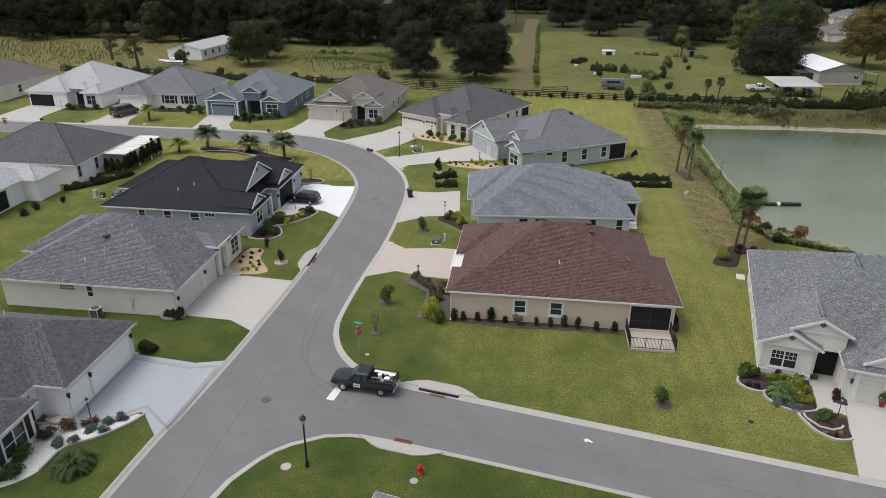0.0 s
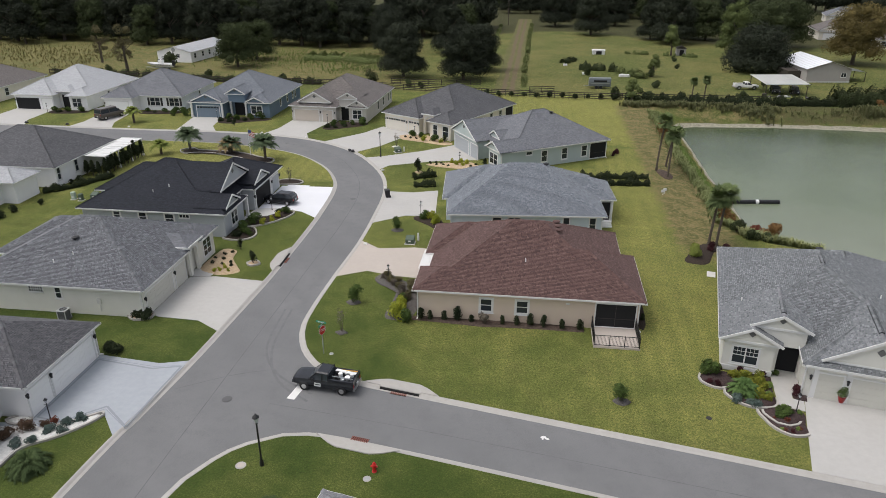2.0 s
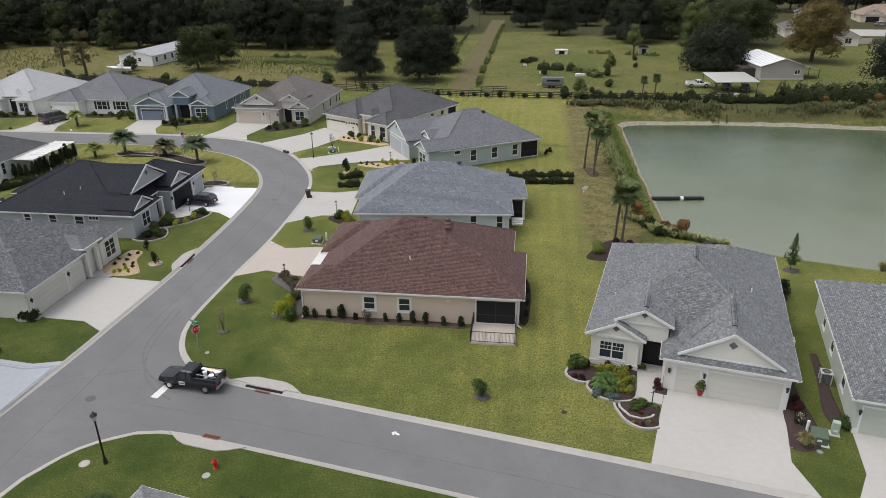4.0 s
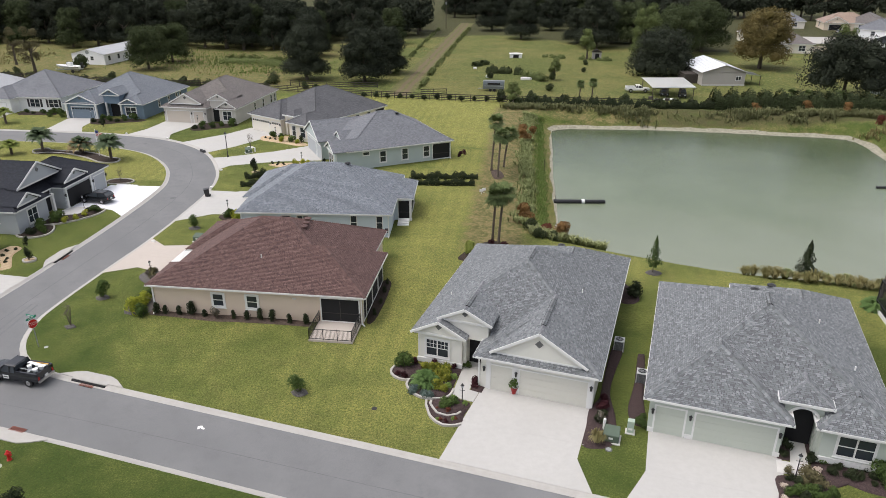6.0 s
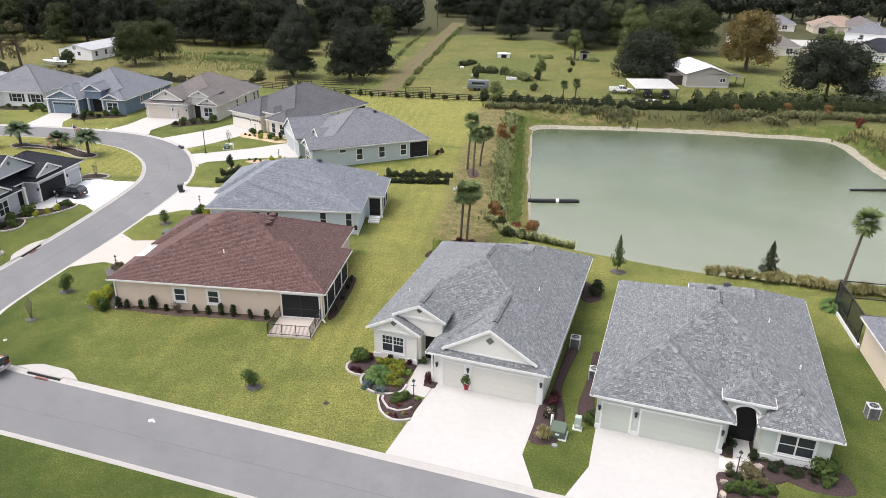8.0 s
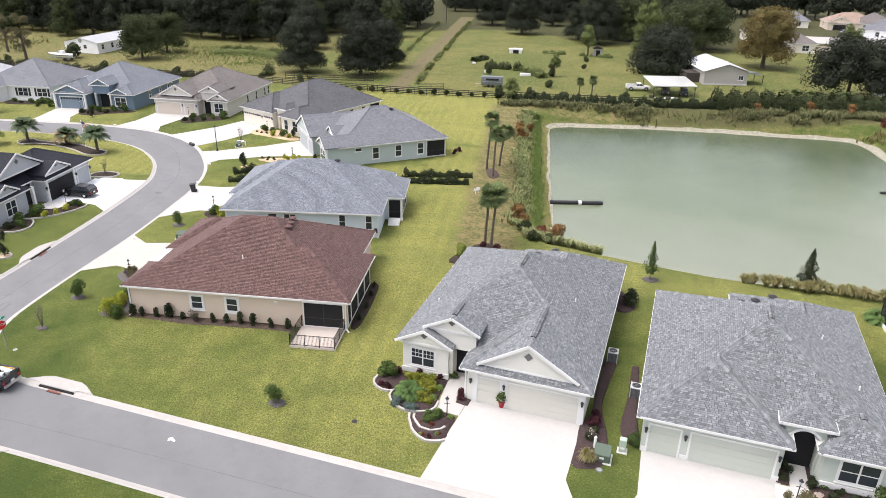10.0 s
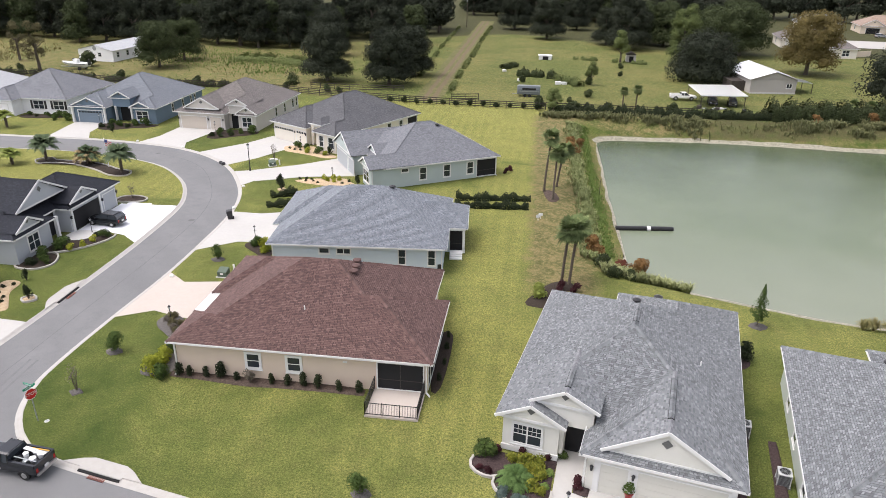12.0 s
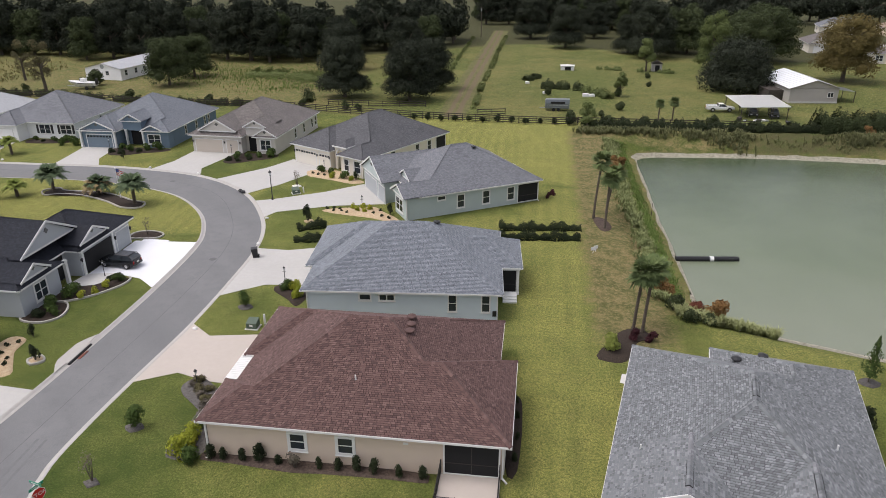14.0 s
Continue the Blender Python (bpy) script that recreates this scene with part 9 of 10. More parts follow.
vehicle("car", "silver car parked in the far street", "car", M["silver_paint"], wheels=(-1.25, 1.28), half_track=0.86, r=0.34, m=pose(150.5, 243, gz(150, 243) + 0.08, 0, 0, 10), **HB)


def wheel_pair(ob, x, w, r=0.33):
    for s in (-1, 1):
        bm = bmesh.new()
        tube(bm, (x, s * (w - 0.2), r), (x, s * w, r), r, r, 14)
        part("wheel", bm, M["rubber"], ob)


def boat_on_trailer(m):
    ob = thing("boat", "white motor boat on a road trailer", "boat", m)
    bm = bmesh.new()
    loft(bm, [(-2.6, [(-0.7, 0.7), (0.7, 0.7), (1.0, 1.25), (-1.0, 1.25)]), (0.5, [(-0.6, 0.68), (0.6, 0.68), (1.02, 1.28), (-1.02, 1.28)]), (2.0, [(-0.2, 0.85), (0.2, 0.85), (0.7, 1.4), (-0.7, 1.4)]), (2.9, [(-0.03, 1.25), (0.03, 1.25), (0.06, 1.5), (-0.06, 1.5)])])
    part("hull", bm, M["white_paint"], ob)
    part("console", boxes((-0.6, -0.4, 1.25, 0.3, 0.4, 1.95)), M["white_plastic"], ob)
    part("windscreen", boxes((0.3, -0.4, 1.5, 0.36, 0.4, 2.05)), M["glass"], ob)
    part("outboard_motor", boxes((-3.0, -0.22, 0.9, -2.6, 0.22, 1.9)), M["black"], ob)
    part("stripe", boxes((-2.6, -1.035, 1.12, 0.5, -1.0, 1.2), (-2.6, 1.0, 1.12, 0.5, 1.035, 1.2)), M["black"], ob)
    bm = bmesh.new()
    bar(bm, (-2.4, -0.6, 0.5), (3.4, 0, 0.5), 0.1)
    bar(bm, (-2.4, 0.6, 0.5), (3.4, 0, 0.5), 0.1)
    bar(bm, (-1.2, -0.9, 0.45), (-1.2, 0.9, 0.45), 0.1)
    part("trailer", bm, M["galv"], ob)
    wheel_pair(ob, -1.2, 1.05)
    return ob


boat_on_trailer(pose(-87.6, 121.6, gz(-87, 121.6), 0, 0, 178) @ Matrix.Diagonal((1.3, 1.3, 1.3, 1)))


def horse_trailer(m):
    ob = thing("horse_trailer", "grey livestock trailer parked by the fence", "trailer", m)
    bm = bmesh.new()
    loft(bm, [(-2.4, section(0.95, 0.5, 2.35, 0.85)), (2.2, section(0.95, 0.5, 2.35, 0.85)), (2.5, section(0.8, 0.55, 2.2, 0.85))])
    part("body", bm, M["trailer_paint"], ob)
    for s in (-1, 1):
        part("window_slot", boxes((-1.5, s * 0.965 - 0.02, 1.55, 1.4, s * 0.965 + 0.02, 1.95)), M["drain_black"], ob)
        part("stripe", boxes((-2.2, s * 0.96 - 0.02, 1.2, 2.1, s * 0.96 + 0.02, 1.3)), M["galv"], ob)
        part("fender", boxes((-0.6, s * 1.02 - 0.1, 0.72, 1.2, s * 1.02 + 0.1, 0.80)), M["trailer_paint"], ob)
    wheel_pair(ob, -0.2, 1.05)
    wheel_pair(ob, 0.75, 1.05)
    bm = bmesh.new()
    bar(bm, (2.4, 0, 0.5), (3.6, 0, 0.5), 0.12)
    part("tow_bar", bm, M["galv"], ob)
    return ob


horse_trailer(pose(24.4, 110.9, gz(24, 111), 0, 0, 180))


# ---- farm buildings beyond the fence ----
def barn(m):
    ob = thing("barn", "grey farm building with a white metal roof", "barn", m)
    w, d, e, top = 10.2, 16.0, 3.3, 4.9
    part("wall", boxes((0, 0, -0.6, w, d, e - 0.1)), M["barn_wall"], ob)
    bm = bmesh.new()
    prism(bm, [(0, e - 0.2), (w, e - 0.2), (w / 2, top - 0.15)], 0, 0.1)
    part("gable_wall", bm, M["barn_wall"], ob).matrix_basis = Matrix.Translation((0, 0.1, 0)) @ Matrix.Rotation(radians(90), 4, "X")
    for s in (0, 1):
        x0, x1 = (-0.5, w / 2) if s == 0 else (w + 0.5, w / 2)
        z0 = e - 0.5 * (top - e) / (w / 2)
        for k in range(12):
            y0 = -0.5 + (d + 1) * k / 12
            y1 = -0.5 + (d + 1) * (k + 1) / 12
            bm = bmesh.new()
            vs = [bm.verts.new(p) for p in ((x0, y0, z0), (x1, y0, top), (x1, y1, top), (x0, y1, z0))]
            bm.faces.new(vs if s else vs[::-1])
            sheet = part("roof_sheet", bm, M["metal_roof"], ob)
            rm = bmesh.new()
            bar(rm, (x0, y0, z0 + 0.02), (x1, y0, top + 0.02), 0.06, 0.05)
            part("rib", rm, M["trim"], sheet)
    window(ob, 8.6, 0.0, "f", 1.3, 1.1, 0.9, 2, 1, 0.1)
    part("plinth", boxes((-0.05, -0.05, -0.6, w + 0.05, 0.0, 0.35)), M["walk"], ob)
    bm = boxes()
    vs = [bm.verts.new(p) for p in ((w + 0.05, 0.5, 2.75), (w + 4.0, 0.5, 2.3), (w + 4.0, 6, 2.3), (w + 0.05, 6, 2.75))]
    bm.faces.new(vs)
    bmesh.ops.solidify(bm, geom=list(bm.faces), thickness=0.06)
    part("lean_to_roof", bm, M["galv"], ob)
    for y in (0.7, 5.8):
        part("lean_to_post", boxes((w + 3.85, y - 0.06, -0.6, w + 3.97, y + 0.06, 2.35)), M["wood"], ob)
    part("dark_bay", boxes((-3.2, 3.0, -0.5, -0.05, 9.0, 2.2)), M["wood"], ob)
    return ob


barn(pose(73.6, 124.2, gz(78, 130), 0, 0, 6))


def carport(m):
    ob = thing("carport", "open carport with a flat white metal roof", "carport", m)
    for k in range(9):
        bm = bmesh.new()
        x, x1 = 9.6 * k / 9, 9.6 * (k + 1) / 9
        bm.faces.new([bm.verts.new(p) for p in ((x, 0, 2.55), (x1, 0, 2.55), (x1, 8.6, 3.15), (x, 8.6, 3.15))])
        bmesh.ops.solidify(bm, geom=list(bm.faces), thickness=0.03)
        sheet = part("roof_sheet", bm, M["trim"], ob)
        rm = bmesh.new()
        bar(rm, (x, 0, 2.56), (x, 8.6, 3.16), 0.05, 0.02)
        part("rib", rm, M["trim"], sheet)
    part("fascia", boxes((-0.02, -0.06, 2.4, 9.62, -0.01, 2.57)), M["metal_roof"], ob)
    for x in (0.3, 3.4, 6.4, 9.3):
        for y, z in ((0.2, 2.5), (8.3, 3.1)):
            part("post", boxes((x - 0.06, y - 0.06, -0.6, x + 0.06, y + 0.06, z)), M["wood"], ob)
        bm = bmesh.new()
        bar(bm, (x, 0.2, 1.7), (x + 0.7, 0.2, 2.5), 0.07)
        bar(bm, (x, 0.2, 1.7), (x - 0.7, 0.2, 2.5), 0.07)
        part("brace", bm, M["wood"], ob)
    return ob


carport(pose(59.2, 106.4, gz(64, 110), 0, 0, 8))
rng = random.Random(12)
for k in range(11):
    x, y = rng.uniform(58.8, 68.5), rng.uniform(104.4, 106.6)
    s = rng.uniform(0.25, 0.55)
    bm = boxes((-s, -s * 0.7, 0, s, s * 0.7, s * rng.uniform(0.6, 1.2)))
    bmesh.ops.bevel(bm, geom=list(bm.edges), offset=0.04, segments=1, affect="EDGES")
    ob = mesh_object("crate", bm, M[("white_plastic", "wood", "galv", "plastic_black")[k % 4]])
    ob.matrix_basis = pose(x, y, gz(x, y), 0, 0, rng.uniform(0, 90))
    tagged(ob, "farm crate or bin standing before the carport", "crate", "clutter before the carport")


def mobile_home(m):
    ob = thing("mobile_home", "long white mobile home with a pale gable roof", "house", m)
    w, d, e, top = 10.5, 21.0, 2.9, 4.2
    part("wall", boxes((0, 0, -0.6, w, d, e - 0.05)), WALLS["white"], ob)
    bm = bmesh.new()
    prism(bm, [(0, e - 0.1), (w, e - 0.1), (w / 2, top - 0.1)], 0, 0.1)
    part("gable_wall", bm, WALLS["white"], ob).matrix_basis = Matrix.Translation((0, 0.1, 0)) @ Matrix.Rotation(radians(90), 4, "X")
    for s in (0, 1):
        bm = bmesh.new()
        layer = bm.loops.layers.uv.new("UVMap")
        x0 = -0.3 if s == 0 else w + 0.3
        roof_faces(bm, [[(x0, -0.3, e - 0.05), (w / 2, -0.3, top), (w / 2, d + 0.3, top), (x0, d + 0.3, e - 0.05)][::1 if s else -1]], layer)
        part("roof", bm, ROOFS["pale"], ob)
    for y in (2.0, 6.0, 9.5, 13.5, 17.0):
        window(ob, w, y, "r", 1.1, 0.9, 1.2, 1, 2, 0.1, None)
    window(ob, 6.5, 0.0, "f", 1.3, 0.9, 0.9, 1, 2, 0.1)
    bm = bmesh.new()
    lathe(bm, [(0.55, 0.0), (0.55, 0.08)], n=16)
    part("wall_disc", bm, M["galv"], ob).matrix_basis = Matrix.Translation((5.2, 0.0, 3.3)) @ Matrix.Rotation(radians(90), 4, "X")
    return ob


mobile_home(pose(-95.4, 134.6, gz(-90, 140), 0, 0, -6))


def shed(label, m, w=2.6, d=2.2, h=2.0, wall="barn_wall", roof="wood", rise=0.8):
    ob = thing("shed", label, "shed", m)
    part("wall", boxes((0, 0, -0.3, w, d, h)), M[wall], ob)
    # opening is a black board that paints in the unlit inside
    part("opening", boxes((w * 0.3, -0.03, 0, w * 0.75, 0.02, h * 0.8)), M["drain_black"], ob)
    bm = bmesh.new()
    prism(bm, [(-0.2, h), (w + 0.2, h), (w / 2, h + rise)], 0, d + 0.4)
    part("roof", bm, M[roof], ob).matrix_basis = Matrix.Translation((0, d + 0.2, 0)) @ Matrix.Rotation(radians(90), 4, "X")
    return ob


shed("small weathered garden shed with a dark doorway", pose(50.6, 164, gz(52, 165)))
shed("low white animal shelter in the pasture", pose(26.2, 163, gz(27, 163)), 3.6, 2.0, 1.2, "white_plastic", "white_plastic", 0.12)
shed("white half-hidden building among the oaks", pose(57, 246, gz(57, 246)), 5, 6, 3.6, "white_plastic", "metal_roof")
for x, y, s in ((31.0, 126.2, 0.7), (32.4, 126.4, 0.6), (22.0, 128.6, 0.6), (17.6, 141.4, 0.5)):
    bm = boxes((-s, -s * 0.6, 0, s, s * 0.6, s))
    bmesh.ops.bevel(bm, geom=list(bm.edges), offset=0.06, segments=1, affect="EDGES")
    ob = mesh_object("water_tank", bm, M["white_plastic"])
    ob.matrix_basis = pose(x, y, gz(x, y), 0, 0, 12)
    tagged(ob, "white plastic tank lying in the pasture", "tank")


def pole(x, y, h, label):
    ob = thing("utility_pole", label, "utility pole", pose(x, y, gz(x, y)))
    bm = bmesh.new()
    tube(bm, (0, 0, -0.5), (0, 0, h), 0.16, 0.11, 10)
    part("mast", bm, M["bark_palm"], ob)
    part("transformer", boxes((-0.2, -0.45, h - 1.6, 0.2, -0.12, h - 0.7)), M["galv"], ob)
    bm = bmesh.new()
    bar(bm, (-0.5, 0, h - 0.3), (0.5, 0, h - 0.3), 0.1)
    part("cross_arm", bm, M["wood"], ob)


pole(-2.0, 238, 11, "wooden utility pole beside the dirt track")
pole(-4.0, 132, 6.5, "short wooden pole beside the oaks")


# ---- fence ----
def rail_fence(label, line, step=2.44, rails=4, h=1.35):
    ob = thing("fence", label, "fence")
    pts = curve_through(line, step)
    for x, y in pts:
        z = gz(x, y)
        part("post", boxes((x - 0.065, y - 0.065, z - 0.3, x + 0.065, y + 0.065, z + h + 0.1)), M["wood"], ob)
    for (x0, y0), (x1, y1) in zip(pts, pts[1:]):
        for k in range(rails):
            z = 0.25 + (h - 0.25) * k / (rails - 1)
            bm = bmesh.new()
            bar(bm, (x0, y0, gz(x0, y0) + z), (x1, y1, gz(x1, y1) + z), 0.04, 0.14)
            part("rail", bm, M["wood"], ob)
    return ob


rail_fence("dark four-rail wooden fence behind the houses", [(-112, 111.2), (-88, 110.4), (-64, 106.6), (-45, 106.6), (-32, 105.8), (-17, 102.2), (0.5, 99.0), (14, 97.6), (28, 97.0)])
rail_fence("dark three-rail fence beyond the hedge", [(28, 99.2), (45, 99.0), (60, 99.6)], rails=3, h=1.1)
rail_fence("grey cross fence beside the track", [(-24, 110.5), (-12, 110), (-3, 111)], rails=3, h=1.2)
rail_fence("grey gate fence beside the track", [(8.5, 104), (14, 105.5)], rails=3, h=1.2)


# ---- far subdivision beyond the trees ----
for (x, y, a, w, d, roof, wall) in ((104, 206, -6, 17, 15, "taupe", "cream"), (106, 184, -4, 14, 15, "taupe", "cream"), (126, 262, -12, 17, 13, "slate", "cream"), (148, 256, -8, 19, 15, "tan", "tan2"), (170, 250, 60, 18, 16, "taupe", "cream"),
                                    (164, 226, 60, 17, 15, "slate", "white"), (131, 180, -30, 18, 15, "black", "white"), (149, 172, -30, 18, 15, "slate", "white"), (150, 145, -30, 18, 14, "taupe", "cream"), (114, 108, 20, 14, 13, "slate", "sage")):
    far = house("far %s house of the next subdivision" % {"taupe": "taupe-roofed", "slate": "grey-roofed", "tan": "tan-roofed", "black": "black-roofed"}[roof], (x, y), a, [(0, 1.5, w, d), (0, 0, w * 0.5, d * 0.6)], roof, wall)
    far.location.z = -0.5
    gable_roof(far, 0.5, w * 0.5 - 0.5, 0.1, 5, 3.1, ROOFS[roof], WALLS[wall])
    garage_door(far, w * 0.25, 0.456, "f", 4.8, M["drain_black"] if roof == "tan" else DOORS["white"])
    window(far, w * 0.75, 1.95, "f", 0.8, 1.8, 1.5, 2, 2)
    window(far, 0.45, d * 0.6, "l", 0.9, 1.2, 1.4, 1, 2)
flat_sheet("road_far", [(124, 212), (175, 205), (190, 214), (176, 228), (126, 232)], -0.42, M["kerb"], "pale concrete street and drives between far houses", "road")
bm = boxes((0, 0, -0.5, 0.15, 26, 1.7))
ob = mesh_object("garden_wall", bm, WALLS["tan2"])
ob.matrix_basis = pose(103.5, 180, -0.5, 0, 0, -62)
tagged(ob, "beige boundary wall beside the far houses", "wall")


# ---- street furniture ----
def street_lamp(x, y, h, label, n=8):
    ob = thing("street_lamp", label, "street lamp", pose(x, y, gz(x, y)))
    bm = bmesh.new()
    lathe(bm, [(0.14, -0.2), (0.14, 0.25), (0.09, 0.45), (0.065, 0.6), (0.055, h - 0.6), (0.09, h - 0.55), (0.06, h - 0.5)], n=10)
    part("post", bm, M["black"], ob)
    bm = bmesh.new()
    lathe(bm, [(0.10, h - 0.5), (0.19, h - 0.12), (0.17, h - 0.1)], n=6)
    part("lantern", bm, M["lens"], ob, "frosted lantern glass")
    bm = bmesh.new()
    lathe(bm, [(0.23, h - 0.12), (0.22, h - 0.06), (0.08, h + 0.08), (0.03, h + 0.1), (0.02, h + 0.2)], n=8)
    part("hood", bm, M["black"], ob)
    return ob


def yard_lamp(x, y, h=1.75):
    ob = thing("yard_lamp", "slim black yard lamp post beside the driveway", "lamp", pose(x, y, gz(x, y)), "yard lamps")
    bm = bmesh.new()
    lathe(bm, [(0.07, -0.1), (0.06, 0.1), (0.035, 0.2), (0.035, h - 0.35)], n=8)
    part("post", bm, M["black"], ob)
    bm = bmesh.new()
    lathe(bm, [(0.06, h - 0.35), (0.12, h - 0.12)], n=6)
    part("lantern", bm, M["lens"], ob)
    bm = bmesh.new()
    lathe(bm, [(0.15, h - 0.12), (0.04, h), (0.02, h + 0.06)], n=6)
    part("hood", bm, M["black"], ob)
    part("cross_bar", boxes((-0.2, -0.015, h - 0.55, 0.2, 0.015, h - 0.52)), M["black"], ob)


street_lamp(-6.35, -19.6, 3.85, "black street lamp on the near corner lawn")
street_lamp(-13.35, 48.7, 3.85, "black street lamp beside a driveway")
for x, y in ((-3.6, 7.1), (-3.3, 25.2), (-0.9, 46.9), (29.0, -9.75), (50.3, -14.5), (-22.65, -17.05), (-21.8, 24.4), (-27.4, 68.4), (-49.1, 69.8), (-10.2, 61.6), (-84.0, 70.4)):
    yard_lamp(x, y)


def lettering(text, size, mat, parent, m):
    curve = bpy.data.curves.new("lettering", "FONT")
    curve.body, curve.size, curve.align_x, curve.align_y, curve.extrude = text, size, "CENTER", "CENTER", 0.002
    tmp = bpy.data.objects.new("lettering", curve)
    data = bpy.data.meshes.new_from_object(tmp)
    bpy.data.objects.remove(tmp)
    data.name = "lettering"
    data.materials.clear()
    data.materials.append(mat)
    ob = piece("lettering", data, parent, m)
    return ob


def stop_sign(x, y, turn, with_names=True, label="red octagonal stop sign under two green street-name blades"):
    ob = thing("stop_sign", label, "stop sign", pose(x, y, gz(x, y), 0, 0, turn))
    bm = bmesh.new()
    bar(bm, (0, 0, -0.2), (0, 0, 2.75), 0.06)
    part("post", bm, M["galv"], ob)
    def octagon(r, t, mat, name, y):
        bm = bmesh.new()
        prism(bm, [(r * math.cos(radians(22.5 + 45 * k)), r * math.sin(radians(22.5 + 45 * k))) for k in range(8)], 0, t)
        p = part(name, bm, mat, ob)
        p.matrix_basis = Matrix.Translation((0, y, 2.2)) @ Matrix.Rotation(radians(90), 4, "X")
        return p
    octagon(0.42, 0.012, M["trim"], "border", -0.035)
    octagon(0.385, 0.012, M["red_paint"], "plate", -0.041)
    lettering("STOP", 0.33, M["trim"], ob, Matrix.Translation((0, -0.056, 2.2)) @ Matrix.Rotation(radians(90), 4, "X"))
    if with_names:
        for z, a in ((2.72, 10), (2.92, 100)):
            s = part("name_blade", boxes((-0.45, -0.012, z - 0.085, 0.45, 0.012, z + 0.085)), M["sign_green"], ob, "green street-name blade")
            s.matrix_basis = Matrix.Rotation(radians(a), 4, "Z")
            t = part("name_bar", boxes((-0.3, -0.016, z - 0.03, 0.3, 0.016, z + 0.03)), M["trim"], ob)
            t.matrix_basis = Matrix.Rotation(radians(a), 4, "Z")
    return ob


stop_sign(-6.17, -6.45, 66)
stop_sign(-81.0, 51.5, 20, True, "red stop sign with green blades far down the street")


def hydrant(x, y):
    ob = thing("fire_hydrant", "red fire hydrant on the lawn", "fire hydrant", pose(x, y, gz(x, y)))
    bm = bmesh.new()
    lathe(bm, [(0.16, -0.1), (0.16, 0.06), (0.11, 0.08), (0.11, 0.5), (0.15, 0.52), (0.15, 0.57), (0.12, 0.6), (0.07, 0.72), (0.03, 0.76)], n=12)
    part("barrel", bm, M["red_paint"], ob)
    for a in (0, 90, 180):
        bm = bmesh.new()
        tube(bm, (0, 0, 0.42), (0.22 * math.cos(radians(a)), 0.22 * math.sin(radians(a)), 0.42), 0.06, 0.065, 8)
        part("nozzle", bm, M["red_paint"], ob)


hydrant(0.86, -19.25)


M["manhole"] = plain("worn_iron", (0.105, 0.105, 0.105), 0.6, 0.3)


def cover(x, y, r, label, ring="edging", lid="galv", z=None):
    ob = thing("manhole_cover", label, "manhole cover", pose(x, y, gz(x, y) if z is None else z))
    bm = bmesh.new()
    lathe(bm, [(r, -0.1), (r, 0.03), (r * 0.72, 0.035)], n=18)
    part("ring", bm, M[ring], ob)
    bm = bmesh.new()
    lathe(bm, [(r * 0.68, 0.0), (r * 0.68, 0.042)], n=14)
    part("lid", bm, M[lid], ob)


cover(0.55, -19.95, 0.26, "pale concrete valve ring on the lawn", "kerb", "galv")
cover(-7.68, -19.8, 0.34, "pale concrete valve ring on the corner lawn", "kerb", "drive_tan")
cover(-5.55, -6.4, 0.16, "small pale valve ring beside the sign", "walk", "galv")
cover(22.85, -11.05, 0.2, "dark round drain cover in the lawn", "plastic_black", "plastic_black")
cover(-11.5, -13.1, 0.38, "dark iron manhole cover in the street", "manhole", "manhole", ROAD_Z - 0.022)
cover(-13.0, 30.0, 0.38, "dark iron manhole cover in the bend", "manhole", "manhole", ROAD_Z - 0.022)
cover(-30.5, 55.0, 0.38, "dark iron manhole cover farther along the street", "manhole", "manhole", ROAD_Z - 0.022)
cover(39.0, -13.4, 0.24, "flat meter box lid in the lawn", "vent_grey", "galv")


def storm_inlet(x, y, turn, grate=True, slot=True):
    """A kerb inlet: raised concrete apron, dark slot, rusty grate."""
    ob = thing("storm_inlet", "concrete kerb inlet with a rusty iron grate", "storm drain", pose(x, y, 0, 0, 0, turn))
    bm = bmesh.new()
    prism(bm, [(-3.0, -0.1), (-1.9, 0.55), (-1.2, 0.8), (1.2, 0.8), (1.9, 0.55), (3.0, -0.1), (1.6, -0.12), (-1.6, -0.12)], -0.2, 0.07)
    part("apron", bm, M["kerb"], ob)
    if slot:
        part("slot", boxes((-1.55, -0.44, -0.14, 1.55, -0.11, 0.0)), M["drain_black"], ob, "dark drain slot")
        part("lip", boxes((-1.6, -0.30, 0.012, 1.6, -0.08, 0.074)), M["kerb"], ob)
    gm = boxes((-0.62, -0.72, ROAD_Z - 0.05, 0.62, -0.16, ROAD_Z + 0.016))
    part("grate_frame", gm, M["drain_black"], ob)
    for k in range(9):
        part("grate_bar", boxes((-0.6 + k * 0.14, -0.7, ROAD_Z + 0.012, -0.52 + k * 0.14, -0.18, ROAD_Z + 0.04)), M["grate"], ob)
    return ob


storm_inlet(0.9, -10.32, -11)
storm_inlet(-0.9, -16.75, 170, slot=False)
storm_inlet(-15.75, 10.6, 91)
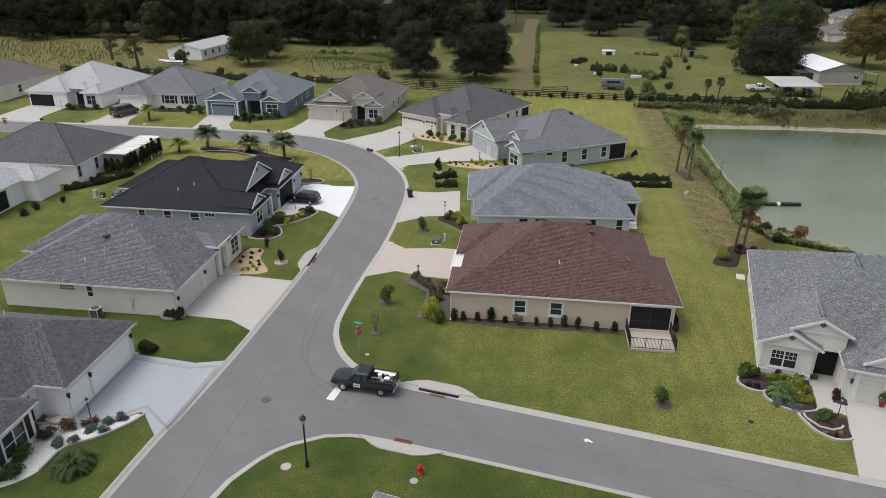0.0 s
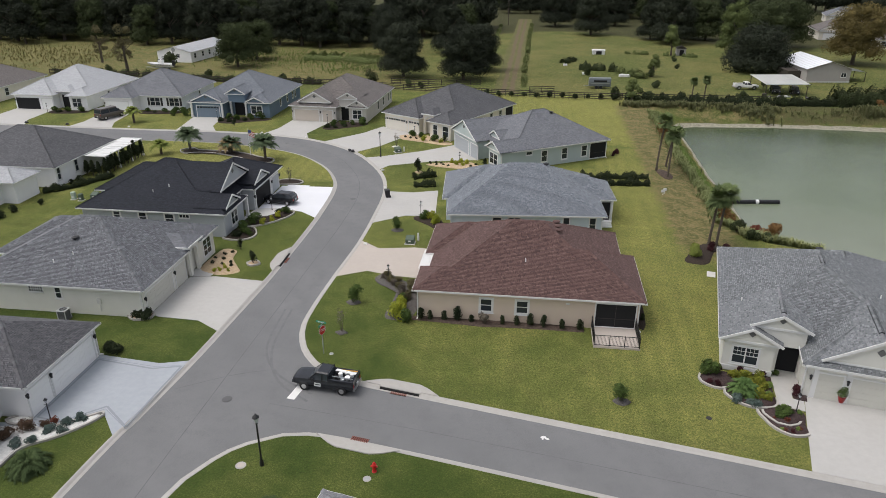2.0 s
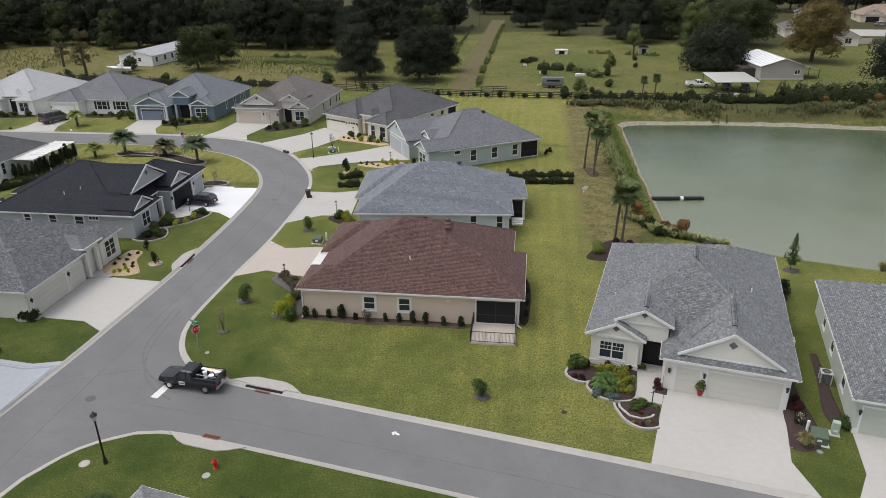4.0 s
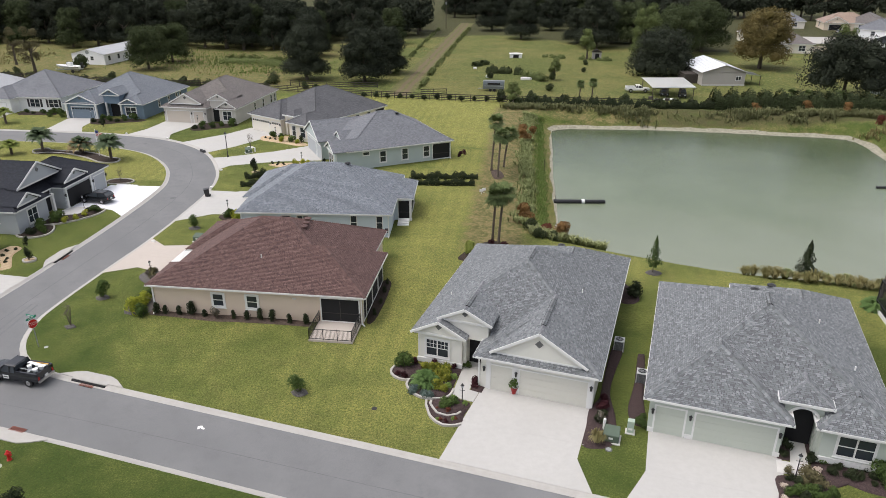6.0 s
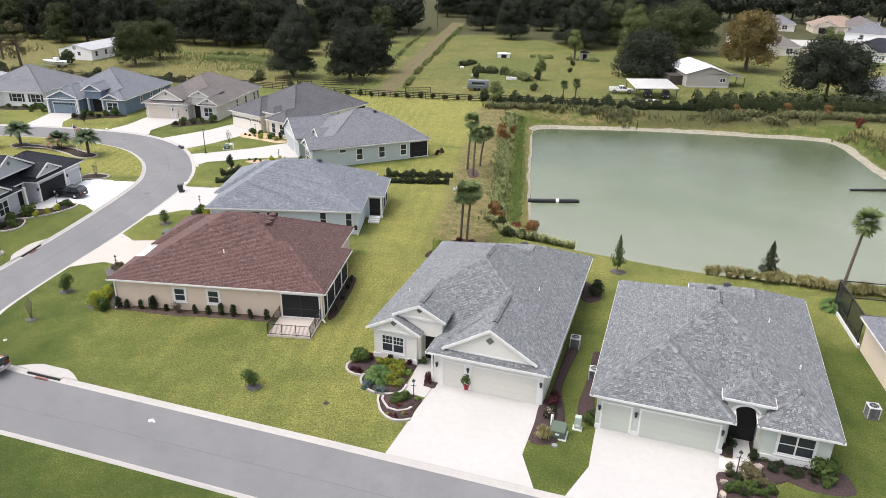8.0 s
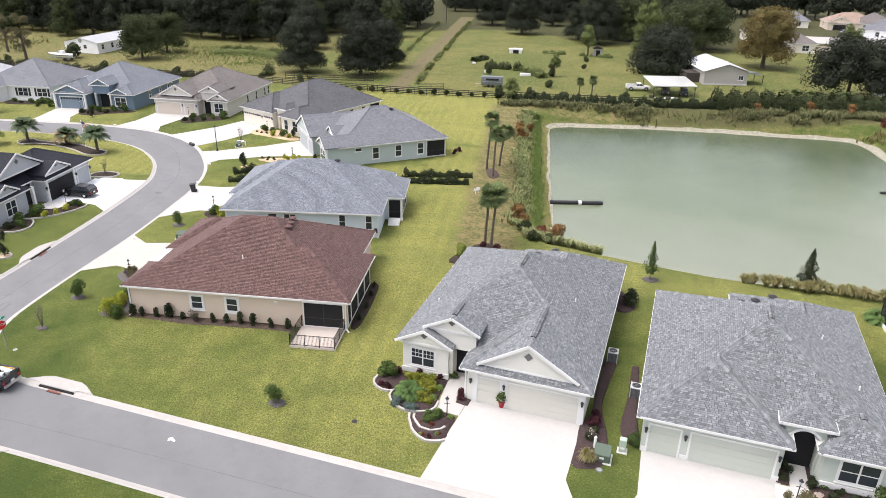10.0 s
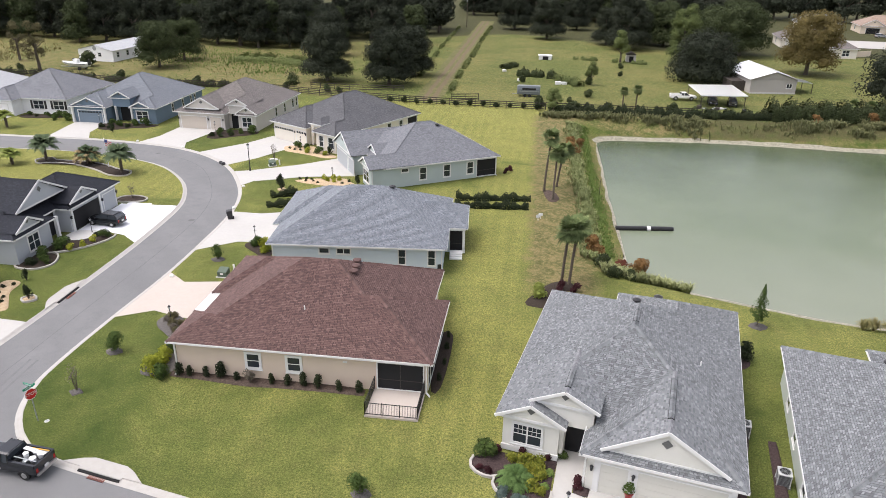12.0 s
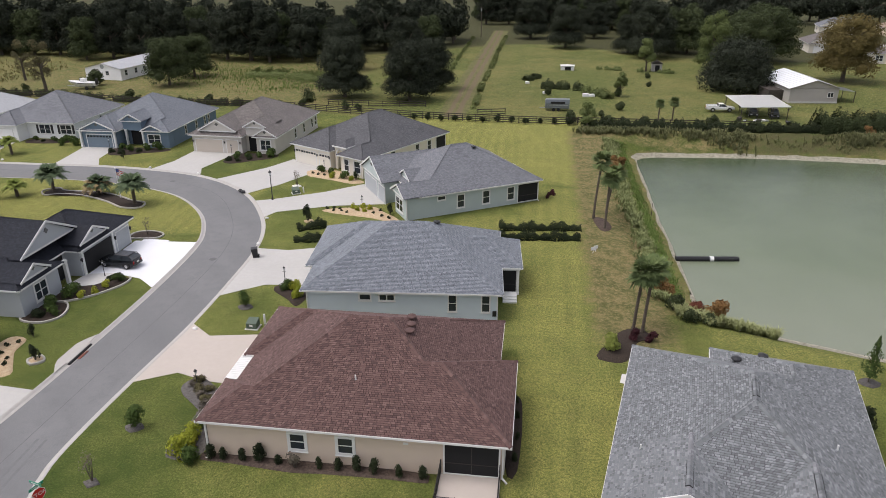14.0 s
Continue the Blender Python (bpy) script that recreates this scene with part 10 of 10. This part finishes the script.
# stop bar and survey marks
stop_bar = boxes((-0.3, -1.0, 0, 0.3, 1.0, 0.006))
ob = mesh_object("road_marking", stop_bar, M["paint_mark"])
ob.matrix_basis = pose(-6.75, -11.5, ROAD_Z + 0.004, 0, 0, -10)
tagged(ob, "white painted stop bar on the asphalt", "road marking", kind="structure")
for x, y, r, sx, sy in ((11.38, -14.40, 20, 0.2, 0.11), (11.62, -14.53, -30, 0.19, 0.10), (11.35, -14.58, 60, 0.09, 0.08)):
    bm = bmesh.new()
    lathe(bm, [(1, 0), (0.95, 0.006)], n=14)
    ob = mesh_object("road_marking", bm, M["paint_mark"])
    ob.matrix_basis = pose(x, y, ROAD_Z + 0.004, 0, 0, r) @ Matrix.Diagonal((sx, sy, 1, 1))
    tagged(ob, "white sprayed paint blot on the asphalt", "road marking", kind="structure")


def air_conditioner(x, y, turn, z=0.0):
    ob = thing("air_conditioner", "grey air conditioner unit on a pad by the wall", "air conditioner", pose(x, y, z, 0, 0, turn), "air conditioners")
    part("pad", boxes((-0.44, -0.44, -0.1, 0.44, 0.44, 0.08)), M["vent_grey"], ob)
    part("case", boxes((-0.36, -0.36, 0.08, 0.36, 0.36, 0.90)), M["ac_coil"], ob, "dark finned coil")
    for px in (-0.365, 0.365):
        for py in (-0.365, 0.365):
            part("corner_post", boxes((px - 0.03, py - 0.03, 0.08, px + 0.03, py + 0.03, 0.90)), M["ac_grey"], ob)
    for k in range(9):
        part("louvre", boxes((-0.372, -0.372, 0.14 + k * 0.084, 0.372, 0.372, 0.162 + k * 0.084)), M["ac_slat"], ob)
    part("top", boxes((-0.4, -0.4, 0.90, 0.4, 0.4, 0.96)), M["ac_grey"], ob)
    bm = bmesh.new()
    lathe(bm, [(0.32, 0.95), (0.32, 0.966), (0.001, 0.967)], n=20)
    part("fan_well", bm, M["plastic_black"], ob)
    bm = bmesh.new()
    lathe(bm, [(0.34, 0.95), (0.34, 0.98), (0.31, 0.985), (0.31, 0.96)], n=20)
    part("fan_grille", bm, M["galv"], ob)
    bm = bmesh.new()
    for k in range(6):
        a = k * math.pi / 6
        bar(bm, (-0.31 * math.cos(a), -0.31 * math.sin(a), 0.978), (0.31 * math.cos(a), 0.31 * math.sin(a), 0.978), 0.012)
    part("grille_bar", bm, M["galv"], ob)


M["ac_grey"] = plain("ac_casing", (0.50, 0.51, 0.50), 0.5)
M["ac_coil"] = plain("ac_coil", (0.07, 0.073, 0.078), 0.6)
M["ac_slat"] = plain("ac_slat", (0.17, 0.175, 0.18), 0.5)
for x, y, a in ((40.95, -0.75, -12), (42.15, -5.25, -12), (61.3, -7.2, -5), (-30.4, -3.9, 0)):
    air_conditioner(x, y, a)


def cabinet(x, y, turn, w, d, h, mat, label, sloped=False):
    ob = thing("utility_box", label, "utility box", pose(x, y, gz(x, y), 0, 0, turn))
    part("pad", boxes((-w / 2 - 0.1, -d / 2 - 0.1, -0.1, w / 2 + 0.1, d / 2 + 0.1, 0.06)), M["walk"], ob)
    bm = bmesh.new()
    zf = h * (0.72 if sloped else 1.0)
    vs = [(-w / 2, -d / 2, 0.06), (w / 2, -d / 2, 0.06), (w / 2, d / 2, 0.06), (-w / 2, d / 2, 0.06), (-w / 2, -d / 2, zf), (w / 2, -d / 2, zf), (w / 2, d / 2, h), (-w / 2, d / 2, h)]
    v = [bm.verts.new(p) for p in vs]
    for f in ((0, 3, 2, 1), (4, 5, 6, 7), (0, 1, 5, 4), (1, 2, 6, 5), (2, 3, 7, 6), (3, 0, 4, 7)):
        bm.faces.new([v[i] for i in f])
    bmesh.ops.bevel(bm, geom=list(bm.edges), offset=0.03, segments=1, affect="EDGES")
    part("case", bm, M[mat], ob)
    part("label_plate", boxes((-0.14, -d / 2 - 0.012, 0.3, 0.14, -d / 2 + 0.0, 0.46)), M["trim"], ob)


cabinet(39.25, -12.3, -12, 1.05, 0.9, 0.85, "green_box", "dark green transformer box in the mulch strip", True)
cabinet(40.6, -11.4, -12, 0.45, 0.4, 1.0, "pale_green", "pale green telecom box beside the transformer")
cabinet(-3.1, 16.5, 0, 0.95, 0.85, 0.8, "green_box", "dark green transformer box on the lawn", True)
cabinet(-11.2, 51.7, 30, 0.95, 0.85, 0.8, "green_box", "dark green transformer box beside a driveway", True)
cabinet(-48.5, 24.9, 0, 0.5, 0.45, 1.0, "pale_green", "pale utility box on the rear lawn")
cabinet(-47.3, 24.6, 0, 0.5, 0.45, 0.9, "green_box", "green utility box on the rear lawn")
cabinet(-46.0, 25.6, 0, 0.9, 0.8, 0.8, "green_box", "dark green transformer on the rear lawn", True)
for x, y, h in ((38.85, -11.4, 0.9), (-2.3, 17.2, 0.9), (-10.3, 52.2, 0.7)):
    bm = bmesh.new()
    lathe(bm, [(0.1, -0.1), (0.1, h), (0.08, h + 0.05), (0.03, h + 0.07)], n=12)
    ob = mesh_object("bollard", bm, M["white_plastic"])
    ob.matrix_basis = pose(x, y, gz(x, y))
    tagged(ob, "short white utility marker post", "marker post")


def wheelie_bin(x, y, turn):
    ob = thing("trash_bin", "black wheeled trash bin at the kerb", "trash bin", pose(x, y, 0.0, 0, 4, turn))
    bm = bmesh.new()
    loft(bm, [(0, [(-0.24, -0.24), (0.24, -0.24), (0.24, 0.24), (-0.24, 0.24)]), (1.0, [(-0.31, -0.33), (0.31, -0.33), (0.31, 0.33), (-0.31, 0.33)])])
    p = part("body", bm, M["plastic_black"], ob)
    p.matrix_basis = Matrix.Rotation(radians(-90), 4, "Y")
    lid = boxes((-0.35, -0.36, 1.0, 0.36, 0.36, 1.07))
    bmesh.ops.bevel(lid, geom=list(lid.edges), offset=0.02, segments=1, affect="EDGES")
    part("lid", lid, M["plastic_black"], ob)
    for s in (-0.25, 0.25):
        bm = bmesh.new()
        tube(bm, (-0.3, s - 0.04, 0.12), (-0.3, s + 0.04, 0.12), 0.12, 0.12, 10)
        part("wheel", bm, M["rubber"], ob)


wheelie_bin(-8.55, 30.8, 200)
for k, (x, y) in enumerate(((-18.9, 51.4), (-18.3, 51.0), (-82.2, 61.8), (-74.0, 61.6))):
    bm = bmesh.new()
    bmesh.ops.create_icosphere(bm, subdivisions=2, radius=0.36)
    for v in bm.verts:
        v.co *= 0.85 + 0.3 * noise.noise(v.co * 3 + Vector((k * 3, 0, 0)))
        v.co.z = max(v.co.z * 0.8, -0.12) + 0.12
    ob = mesh_object("trash_bag", bm, M["plastic_black"])
    ob.matrix_basis = pose(x, y, 0.0)
    tagged(ob, "black trash bag lying by the kerb", "trash bag")
for k, (x, y) in enumerate(((-7.9, 15.5), (-11.6, 42.0), (-36.8, 60.3), (-62.0, 61.4), (-9.6, 34.2), (-28.2, 58.2))):
    bm = bmesh.new()
    bmesh.ops.create_icosphere(bm, subdivisions=2, radius=0.28)
    for v in bm.verts:
        v.co *= 0.8 + 0.35 * noise.noise(v.co * 4 + Vector((k * 5, 1, 0)))
        v.co.z = max(v.co.z * 0.7, -0.1) + 0.08
    ob = mesh_object("stone", bm, M["mulch_white"])
    ob.matrix_basis = pose(x, y, 0.0, 0, 0, 40 * k)
    tagged(ob, "pale rock at the corner of a driveway", "rock", "rocks at driveways")


def planter(x, y):
    ob = thing("planter", "red glazed pot with a leafy plant before the garage", "planter", pose(x, y, 0.03))
    bm = bmesh.new()
    lathe(bm, [(0.16, 0), (0.25, 0.38), (0.29, 0.48), (0.29, 0.53), (0.24, 0.53), (0.23, 0.46)], n=16)
    part("pot", bm, M["terracotta"], ob)
    rg = np.random.default_rng(7)
    c, d = crown_points(rg, [(0, 0, 0.95, 0.36), (0.15, 0.1, 0.75, 0.3), (-0.15, -0.1, 0.8, 0.3), (0, 0, 1.15, 0.25)], 260)
    piece("plant", leaf_cloud("plant", c, d, 0.17, M["green"], rg), ob)


planter(32.65, -7.95)


def flagpole(x, y):
    ob = thing("flagpole", "white flagpole with a striped flag hanging in the palm bed", "flagpole", pose(x, y, 0))
    bm = bmesh.new()
    lathe(bm, [(0.06, -0.2), (0.045, 0.3), (0.03, 4.15), (0.06, 4.2), (0.02, 4.28)], n=8)
    part("pole", bm, M["trim"], ob)
    for k in range(7):
        fm = bmesh.new()
        cols = 8
        z1, z0 = 4.05 - k * 0.12, 3.94 - k * 0.12
        prev = None
        for i in range(cols + 1):
            xx, yy, dz = 0.04 + i * 0.13, 0.08 * math.sin(i * 0.9), -0.05 * i
            cur = (fm.verts.new((xx, yy, z0 + dz)), fm.verts.new((xx, yy, z1 + dz)))
            if prev:
                fm.faces.new((prev[0], cur[0], cur[1], prev[1]))
            prev = cur
        part("stripe", fm, M["cloth_white"] if k % 2 else M["flag_red"], ob)
    fm = boxes((0.03, -0.02, 3.62, 0.42, 0.10, 4.04))
    part("canton", fm, M["flag_blue"], ob)


flagpole(-33.4, 46.7)


def culvert(p, q, r, label, band=True):
    """A corrugated black drain pipe floating on the pond."""
    ob = thing("drain_pipe", label, "pipe")
    p, q = Vector(p), Vector(q)
    bm = bmesh.new()
    n = int((q - p).length / 0.16)
    for k in range(n):
        tube(bm, p.lerp(q, k / n), p.lerp(q, (k + 0.5) / n), r, r, 14, k in (0,))
        tube(bm, p.lerp(q, (k + 0.5) / n), p.lerp(q, (k + 1) / n), r * 0.93, r * 0.93, 14, k == n - 1)
    part("barrel", bm, M["plastic_black"], ob)
    if band:
        bm = bmesh.new()
        tube(bm, p.lerp(q, 0.54), p.lerp(q, 0.60), r * 1.03, r * 1.03, 14)
        part("band", bm, M["white_plastic"], ob, "white coupling band")


culvert((36.8, 41.8, -2.5), (43.9, 42.7, -2.55), 0.32, "black corrugated drain pipe reaching into the pond")
culvert((84.6, 54.5, -2.62), (93.5, 55.4, -2.45), 0.22, "grey drain pipe at the pond's far side", False)
for x, y in ((27.0, 36.4), (27.3, 36.9)):
    ob = mesh_object("marker_stake", boxes((-0.25, -0.02, 0.35, 0.25, 0.02, 0.7), (-0.03, -0.03, -0.2, 0.03, 0.0, 0.4)), M["white_plastic"])
    ob.matrix_basis = pose(x, y, gz(x, y), 0, 0, 20)
    tagged(ob, "small white marker sign on the pond bank", "sign")
bm = bmesh.new()
bar(bm, (35.5, 53.0, -2.2), (35.5, 53.0, 0.2), 0.05)
ob = mesh_object("water_gauge", bm, M["wood"])
tagged(ob, "thin dark stake at the water's edge", "stake")
ob = mesh_object("utility_pad", boxes((-0.4, -0.6, -0.05, 0.4, 0.6, 0.06)), M["walk"])
ob.matrix_basis = pose(28.02, 12.55, 0, 0, 0, -12)
tagged(ob, "flat concrete pad beside the house wall", "pad")
